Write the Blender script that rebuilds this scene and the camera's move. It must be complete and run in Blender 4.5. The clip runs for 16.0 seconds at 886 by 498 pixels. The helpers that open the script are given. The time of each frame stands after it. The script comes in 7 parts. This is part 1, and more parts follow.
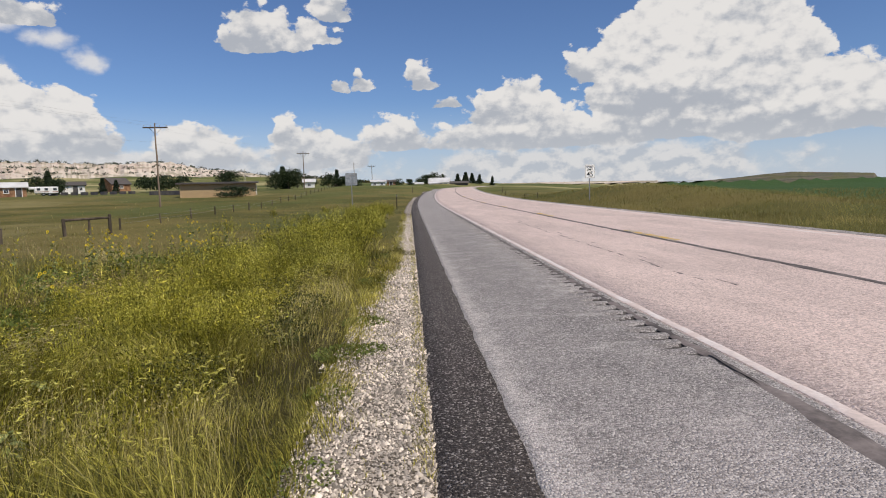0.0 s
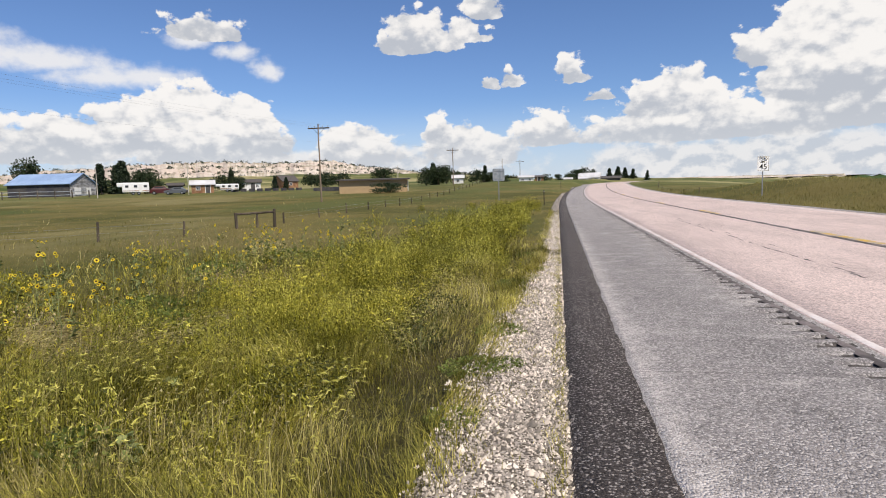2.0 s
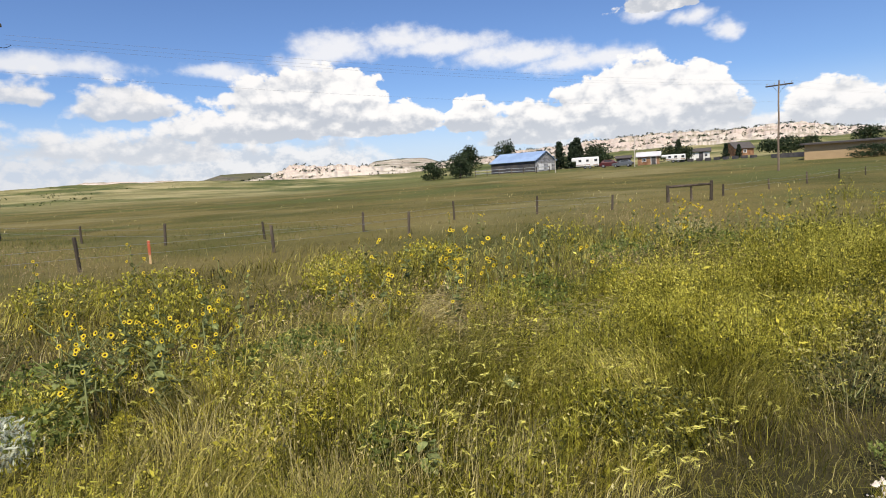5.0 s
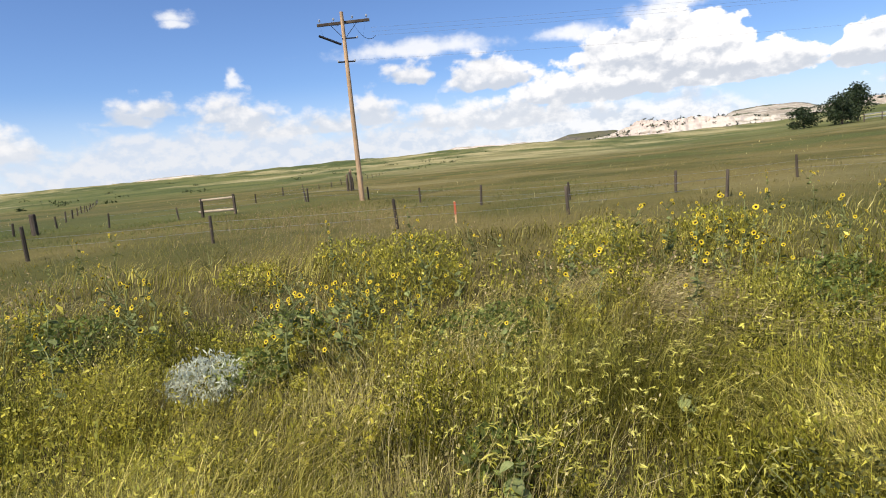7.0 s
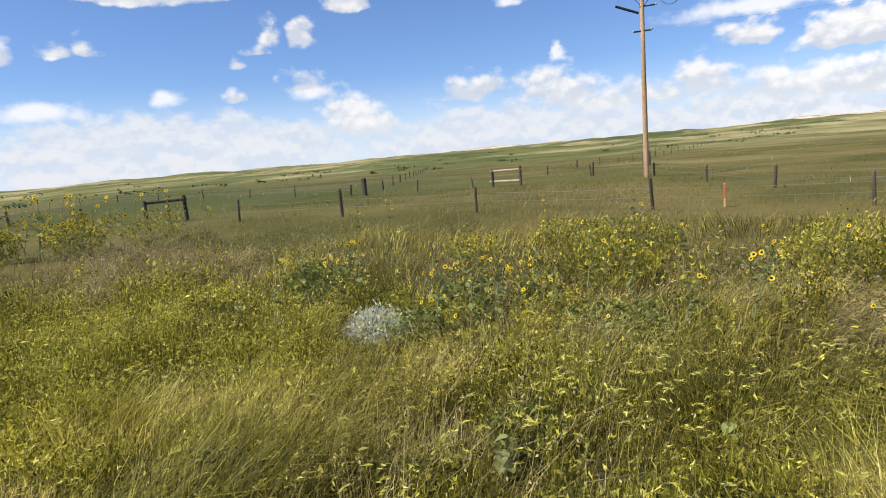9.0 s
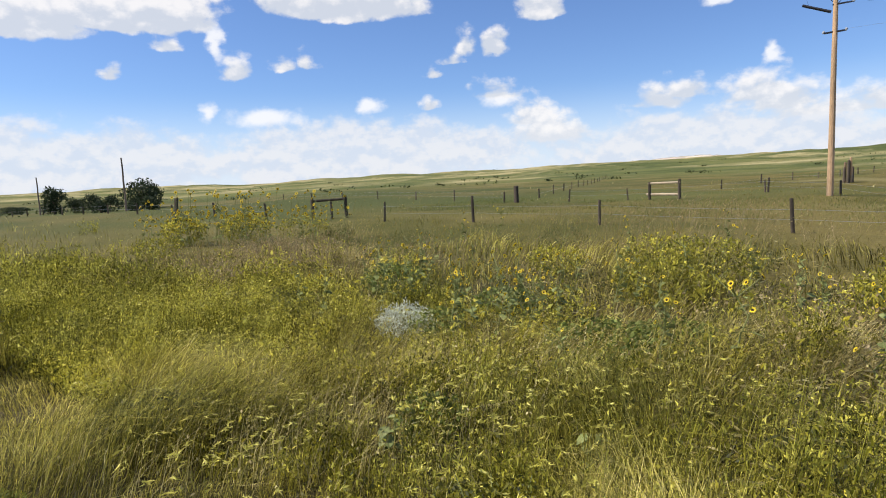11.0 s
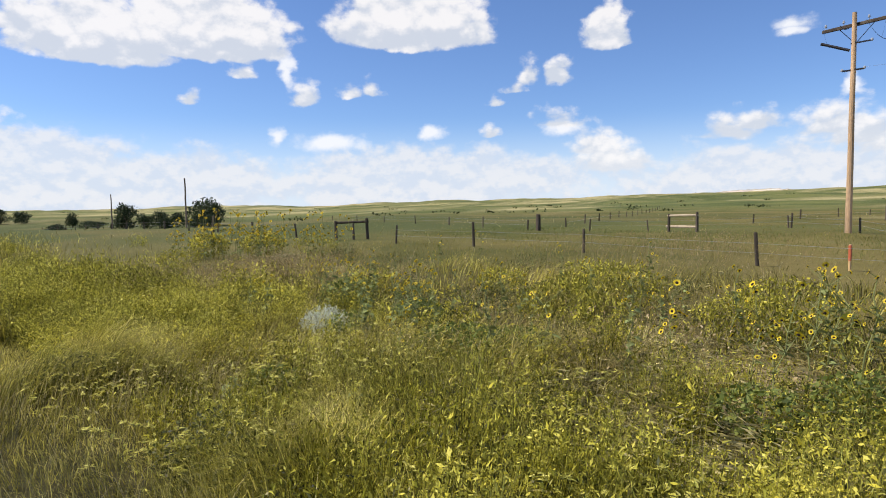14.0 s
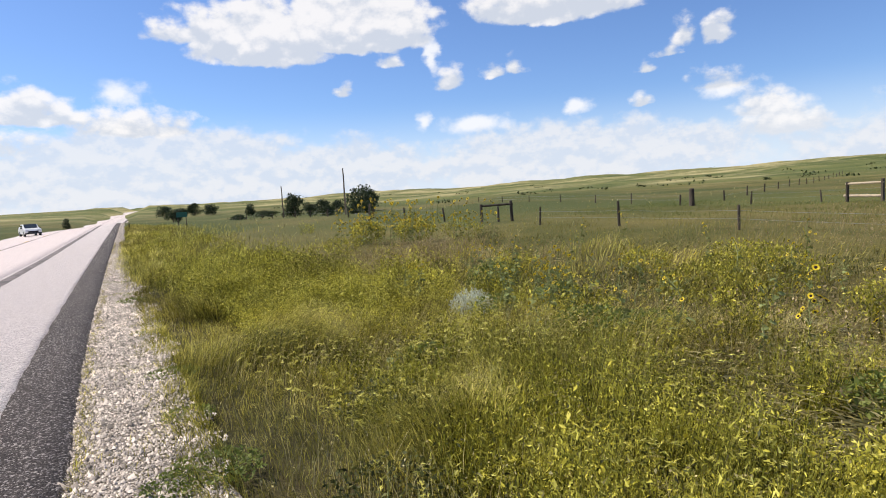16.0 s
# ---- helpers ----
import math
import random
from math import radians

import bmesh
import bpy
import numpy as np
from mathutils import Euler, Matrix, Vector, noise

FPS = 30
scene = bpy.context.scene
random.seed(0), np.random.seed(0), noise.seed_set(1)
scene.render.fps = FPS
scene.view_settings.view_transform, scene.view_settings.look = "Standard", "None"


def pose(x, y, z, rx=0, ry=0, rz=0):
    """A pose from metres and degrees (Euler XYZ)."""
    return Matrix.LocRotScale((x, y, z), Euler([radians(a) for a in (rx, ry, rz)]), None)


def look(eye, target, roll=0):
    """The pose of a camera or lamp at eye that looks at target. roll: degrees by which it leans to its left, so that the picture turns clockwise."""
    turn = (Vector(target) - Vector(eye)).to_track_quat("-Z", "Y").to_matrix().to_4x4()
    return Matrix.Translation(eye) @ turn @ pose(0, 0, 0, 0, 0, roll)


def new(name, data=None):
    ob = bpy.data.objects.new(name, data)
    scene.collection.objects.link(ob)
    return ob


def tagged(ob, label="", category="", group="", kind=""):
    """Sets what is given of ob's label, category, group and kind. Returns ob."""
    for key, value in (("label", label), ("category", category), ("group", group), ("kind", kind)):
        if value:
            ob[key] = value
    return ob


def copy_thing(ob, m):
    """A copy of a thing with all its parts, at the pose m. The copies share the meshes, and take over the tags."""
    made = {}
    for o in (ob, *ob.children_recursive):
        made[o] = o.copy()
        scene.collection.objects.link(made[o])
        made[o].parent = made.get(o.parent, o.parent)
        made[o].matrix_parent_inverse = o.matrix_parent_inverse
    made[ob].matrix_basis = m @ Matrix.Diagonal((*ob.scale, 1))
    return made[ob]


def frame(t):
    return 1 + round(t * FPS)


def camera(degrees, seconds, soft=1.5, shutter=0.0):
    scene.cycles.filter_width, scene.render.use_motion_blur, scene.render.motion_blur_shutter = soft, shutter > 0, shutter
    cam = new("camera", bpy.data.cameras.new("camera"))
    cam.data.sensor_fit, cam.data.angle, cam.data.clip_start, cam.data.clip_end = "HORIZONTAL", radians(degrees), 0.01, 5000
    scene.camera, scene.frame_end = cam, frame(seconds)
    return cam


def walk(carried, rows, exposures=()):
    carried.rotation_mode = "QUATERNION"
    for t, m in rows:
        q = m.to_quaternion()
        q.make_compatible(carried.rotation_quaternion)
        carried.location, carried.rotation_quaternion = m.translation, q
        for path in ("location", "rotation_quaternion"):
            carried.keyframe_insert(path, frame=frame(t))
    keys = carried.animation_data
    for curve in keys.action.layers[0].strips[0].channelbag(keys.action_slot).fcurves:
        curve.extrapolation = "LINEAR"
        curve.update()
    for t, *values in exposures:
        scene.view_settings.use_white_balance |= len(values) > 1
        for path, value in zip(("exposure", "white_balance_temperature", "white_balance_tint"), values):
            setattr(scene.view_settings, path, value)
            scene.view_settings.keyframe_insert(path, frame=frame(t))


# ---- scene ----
# ---- camera and walk ----
cam = camera(73.22, 16.0, soft=1.0)
# seconds, x, y, z, turn to the left from the road's direction, tilt, lean
ROWS = [
    (0.0, -0.03, -0.40, 1.41, -3.60, -5.35, -1.50), (0.5, -0.03, -0.24, 1.41, 0.75, -5.30, -1.75),
    (1.0, -0.01, -0.06, 1.42, 4.08, -5.27, -1.86), (1.5, 0.06, 0.07, 1.43, 7.22, -5.41, -1.66),
    (2.0, 0.02, 0.27, 1.40, 10.49, -5.38, -1.61), (2.5, 0.01, 0.47, 1.40, 14.67, -5.20, -1.57),
    (3.0, 0.05, 0.58, 1.43, 19.97, -5.19, -1.72), (3.5, 0.01, 0.75, 1.41, 27.26, -5.38, -1.95),
    (4.0, 0.00, 0.92, 1.43, 34.91, -5.75, -2.29), (4.5, 0.06, 1.20, 1.45, 43.02, -6.14, -2.94),
    (5.0, 0.05, 1.52, 1.42, 51.77, -6.32, -3.28), (5.2, -0.02, 1.64, 1.43, 55.41, -6.45, -3.35),
    (6.25, 0.00, 2.38, 1.40, 73.20, -7.30, -4.70), (7.3, 0.03, 3.12, 1.37, 88.61, -7.99, -5.62),
    (7.5, 0.09, 3.26, 1.39, 91.32, -8.08, -5.71), (8.0, 0.14, 3.57, 1.36, 98.54, -8.28, -5.77),
    (8.5, 0.17, 3.93, 1.40, 106.29, -8.30, -5.17), (9.0, 0.22, 4.33, 1.40, 113.57, -8.03, -4.41),
    (9.5, 0.23, 4.74, 1.45, 119.78, -7.78, -3.55), (9.7, 0.20, 4.91, 1.45, 121.90, -7.47, -3.54),
    (10.75, -0.08, 5.74, 1.40, 129.60, -6.60, -2.75), (11.8, -0.31, 6.57, 1.35, 132.16, -5.61, -2.03),
    (12.0, -0.34, 6.76, 1.36, 132.26, -5.28, -1.99), (12.5, -0.42, 7.07, 1.33, 132.06, -4.84, -1.60),
    (13.0, -0.50, 7.41, 1.35, 132.28, -4.39, -1.26), (13.5, -0.45, 7.76, 1.33, 133.45, -3.90, -1.02),
    (14.0, -0.46, 8.07, 1.32, 136.01, -3.73, -0.91), (14.5, -0.52, 8.30, 1.32, 139.47, -3.88, -1.28),
    (15.0, -0.48, 8.51, 1.34, 143.12, -4.34, -1.63), (15.5, -0.37, 8.55, 1.38, 147.23, -4.87, -2.50),
    (16.0, -0.18, 8.58, 1.47, 150.15, -5.22, -3.42),
]
walk(cam, [(t, pose(x, y, z, 90 + tilt, 0, turn) @ pose(0, 0, 0, 0, 0, lean)) for t, x, y, z, turn, tilt, lean in ROWS],
     exposures=[(0.0, -0.30, 6800, 11), (0.6, -0.03, 6800, 11), (3.0, -0.03, 6800, 11), (7.5, 0.29, 6750, 11), (16.0, 0.29, 6750, 11)])

# ---- world: summer sky with cumulus ----
SUN_DIR = Vector((0.66, -0.66, 1.25)).normalized()      # towards the sun
sun_elev = math.asin(SUN_DIR.z)
sun_rot = math.atan2(SUN_DIR.x, SUN_DIR.y)
# clouds: bearing to the left of the road, height of the flat base, half width and rise over the base, in degrees
HEAPS_AHEAD = [
    (-26.8, 7.9, 10.5, 9.5), (-33, 5.1, 9, 6), (-10.8, 6.8, 5.0, 3.6), (-13.8, 4.5, 12.4, 3.0), (-24.9, 5.1, 9.8, 4.2), (0.6, 4.7, 3.3, 3.0), (-1.8, 10, 1.7, 2.1), (3.6, 9.9, 1.2, 1.8), (5.6, 9.7, .9, 1.0),
    (12.2, 13.4, 4.0, 3.4), (8.0, 14.0, 2.4, 2.2), (6.3, 15.9, 2.1, 2.4), (33.5, 4.7, 9.7, 4.2), (32.5, 6.9, 5.5, 3.4), (18.5, 3.3, 4.5, 3.6), (7.4, 3.2, 5.2, 3.4), (10.6, 5.1, 1.6, 2.9), (-4.4, 8.1, 1.6, .9), (-17.5, 10.1, 2.4, 2.6), (43, 3.7, 5, 3),
]
HEAPS_LEFT = [
    (60.2, 6.4, 4.7, 5.0), (58.5, 5.4, 8.5, 3.0), (71.7, 5.2, 6.9, 2.6), (48.6, 5.1, 2.9, 3.0), (41.8, 4.2, 5.6, 3.2), (30.7, 3.8, 7.1, 6.0), (86.2, 8.2, 2.4, 2.3), (78.7, 7.1, 4.4, 2.9),
    (64.2, 7.1, 8.0, 4.0), (68, 5, 7.1, 2.6), (110.3, 6, 3.1, 2.0), (100.9, 5.1, 4.4, 2.4), (89.7, 4.9, 2.8, 2.8), (120.4, 3.8, 3.7, 3.0), (95, 4.3, 9, 2.0), (82, 4, 8, 2.2), (31, 13.9, 4.0, 1.9), (77, 3.5, 8, 2.6),
]
HEAPS_BACK = [
    (125.1, 11.7, 1.5, 2.3), (165.5, 13.2, 6.5, 5.5), (157.2, 14.4, 8.3, 6.0), (138.8, 15.8, 8.2, 5.6), (154.1, 12.2, 1.3, 1.3), (158.3, 9.7, 1.1, 1.5), (148.6, 10, 1.7, 2.1), (144.5, 10.7, 1.5, 1.2), (142.2, 10.9, 1.2, 1.7),
    (128.9, 11, 1.2, 1.0), (127.9, 11.9, 1.4, 2.0), (124.7, 12.8, 1.2, 1.6), (120.8, 14.8, 2.3, 3.5), (131, 9.8, .9, 1.0), (125, 7.8, 2.7, 1.5), (131.2, 6.9, 1.1, 1.1), (121.5, 5.3, 2.9, 2.4), (102.5, 5.9, 3.5, 2.6),
    (108.5, 6.6, 3.2, 1.9), (183.7, 7.6, 4.5, 2.8), (176.7, 6.8, 5.7, 2.6), (169.2, 14.5, 6.5, 2.7), (192.3, 5.3, 8, 5), (-60, 5.5, 16, 7), (222.3, 6.3, 16, 6),
]
STREAKS = [
    (25.9, 11.3, 1.0, 1.2), (28.6, 12.8, 1.8, .9), (32.4, 13.7, 2.2, 1.0), (36.1, 10.3, 4.4, 1.3), (61, 12.5, 4.2, 1.9), (55, 13.1, 5, 1.3), (50.5, 12.4, 6, 1.2), (44.5, 11.2, 6, 1.3), (39, 10, 5, 1.0), (63.5, 11.2, 3, 1.4),
    (70.8, 10.7, 3.8, .9), (77, 8.5, 1.2, 1.0), (26.1, 11.3, 1.4, 1.0), (84.8, 10.8, 8.2, 1.0), (124.8, 7.4, 1.9, .8), (105.8, 13.9, 1.2, .5), (101.8, 9, .8, .8), (150.2, 12.7, .8, 2.0), (151.4, 6.8, 1.0, 1.0), (146.3, 6.3, 4.0, .9),
    (136.9, 7.2, 1.3, .7), (102, 9.5, .7, 1.0), (105.8, 14.4, 1.5, .6), (177.5, 9.7, 2.0, 1.3),
]
BANKS = [(-17.4, 1.9, 17, 3.0), (21.5, 2.1, 22, 2.8), (68.1, 2.1, 14, 3.0), (85.7, 1.1, 18, 3.4), (160.7, 2.4, 12, 3.8), (136.4, 2.6, 18, 3.6), (107, 1.8, 16, 3.8), (175.3, 3, 16, 4.6), (202.3, 2.4, 20, 4)]
world = bpy.data.worlds.new("summer_sky")
scene.world = world
world.use_nodes = True
nt = world.node_tree
nt.nodes.clear()


def nd(tree, kind, *links, **props):
    """A node with its inputs given in order: a value, or an output to link."""
    n = tree.nodes.new(kind)
    for k, v in props.items():
        if k == "op":
            n.operation = v
        elif k == "noise_dimensions":
            n.noise_dimensions = v
        elif k == "data_type":
            n.data_type = v
        elif k == "blend_type":
            n.blend_type = v
        elif k == "interp":
            n.interpolation_type = v
        elif k == "clamp":
            n.use_clamp = v
    for i, v in enumerate(links):
        if v is None:
            continue
        if isinstance(v, bpy.types.NodeSocket):
            tree.links.new(v, n.inputs[i])
        else:
            n.inputs[i].default_value = v
    return n


def maths(tree, op, a, b=None, c=None, clamp=False):
    return nd(tree, "ShaderNodeMath", a, b, c, op=op, clamp=clamp).outputs[0]


def vmaths(tree, op, a, b=None):
    n = nd(tree, "ShaderNodeVectorMath", a, b, op=op)
    return n.outputs["Value"] if op in ("LENGTH", "DOT_PRODUCT") else n.outputs[0]


def smooth(tree, v, lo, hi, a=0.0, b=1.0):
    return nd(tree, "ShaderNodeMapRange", v, lo, hi, a, b, interp="SMOOTHSTEP").outputs[0]


def mixc(tree, fac, a, b, blend="MIX"):
    n = nd(tree, "ShaderNodeMix", data_type="RGBA", blend_type=blend)
    for s, v in ((n.inputs[0], fac), (n.inputs[6], a), (n.inputs[7], b)):
        if isinstance(v, bpy.types.NodeSocket):
            tree.links.new(v, s)
        else:
            s.default_value = (*v, 1) if isinstance(v, tuple) and len(v) == 3 else v
    return n.outputs[2]


def fractal(tree, vec, scale, detail=4.0, rough=0.55, distort=0.0):
    n = nd(tree, "ShaderNodeTexNoise", vec)
    n.inputs["Scale"].default_value, n.inputs["Detail"].default_value = scale, detail
    n.inputs["Roughness"].default_value, n.inputs["Distortion"].default_value = rough, distort
    return n.outputs["Fac"]


sky = nt.nodes.new("ShaderNodeTexSky")
sky.sky_type, sky.sun_disc = "NISHITA", False
sky.sun_elevation, sky.sun_rotation = sun_elev, sun_rot
sky.altitude, sky.air_density, sky.dust_density, sky.ozone_density = 800, 1.0, 0.6, 1.6
co = nt.nodes.new("ShaderNodeTexCoord").outputs["Generated"]
sep = nd(nt, "ShaderNodeSeparateXYZ", co)
# bearing counted from the middle of the turn, to keep the seam behind the road
bear = maths(nt, "MULTIPLY_ADD", maths(nt, "ARCTAN2", maths(nt, "MULTIPLY", sep.outputs[1], -1.0), maths(nt, "MULTIPLY", sep.outputs[0], -1.0)), 57.296, 90.0)
high = maths(nt, "MULTIPLY", maths(nt, "ARCSINE", sep.outputs[2]), 57.296)
flat = nd(nt, "ShaderNodeCombineXYZ", bear, high, 0.0).outputs[0]
squash = vmaths(nt, "MULTIPLY", flat, (1.0, 1.35, 1.0))
n_big = fractal(nt, squash, 0.17, 3, 0.5)
n_puff = fractal(nt, squash, 0.42, 9, 0.58)
n_up = fractal(nt, vmaths(nt, "ADD", squash, (0.0, 1.0, 0.0)), 0.42, 6, 0.55)
billow = nd(nt, "ShaderNodeTexVoronoi", squash)
billow.inputs["Scale"].default_value = 0.75
lobes = maths(nt, "SUBTRACT", 0.45, billow.outputs["Distance"])
warp = nd(nt, "ShaderNodeTexNoise", squash)
warp.inputs["Scale"].default_value, warp.inputs["Detail"].default_value = 0.5, 5
flat = vmaths(nt, "ADD", flat, vmaths(nt, "MULTIPLY", vmaths(nt, "SUBTRACT", warp.outputs["Color"], (.5, .5, .5)), (2.6, .9, 0)))
sides = nd(nt, "ShaderNodeSeparateXYZ", flat)


def gather(clouds, under):
    """The nearest cloud's depth past its edge, and how high over its base one looks, blended between neighbours."""
    depth, rise, weight = None, None, None
    for a, e, w, h in clouds:
        dx = maths(nt, "MULTIPLY_ADD", sides.outputs[0], 1 / w, -a / w)
        dy = maths(nt, "MULTIPLY_ADD", sides.outputs[1], 1 / h, -e / h)
        down = maths(nt, "MAXIMUM", dy, maths(nt, "MULTIPLY", dy, -under))
        d = maths(nt, "SQRT", maths(nt, "ADD", maths(nt, "MULTIPLY", dx, dx), maths(nt, "MULTIPLY", down, down)))
        k = h / min(h, 1.7)
        f = maths(nt, "MULTIPLY_ADD", d, -k, k)
        share = maths(nt, "POWER", maths(nt, "MAXIMUM", maths(nt, "ADD", f, 0.8), 0.02), 3.0)
        if depth is None:
            depth, weight, rise = f, share, maths(nt, "MULTIPLY", share, maths(nt, "MULTIPLY", dy, h))
        else:
            depth = maths(nt, "MAXIMUM", depth, f)
            weight = maths(nt, "ADD", weight, share)
            rise = maths(nt, "MULTIPLY_ADD", share, maths(nt, "MULTIPLY", dy, h), rise)
    return depth, maths(nt, "DIVIDE", rise, weight)


low = smooth(nt, high, 8.0, 2.0)
thin = smooth(nt, bear, 60.0, 95.0)
rag = maths(nt, "ADD", maths(nt, "MULTIPLY", maths(nt, "SUBTRACT", n_puff, 0.5), 2.3), maths(nt, "MULTIPLY", lobes, 0.55))
depth, rise = gather(HEAPS_AHEAD + HEAPS_LEFT + HEAPS_BACK, 4.6)
field = maths(nt, "ADD", depth, rag)
cover = smooth(nt, field, maths(nt, "MULTIPLY_ADD", thin, -0.08, maths(nt, "MULTIPLY_ADD", low, -0.10, -0.03)), maths(nt, "MULTIPLY_ADD", thin, 0.55, maths(nt, "MULTIPLY_ADD", low, 0.20, 0.20)))
s_depth, _ = gather(STREAKS, 1.2)
s_field = maths(nt, "ADD", s_depth, maths(nt, "MULTIPLY", maths(nt, "SUBTRACT", n_puff, 0.5), 1.7))
wisp = smooth(nt, s_field, -0.25, 0.75, 0.0, 0.9)
b_depth, _ = gather(BANKS, 1.0)
b_field = maths(nt, "ADD", b_depth, maths(nt, "MULTIPLY_ADD", maths(nt, "SUBTRACT", n_big, 0.5), 2.0, maths(nt, "MULTIPLY", maths(nt, "SUBTRACT", n_puff, 0.5), 2.2)))
bank = smooth(nt, b_field, -0.15, 0.75, 0.0, 0.85)
relief = maths(nt, "SUBTRACT", n_puff, n_up)
lit = maths(nt, "ADD", smooth(nt, rise, -0.2, 1.8, -0.13, 0.17), maths(nt, "MULTIPLY_ADD", lobes, 0.30, maths(nt, "MULTIPLY_ADD", relief, 1.05, maths(nt, "MULTIPLY_ADD", n_big, 0.5, -0.25))))
lit = smooth(nt, maths(nt, "MULTIPLY_ADD", smooth(nt, field, 0.0, 0.7), -0.07, lit), -0.26, 0.16)
white = mixc(nt, thin, (0.95, 0.95, 0.95), (0.81, 0.81, 0.82))
cloud_col = mixc(nt, lit, mixc(nt, thin, (0.52, 0.565, 0.64), (0.55, 0.60, 0.68)), white)
bank_col = mixc(nt, smooth(nt, relief, -0.12, 0.10), mixc(nt, thin, (0.57, 0.625, 0.71), (0.55, 0.625, 0.745)), mixc(nt, thin, (0.85, 0.86, 0.88), (0.68, 0.71, 0.765)))
sky_col = mixc(nt, 1.0, sky.outputs[0], (0.074, 0.0935, 0.126), "MULTIPLY")
sky_col = mixc(nt, smooth(nt, high, 9.0, 0.0, 0.0, 0.80), sky_col, (0.62, 0.715, 0.86))
haze = mixc(nt, thin, (0.68, 0.735, 0.81), (0.70, 0.75, 0.82))
cloud_col = mixc(nt, smooth(nt, high, 7.0, 1.0, 0.0, 0.55), cloud_col, haze)
total = mixc(nt, wisp, sky_col, mixc(nt, thin, (0.86, 0.88, 0.92), (0.78, 0.81, 0.86)))
total = mixc(nt, bank, total, bank_col)
total = mixc(nt, maths(nt, "MULTIPLY", cover, maths(nt, "MULTIPLY_ADD", thin, -0.07, 0.97)), total, cloud_col)
bg = nd(nt, "ShaderNodeBackground", total, 1.0)
nt.links.new(bg.outputs[0], nt.nodes.new("ShaderNodeOutputWorld").inputs[0])

sun = new("sun", bpy.data.lights.new("sun", "SUN"))
sun.data.energy, sun.data.angle, sun.data.color = 5.0, radians(0.53), (1.0, 0.93, 0.82)
sun.matrix_world = look(SUN_DIR * 50, (0, 0, 0))


# ---- materials ----
def material(name, base, rough=0.8, grain=((8.0, 0.25),), second=None, patch=0.0, bump=0.0, bump_scale=60.0, metal=0.0, spec=0.3,
             per_object=0.0, per_island=0.0, leaf=0.0, stretch=(1, 1, 1), where="Object"):
    """base: colour; second: colour mixed in by patches of that size in metres; grain: scale and strength pairs."""
    m = bpy.data.materials.new(name)
    m.use_nodes = True
    t = m.node_tree
    p = t.nodes["Principled BSDF"]
    vec = t.nodes.new("ShaderNodeTexCoord").outputs["Object"] if where == "Object" else t.nodes.new("ShaderNodeNewGeometry").outputs["Position"]
    if stretch != (1, 1, 1):
        vec = vmaths(t, "MULTIPLY", vec, stretch)
    col = (*base, 1)
    if second and patch:
        f = smooth(t, fractal(t, vec, 1 / patch, 5, 0.6), 0.38, 0.64)
        col = mixc(t, f, base, second)
    for sc, amount in grain:
        v = nd(t, "ShaderNodeMapRange", fractal(t, vec, sc, 5, 0.6), 0.25, 0.75, 1 - amount, 1 + amount).outputs[0]
        v3 = nd(t, "ShaderNodeCombineXYZ", v, v, v).outputs[0]
        col = mixc(t, 1.0, col, v3, "MULTIPLY")
    if per_object:
        v = nd(t, "ShaderNodeMapRange", t.nodes.new("ShaderNodeObjectInfo").outputs["Random"], 0, 1, 1 - per_object, 1 + per_object).outputs[0]
        col = mixc(t, 1.0, col, nd(t, "ShaderNodeCombineXYZ", v, v, v).outputs[0], "MULTIPLY")
    if per_island:
        v = nd(t, "ShaderNodeMapRange", t.nodes.new("ShaderNodeNewGeometry").outputs["Random Per Island"], 0, 1, 1 - per_island, 1 + per_island).outputs[0]
        col = mixc(t, 1.0, col, nd(t, "ShaderNodeCombineXYZ", v, v, v).outputs[0], "MULTIPLY")
    if isinstance(col, tuple):
        p.inputs["Base Color"].default_value = col
    else:
        t.links.new(col, p.inputs["Base Color"])
    p.inputs["Roughness"].default_value, p.inputs["Metallic"].default_value = rough, metal
    p.inputs["Specular IOR Level"].default_value = spec
    if bump:
        b = nd(t, "ShaderNodeBump")
        b.inputs["Strength"].default_value, b.inputs["Distance"].default_value = bump, 0.02
        t.links.new(fractal(t, vec, bump_scale, 6, 0.65), b.inputs["Height"])
        t.links.new(b.outputs[0], p.inputs["Normal"])
    if leaf:
        tr = nd(t, "ShaderNodeBsdfTranslucent")
        if isinstance(col, tuple):
            tr.inputs[0].default_value = col
        else:
            t.links.new(col, tr.inputs[0])
        mx = nd(t, "ShaderNodeMixShader", leaf, p.outputs[0], tr.outputs[0])
        t.links.new(mx.outputs[0], t.nodes["Material Output"].inputs[0])
    return m


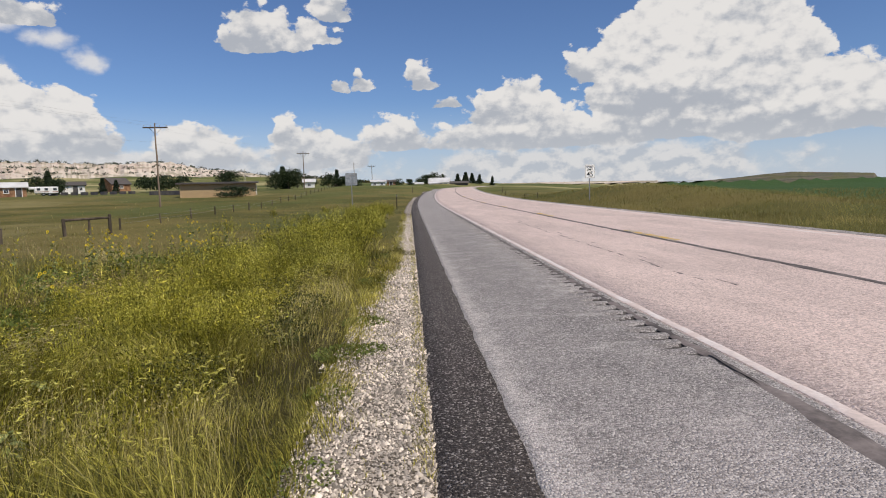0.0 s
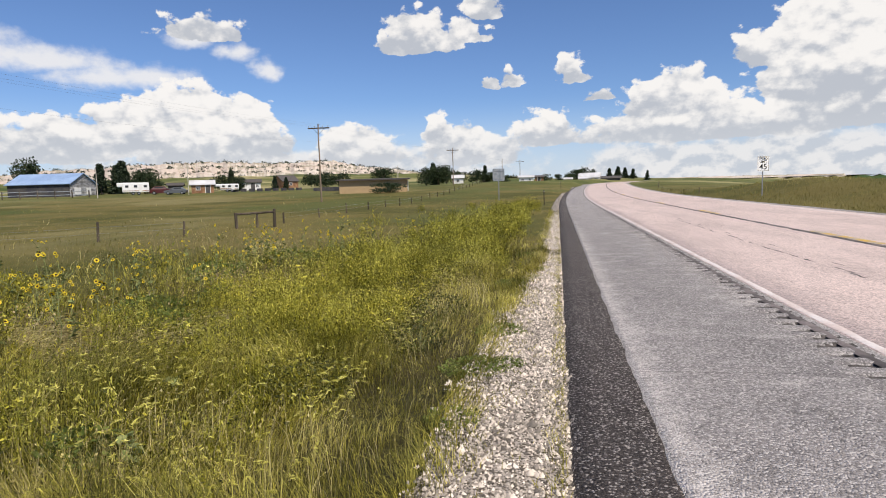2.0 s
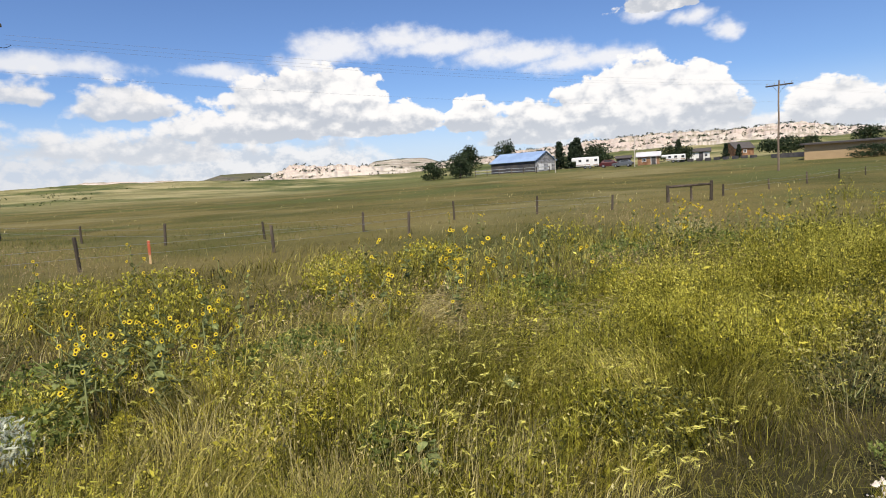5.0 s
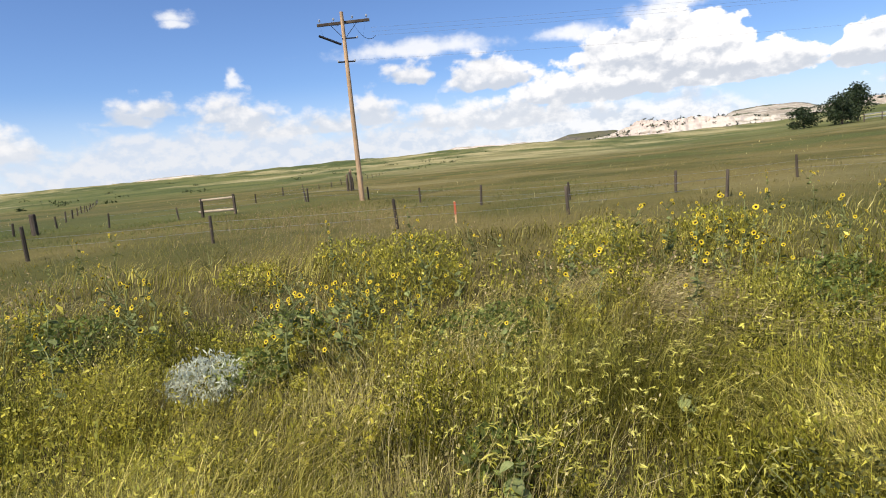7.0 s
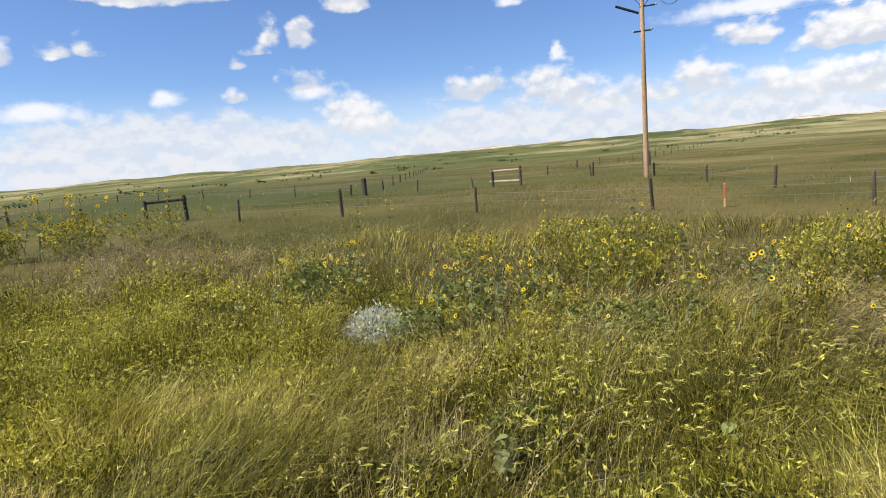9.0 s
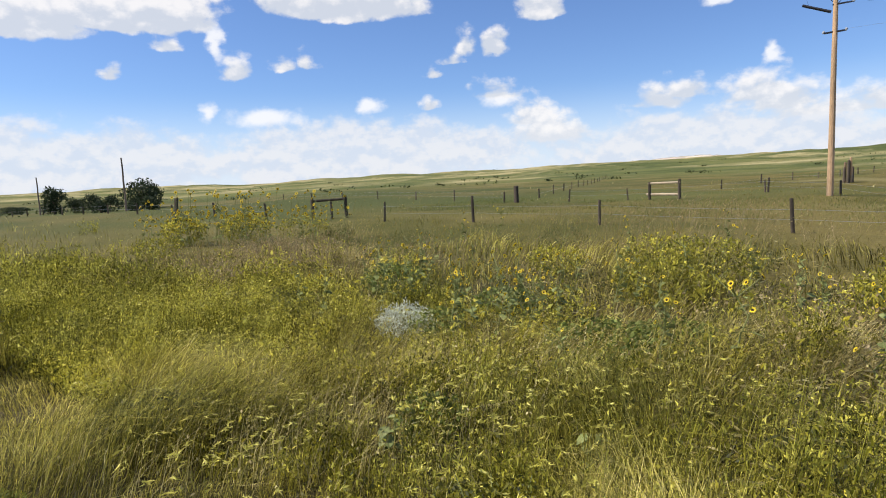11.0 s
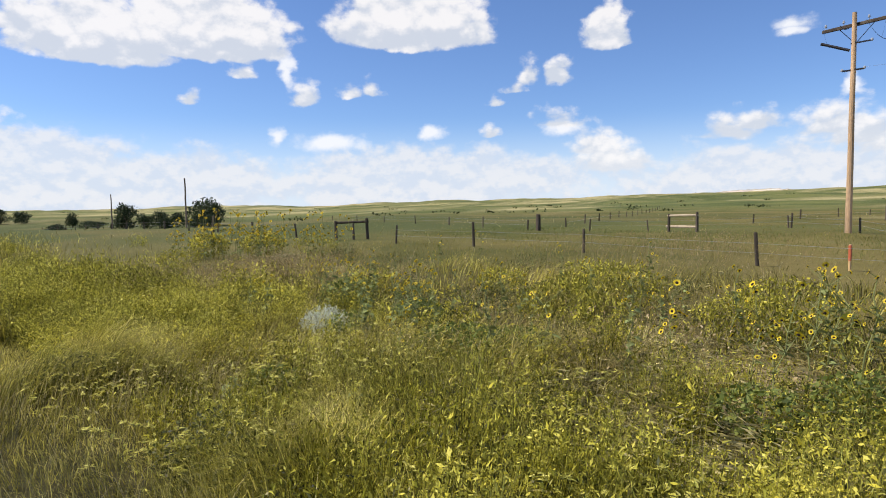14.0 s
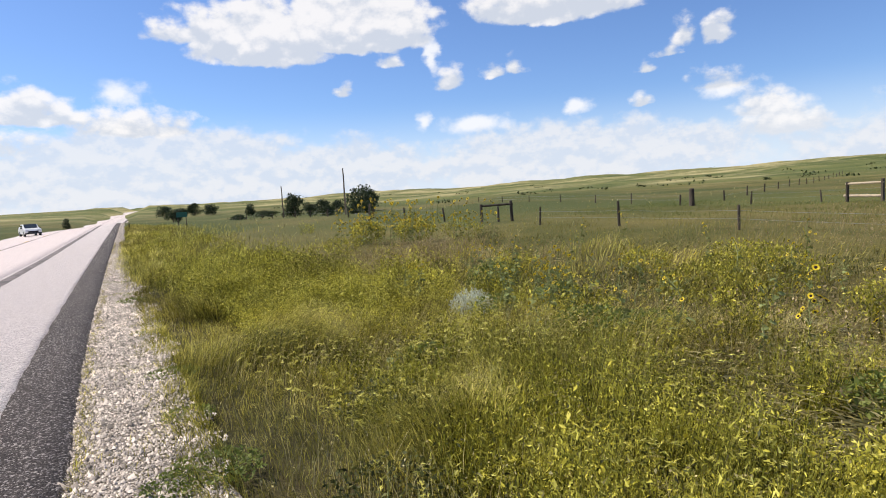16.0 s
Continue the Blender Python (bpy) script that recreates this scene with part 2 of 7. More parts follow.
def plants(name, colours, patch=3.0, leaf=0.35, spread=0.3, rough=0.6, wide=0.0, brown=(0.20, 0.16, 0.06), mottle=0.0):
    """Leaves and stalks: each one takes a shade between the colours, and patches of the meadow lean to one or the other."""
    m = bpy.data.materials.new(name)
    m.use_nodes = True
    t = m.node_tree
    p = t.nodes["Principled BSDF"]
    geo = t.nodes.new("ShaderNodeNewGeometry")
    rnd = geo.outputs["Random Per Island"]
    place = fractal(t, geo.outputs["Position"], 1 / patch, 3, 0.5)
    f = maths(t, "ADD", maths(t, "MULTIPLY", rnd, 0.55), maths(t, "MULTIPLY_ADD", place, 1.6, -0.58), clamp=True)
    ramp = t.nodes.new("ShaderNodeValToRGB")
    t.links.new(f, ramp.inputs[0])
    els = ramp.color_ramp.elements
    while len(els) < len(colours):
        els.new(0.5)
    for i, c in enumerate(colours):
        els[i].position, els[i].color = i / (len(colours) - 1), (*c, 1)
    if wide:
        broad = fractal(t, geo.outputs["Position"], 1 / wide, 4, 0.6)
        ramp_col = mixc(t, smooth(t, broad, .46, .66, 0, .6), ramp.outputs[0], brown)
        tone = nd(t, "ShaderNodeMapRange", fractal(t, geo.outputs["Position"], 3.1 / wide, 3, 0.6), .3, .7, .66, 1.32).outputs[0]
        ramp_col = mixc(t, 1.0, ramp_col, nd(t, "ShaderNodeCombineXYZ", tone, tone, tone).outputs[0], "MULTIPLY")
    else:
        ramp_col = ramp.outputs[0]
    v = nd(t, "ShaderNodeMapRange", maths(t, "FRACT", maths(t, "MULTIPLY", rnd, 17.3)), 0, 1, 1 - spread, 1 + spread).outputs[0]
    col = mixc(t, 1.0, ramp_col, nd(t, "ShaderNodeCombineXYZ", v, v, v).outputs[0], "MULTIPLY")
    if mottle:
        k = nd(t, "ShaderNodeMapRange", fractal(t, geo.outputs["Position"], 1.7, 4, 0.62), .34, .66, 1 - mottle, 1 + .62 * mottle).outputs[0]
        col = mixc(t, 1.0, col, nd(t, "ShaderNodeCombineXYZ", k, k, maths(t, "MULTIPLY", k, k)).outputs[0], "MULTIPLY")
    t.links.new(col, p.inputs["Base Color"])
    p.inputs["Roughness"].default_value, p.inputs["Specular IOR Level"].default_value = rough, 0.25
    tr = nd(t, "ShaderNodeBsdfTranslucent", col)
    mx = nd(t, "ShaderNodeMixShader", leaf, p.outputs[0], tr.outputs[0])
    t.links.new(mx.outputs[0], t.nodes["Material Output"].inputs[0])
    return m


M = {}
M["wood_pole"] = material("weathered_pole_wood", (0.50, 0.33, 0.19), 0.85, ((3, .2), (40, .3)), (0.24, 0.17, 0.11), 0.6, 0.3, 80, stretch=(1, 1, .12), per_object=.15)
M["grey_pole"] = material("grey_weathered_pole_wood", (0.24, 0.18, 0.13), 0.9, ((3, .2), (40, .3)), (0.15, 0.115, 0.085), 0.6, 0.3, 80, stretch=(1, 1, .12), per_object=.15)
M["post_wood"] = material("grey_post_wood", (0.06, 0.048, 0.036), 0.9, ((5, .3), (50, .35)), (0.12, 0.095, 0.07), 0.3, 0.4, 60, stretch=(1, 1, .2), per_object=.35)
M["pale_rail"] = material("pale_rail_wood", (0.42, 0.34, 0.24), 0.85, ((5, .3), (50, .3)), None, 0, 0.3, 60)
M["dark_wood"] = material("dark_old_wood", (0.06, 0.045, 0.035), 0.9, ((4, .3), (40, .3)), (0.10, 0.08, 0.06), 0.5, 0.3, 50)
M["iron"] = material("dark_iron", (0.03, 0.03, 0.035), 0.5, ((20, .2),), metal=.7)
M["wire"] = material("galvanised_wire", (0.42, 0.44, 0.46), 0.4, ((20, .1),), metal=.8)
M["steel"] = material("galvanised_steel", (0.35, 0.35, 0.36), 0.45, ((12, .2),), metal=.8)
M["porcelain"] = material("grey_porcelain", (0.35, 0.37, 0.4), 0.25, ((12, .1),))
M["sign_white"] = material("white_sign_sheet", (0.90, 0.90, 0.88), 0.5, ((6, .04),))
M["sign_black"] = material("black_sign_paint", (0.015, 0.015, 0.015), 0.5, ((6, .06),))
M["sign_grey"] = material("weathered_sign_board", (0.22, 0.25, 0.28), 0.6, ((3, .2),), (0.34, .36, .38), 0.4)
M["orange"] = material("orange_red_marker", (0.55, 0.13, 0.06), 0.6, ((20, .2),))
M["stake_wood"] = material("yellow_stake_wood", (0.66, 0.44, 0.22), 0.8, ((20, .2),))


# ---- ground ----
def ease(v, lo, hi):
    s = np.clip((np.asarray(v, float) - lo) / (hi - lo), 0, 1)
    return s * s * (3 - 2 * s)


def wave(x, y, s, seed=0.0):
    """A smooth sum of sines, about -1 to 1."""
    x, y = x / s, y / s
    return (np.sin(x * 1.3 + seed) * np.cos(y * 1.1 - seed * 1.7) + .6 * np.sin(x * 2.3 - y * 1.9 + seed * 2.1)
            + .4 * np.sin(x * 3.7 + y * 4.3 + seed) + .25 * np.cos(x * 7.9 - y * 6.1 + seed)) / 1.8


# skyline: bearing to the left of the road, height in degrees
SKYLINE = np.array([(-180, .5), (-150, .3), (-60, .0), (-33, -.05), (-20, .25), (-9, .75), (3, .8), (9, 1.45), (20, 1.7), (40, 1.6), (50, 1.3), (56, .92), (66, .92), (74, 1.3), (79, 1.38), (86, 1.22), (98, 1.06),
                    (112, 1.04), (117, .98), (121, .86), (127, .78), (132, .74), (142, .64), (148, .58), (154, .52), (168, .36), (176, .38), (183, .5)])
# how steeply the land rises from the walk, by bearing
GRADE = np.array([(-180, .004), (-60, .0), (-33, .001), (-9, .008), (3, .0105), (60, .0095), (78, .007), (100, .005), (180, .004)])
RIDGE = 620.0


def lift(x, y):
    az = np.degrees(np.arctan2(-np.asarray(x, float), np.asarray(y, float) - 1))
    return np.interp(az, GRADE[:, 0], GRADE[:, 1]) * np.clip(np.hypot(x, np.asarray(y, float) - 1) - 6, 0, RIDGE)


def crest(y):
    return 1.5 * ease(y, 45, 200) - 1.3 * ease(-y, 75, 130) + 2.4 * ease(-y, 170, 420)


def road_rise(y):
    y = np.asarray(y, float)
    return crest(y) + .0095 * np.clip(y - 7, 0, 400) + .004 * np.clip(-5 - y, 0, 400)


def road_bend(y):
    """How far the road has swung to the right."""
    y = np.asarray(y, float)
    f, g = np.clip(y - 35, 0, 400), np.clip(y - 140, 0, 300)
    b, c = np.clip(-y - 85, 0, 400), np.clip(3 - y, 0, 500)
    return .0087 * y + f * f / 2300.0 + g * g / 260.0 - b * b / 9000.0 - .028 * c * c / (c + 6)


EDGE_GRAVEL, EDGE_TAR, EDGE_GREY, SEAM, LINE_W, LINE_Y, LINE_E, EDGE_E = -.58, .09, .57, 2.40, 2.57, 6.2, 9.9, 10.75


def cross(x, y):
    """The road's cross slope, banked the other way behind the walk."""
    return np.clip(np.asarray(x, float) - .5, 0, 11) * (.0145 - .086 * ease(-np.asarray(y, float), -6, 22))


def ground_z(x, y):
    x, y = np.asarray(x, float), np.asarray(y, float)
    u = x - road_bend(y)
    r = np.hypot(x, y)
    az = np.degrees(np.arctan2(-x, y))
    el = np.interp(az, SKYLINE[:, 0], SKYLINE[:, 1])
    up = lift(x, y)
    far = up + (RIDGE * np.tan(np.radians(el)) + 1.5 - lift(-RIDGE * np.sin(np.radians(az)), RIDGE * np.cos(np.radians(az)))) * ease(r, 60, RIDGE)
    far = far + ease(r, 110, 420) * (1.9 * wave(x, y, 75, 1.3) + 1.4 * wave(x, y, 31, 2.7)) * (az > -20) * (1 - ease(r, 560, 640)) - ease(r, RIDGE, 1500) * 3.0
    far = far - 1.3 * ease(r, 35, 95) * (1 - ease(r, 170, 330)) * ease(az, 136, 154) * ease(-u, 4, 22)
    village = 1.15 * ease(r, 50, 130) * ease(az, -12, 6) * ease(-az, -66, -42)
    left = -.12 - .16 * ease(-u, .6, 3.0) + .12 * ease(-u, 5, 12) + .06 * wave(x, y, 4.0) + .10 * wave(x, y, 17, .4) * ease(-u, 3, 9)
    left = left + .22 * ease(-u, 9, 14.5) * ease(-y, -5.5, 0) * (1 - ease(r, 45, 95))
    berm = 1.4 * np.exp(-((u - 17.0) / 6.5) ** 2 - ((y - 44) / 22) ** 2) + .25 * ease(u, 12, 16) * ease(y, 5, 25)
    right = -.15 - .25 * ease(u, 11, 13) + .25 * ease(u, 13, 17) + berm + .06 * wave(x, y, 5, 2.0)
    road = road_rise(y) + cross(u, y) - .065
    off = np.where(u < 5, left, right) + far + village + crest(y) * ease(14 - np.abs(u - 5), -30, 2)
    on = ease(u, EDGE_GRAVEL - .7, EDGE_GRAVEL + .1) * ease(-u, -EDGE_E - 1.6, -EDGE_E - .3)
    return off * (1 - on) + road * on


def at(x, y, dz=0.0):
    return (x, y, float(ground_z(x, y)) + dz)


def mesh_from(name, verts, faces, mat=None, smooth_it=False):
    me = bpy.data.meshes.new(name)
    verts, faces = np.asarray(verts, np.float32), np.asarray(faces, np.int32)
    k = faces.shape[1]
    me.vertices.add(len(verts))
    me.vertices.foreach_set("co", verts.ravel())
    me.loops.add(faces.size)
    me.loops.foreach_set("vertex_index", faces.ravel())
    me.polygons.add(len(faces))
    me.polygons.foreach_set("loop_start", np.arange(0, faces.size, k, dtype=np.int32))
    me.polygons.foreach_set("loop_total", np.full(len(faces), k, np.int32))
    if smooth_it:
        me.polygons.foreach_set("use_smooth", np.ones(len(faces), bool))
    me.update(calc_edges=True)
    me.validate()
    if mat:
        me.materials.append(mat)
    return me


def grid_faces(n, m, wrap=False):
    i, j = np.meshgrid(np.arange(n - 1), np.arange(m if wrap else m - 1), indexing="ij")
    jj = (j + 1) % m
    return np.stack([i * m + j, (i + 1) * m + j, (i + 1) * m + jj, i * m + jj], -1).reshape(-1, 4)


# one sheet of ground out to the horizon, finer near the walk
radii = np.concatenate([[.001], np.arange(.4, 30, .4), 30 * 1.045 ** np.arange(1, 117)])
angles = np.radians(np.arange(0, 360, 1.0))
RR, AA = np.meshgrid(radii, angles, indexing="ij")
gx, gy = -RR * np.sin(AA) - .3, RR * np.cos(AA) + 4
verts = np.stack([gx, gy, ground_z(gx, gy)], -1).reshape(-1, 3)
faces = grid_faces(len(radii), len(angles), True)
M["ground"] = None


def ground_material():
    m = bpy.data.materials.new("prairie_ground")
    m.use_nodes = True
    t = m.node_tree
    p = t.nodes["Principled BSDF"]
    pos = t.nodes.new("ShaderNodeNewGeometry").outputs["Position"]
    big = fractal(t, vmaths(t, "MULTIPLY", pos, (.7, 1.3, 9)), 0.013, 6, 0.66)
    mid = fractal(t, pos, 0.25, 5, 0.65)
    fine = fractal(t, pos, 9.0, 5, 0.7)
    mid2 = fractal(t, pos, 0.035, 6, 0.7)
    green = mixc(t, smooth(t, mid2, .38, .6), (0.070, 0.090, 0.028), (0.135, 0.145, 0.047))
    tan = mixc(t, smooth(t, mid2, .4, .62), (0.36, 0.315, 0.155), (0.205, 0.188, 0.078))
    col = mixc(t, smooth(t, big, .45, .58), green, tan)
    # soil near the walk coloured darker, standing for shade between the stalks
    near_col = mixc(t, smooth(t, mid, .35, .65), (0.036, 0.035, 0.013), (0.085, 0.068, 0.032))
    patchy = fractal(t, pos, 0.11, 5, 0.6)
    mid_col = mixc(t, smooth(t, patchy, .36, .62), (0.080, 0.080, 0.022), (0.158, 0.130, 0.044))
    # greener swales and tan flats past the fences
    broad = fractal(t, vmaths(t, "MULTIPLY", pos, (1.6, .8, 1)), 0.03, 4, 0.6)
    beyond = smooth(t, vmaths(t, "LENGTH", pos), 16, 30)
    mid_col = mixc(t, maths(t, "MULTIPLY", beyond, smooth(t, broad, .50, .40, 0, .75)), mid_col, (0.085, 0.102, 0.030))
    mid_col = mixc(t, maths(t, "MULTIPLY", beyond, smooth(t, broad, .56, .66, 0, .7)), mid_col, (0.235, 0.20, 0.088))
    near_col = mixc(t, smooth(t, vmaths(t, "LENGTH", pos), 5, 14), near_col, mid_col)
    # a worn patch of pale soil among the weeds
    gap = vmaths(t, "LENGTH", vmaths(t, "MULTIPLY", vmaths(t, "SUBTRACT", pos, (-5.9, 6.1, 0)), (.9, 1.2, 0)))
    near_col = mixc(t, smooth(t, maths(t, "MULTIPLY_ADD", mid, .9, gap), 1.5, 1.0), near_col, (0.30, 0.235, 0.14))
    col = mixc(t, smooth(t, vmaths(t, "LENGTH", pos), 70, 170), near_col, col)
    sx = nd(t, "ShaderNodeSeparateXYZ", pos)
    # a low damp meadow in the hollow behind
    edge = maths(t, "MULTIPLY_ADD", mid2, 30.0, -15.0)
    hollow = maths(t, "MULTIPLY", smooth(t, maths(t, "ADD", sx.outputs[1], edge), -6, -26, 0, .85), smooth(t, maths(t, "ADD", sx.outputs[0], edge), -95, -60))
    hollow = maths(t, "MULTIPLY", hollow, smooth(t, sx.outputs[1], -260, -170))
    col = mixc(t, hollow, col, mixc(t, smooth(t, broad, .46, .6), (0.066, 0.080, 0.026), (0.125, 0.112, 0.042)))
    # a crop field past the road's far side
    crop = maths(t, "MULTIPLY", smooth(t, maths(t, "MULTIPLY_ADD", sx.outputs[1], -.38, sx.outputs[0]), 16, 19), smooth(t, sx.outputs[1], -40, 20))
    col = mixc(t, crop, col, (0.045, 0.085, 0.026))
    v = nd(t, "ShaderNodeMapRange", fine, .25, .75, .6, 1.35).outputs[0]
    col = mixc(t, 1.0, col, nd(t, "ShaderNodeCombineXYZ", v, v, v).outputs[0], "MULTIPLY")
    t.links.new(col, p.inputs["Base Color"])
    p.inputs["Roughness"].default_value, p.inputs["Specular IOR Level"].default_value = .95, .1
    b = nd(t, "ShaderNodeBump")
    b.inputs["Strength"].default_value, b.inputs["Distance"].default_value = .6, .15
    t.links.new(fractal(t, pos, 3.0, 6, .7), b.inputs["Height"])
    t.links.new(b.outputs[0], p.inputs["Normal"])
    return m


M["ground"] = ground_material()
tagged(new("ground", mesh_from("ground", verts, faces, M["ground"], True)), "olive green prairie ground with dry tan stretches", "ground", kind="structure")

# ---- road: strips across, each a piece of the setting ----
road_y = np.concatenate([-12 * 1.07 ** np.arange(56, 0, -1) * 1.0, np.arange(-12, 40, .5), 40 * 1.05 ** np.arange(0, 45)])
road_y = np.unique(np.round(road_y, 3))
road_y = road_y[(road_y > -420) & (road_y < 330)]


def strip(name, u0, u1, mat, lift=0.0, n=6, ys=None, label="", category="road", ragged=0.0, thick=.06, seed=0.0):
    ys = road_y if ys is None else ys
    us = np.linspace(0, 1, n)
    Y, S = np.meshgrid(ys, us, indexing="ij")
    e0 = (u0(Y) if callable(u0) else u0) + ragged * wave(Y * 3.1, Y * .3, 1.0, seed)
    e1 = u1 + ragged * wave(Y * 2.7, Y * .2, 1.0, seed + 4)
    U = e0 * (1 - S) + e1 * S
    X = U + road_bend(Y)
    Z = road_rise(Y) + cross(U, Y) + lift
    v = np.stack([X, Y, Z], -1).reshape(-1, 3)
    f = grid_faces(len(ys), n)[:, ::-1]
    # turned-down sides give the layer its thickness
    base = len(v)
    low = []
    for col in (0, n - 1):
        low.append(np.stack([X[:, col] + (-.03 if col == 0 else .03), Y[:, col], Z[:, col] - thick], -1))
    v = np.vstack([v, *low])
    k = np.arange(len(ys) - 1)
    l0, l1 = base, base + len(ys)
    f = np.vstack([f, np.stack([k * n, k * n + n, l0 + k + 1, l0 + k], -1), np.stack([l1 + k, l1 + k + 1, k * n + n + n - 1, k * n + n - 1], -1)])
    return tagged(new(name, mesh_from(name, v, f, mat)), label, category, kind="structure")


def asphalt(name, base, stone, speck, rough=.9, bump=.5, chips=0.0, spec=.25, chip_size=.016, back=None, dust=None):
    m = bpy.data.materials.new(name)
    m.use_nodes = True
    t = m.node_tree
    p = t.nodes["Principled BSDF"]
    pos = t.nodes.new("ShaderNodeNewGeometry").outputs["Position"]
    fine = fractal(t, pos, 55.0, 4, .7)
    vor = nd(t, "ShaderNodeTexVoronoi", pos)
    vor.inputs["Scale"].default_value = 1 / chip_size
    col = mixc(t, smooth(t, fractal(t, vmaths(t, "MULTIPLY", pos, (1, .25, 1)), 1.1, 6, .65), .36, .66), base, tuple(c * .80 for c in base))
    if dust:
        # pale dust beside the tar and in streaks across
        across = nd(t, "ShaderNodeSeparateXYZ", pos).outputs[0]
        rough_edge = maths(t, "MULTIPLY_ADD", fractal(t, pos, 4.0, 5, .7), -.7, across)
        col = mixc(t, smooth(t, rough_edge, .60, .22, 0, .8), col, dust)
        streak = fractal(t, vmaths(t, "MULTIPLY", pos, (1, 1.7, 1)), 1.1, 8, .74)
        col = mixc(t, smooth(t, streak, .50, .68, 0, .6), col, dust)
        col = mixc(t, smooth(t, streak, .46, .34, 0, .45), col, tuple(c * .62 for c in base))
    if back:
        # mixed towards the back colour at low y, with an uneven edge
        along = nd(t, "ShaderNodeSeparateXYZ", pos).outputs[1]
        col = mixc(t, smooth(t, maths(t, "MULTIPLY_ADD", fractal(t, pos, 1.3, 4, .6), 3.0, along), 6.0, 1.0), col, back)
    col = mixc(t, maths(t, "MULTIPLY", smooth(t, fine, .52, .70), speck), col, stone)
    sp = nd(t, "ShaderNodeSeparateColor", vor.outputs["Color"])
    blot = smooth(t, fractal(t, pos, 2.6, 6, .7), .56, .72)
    col = mixc(t, maths(t, "MULTIPLY", blot, .5), col, tuple(c * .55 for c in base))
    v = nd(t, "ShaderNodeMapRange", sp.outputs[0], 0, 1, 1 - .6 * speck, 1 + .6 * speck).outputs[0]
    col = mixc(t, 1.0, col, nd(t, "ShaderNodeCombineXYZ", v, v, v).outputs[0], "MULTIPLY")
    if chips:
        col = mixc(t, maths(t, "MULTIPLY", smooth(t, sp.outputs[1], 1 - chips, 1.02 - chips), .8), col, stone)
    t.links.new(col, p.inputs["Base Color"])
    p.inputs["Roughness"].default_value, p.inputs["Specular IOR Level"].default_value = rough, spec
    b = nd(t, "ShaderNodeBump")
    b.inputs["Strength"].default_value, b.inputs["Distance"].default_value = bump, .01
    t.links.new(maths(t, "MULTIPLY_ADD", vor.outputs["Distance"], -1.2, fractal(t, pos, 70.0, 4, .7)), b.inputs["Height"])
    t.links.new(b.outputs[0], p.inputs["Normal"])
    return m


M["gravel"] = asphalt("pale_limestone_gravel", (0.135, 0.112, 0.086), (0.53, 0.465, 0.395), .8, .95, 1.0, .5, chip_size=.014)
M["tar"] = asphalt("dark_chip_tar", (0.062, 0.052, 0.048), (0.40, 0.36, 0.33), .85, .92, 1.0, .11, .2, chip_size=.013)
M["grey_road"] = asphalt("grey_worn_shoulder", (0.285, 0.262, 0.248), (0.60, 0.555, 0.525), .72, .8, 1.0, .13, .25, chip_size=.013, dust=(0.56, 0.515, 0.48), back=(0.48, 0.425, 0.405))
M["pink_road"] = asphalt("pinkish_worn_lane", (0.60, 0.475, 0.425), (0.70, 0.575, 0.525), .6, .75, .6, .12, .3, chip_size=.018, back=(0.52, 0.45, 0.425))
M["line_white"] = material("worn_white_line", (0.66, 0.60, 0.57), 0.7, ((30, .15),), (0.59, 0.49, 0.445), .5)
M["line_yellow"] = material("worn_yellow_line", (0.62, 0.40, 0.07), 0.7, ((30, .2),), (0.42, 0.36, 0.28), .4)
M["crack"] = material("dark_seam", (0.085, 0.074, 0.07), 0.9, ((20, .3),), (.2, .17, .16), .6, where="World")
fine_y = np.concatenate([road_y[road_y < -12], np.arange(-12, 30, .12), road_y[road_y > 30]])


def verge(y):
    """Where the grass meets the gravel, which narrows away from the middle of the walk."""
    return EDGE_GRAVEL - .08 + .34 * ease(np.abs(np.asarray(y, float) - 1.5), 4.0, 12.0)


strip("verge_gravel", lambda y: verge(y) - .04, EDGE_TAR + .05, M["gravel"], -.030, 5, label="pale limestone gravel strip beside the tar edge", ragged=.07, ys=fine_y)
strip("tar_edge", EDGE_TAR, EDGE_GREY + .1, M["tar"], .002, 4, label="dark chip-sealed strip along the shoulder", ragged=.012, seed=1, ys=fine_y)
# a band of milled grooves beside the seam
rumble_y = np.concatenate([road_y[road_y < -8], np.arange(-8, 3.5, .06), np.arange(3.5, 36, .028), road_y[road_y > 36]])
ACROSS = 28
rumble = strip("shoulder", EDGE_GREY, LINE_W - .05, M["grey_road"], .013, ACROSS, rumble_y, label="grey worn asphalt shoulder with a rumble strip", ragged=.014, seed=7)
co_r = np.empty(len(rumble.data.vertices) * 3, np.float32)
rumble.data.vertices.foreach_get("co", co_r)
co_r = co_r.reshape(-1, 3)
body_n = len(rumble_y) * ACROSS
off_u = np.tile(np.linspace(EDGE_GREY, LINE_W - .05, ACROSS), len(rumble_y))
along = co_r[:body_n, 1] + .03 * wave(off_u * 8, co_r[:body_n, 1] * 5, 1.0, 2)
number = np.floor(along / .28)
uneven = .55 + .45 * np.sin(number * 12.9) * np.cos(number * 4.1)
inside = ease(off_u, 1.98, 2.16) * (1 - ease(off_u, 2.38, 2.46))
groove = inside * np.clip(np.sin(along * 2 * math.pi / .28) * 1.7, 0, 1) * ease(co_r[:body_n, 1], 3.4, 5.0) * (co_r[:body_n, 1] < 36) * (.55 + .45 * uneven)
co_r[:body_n, 2] -= .030 * groove
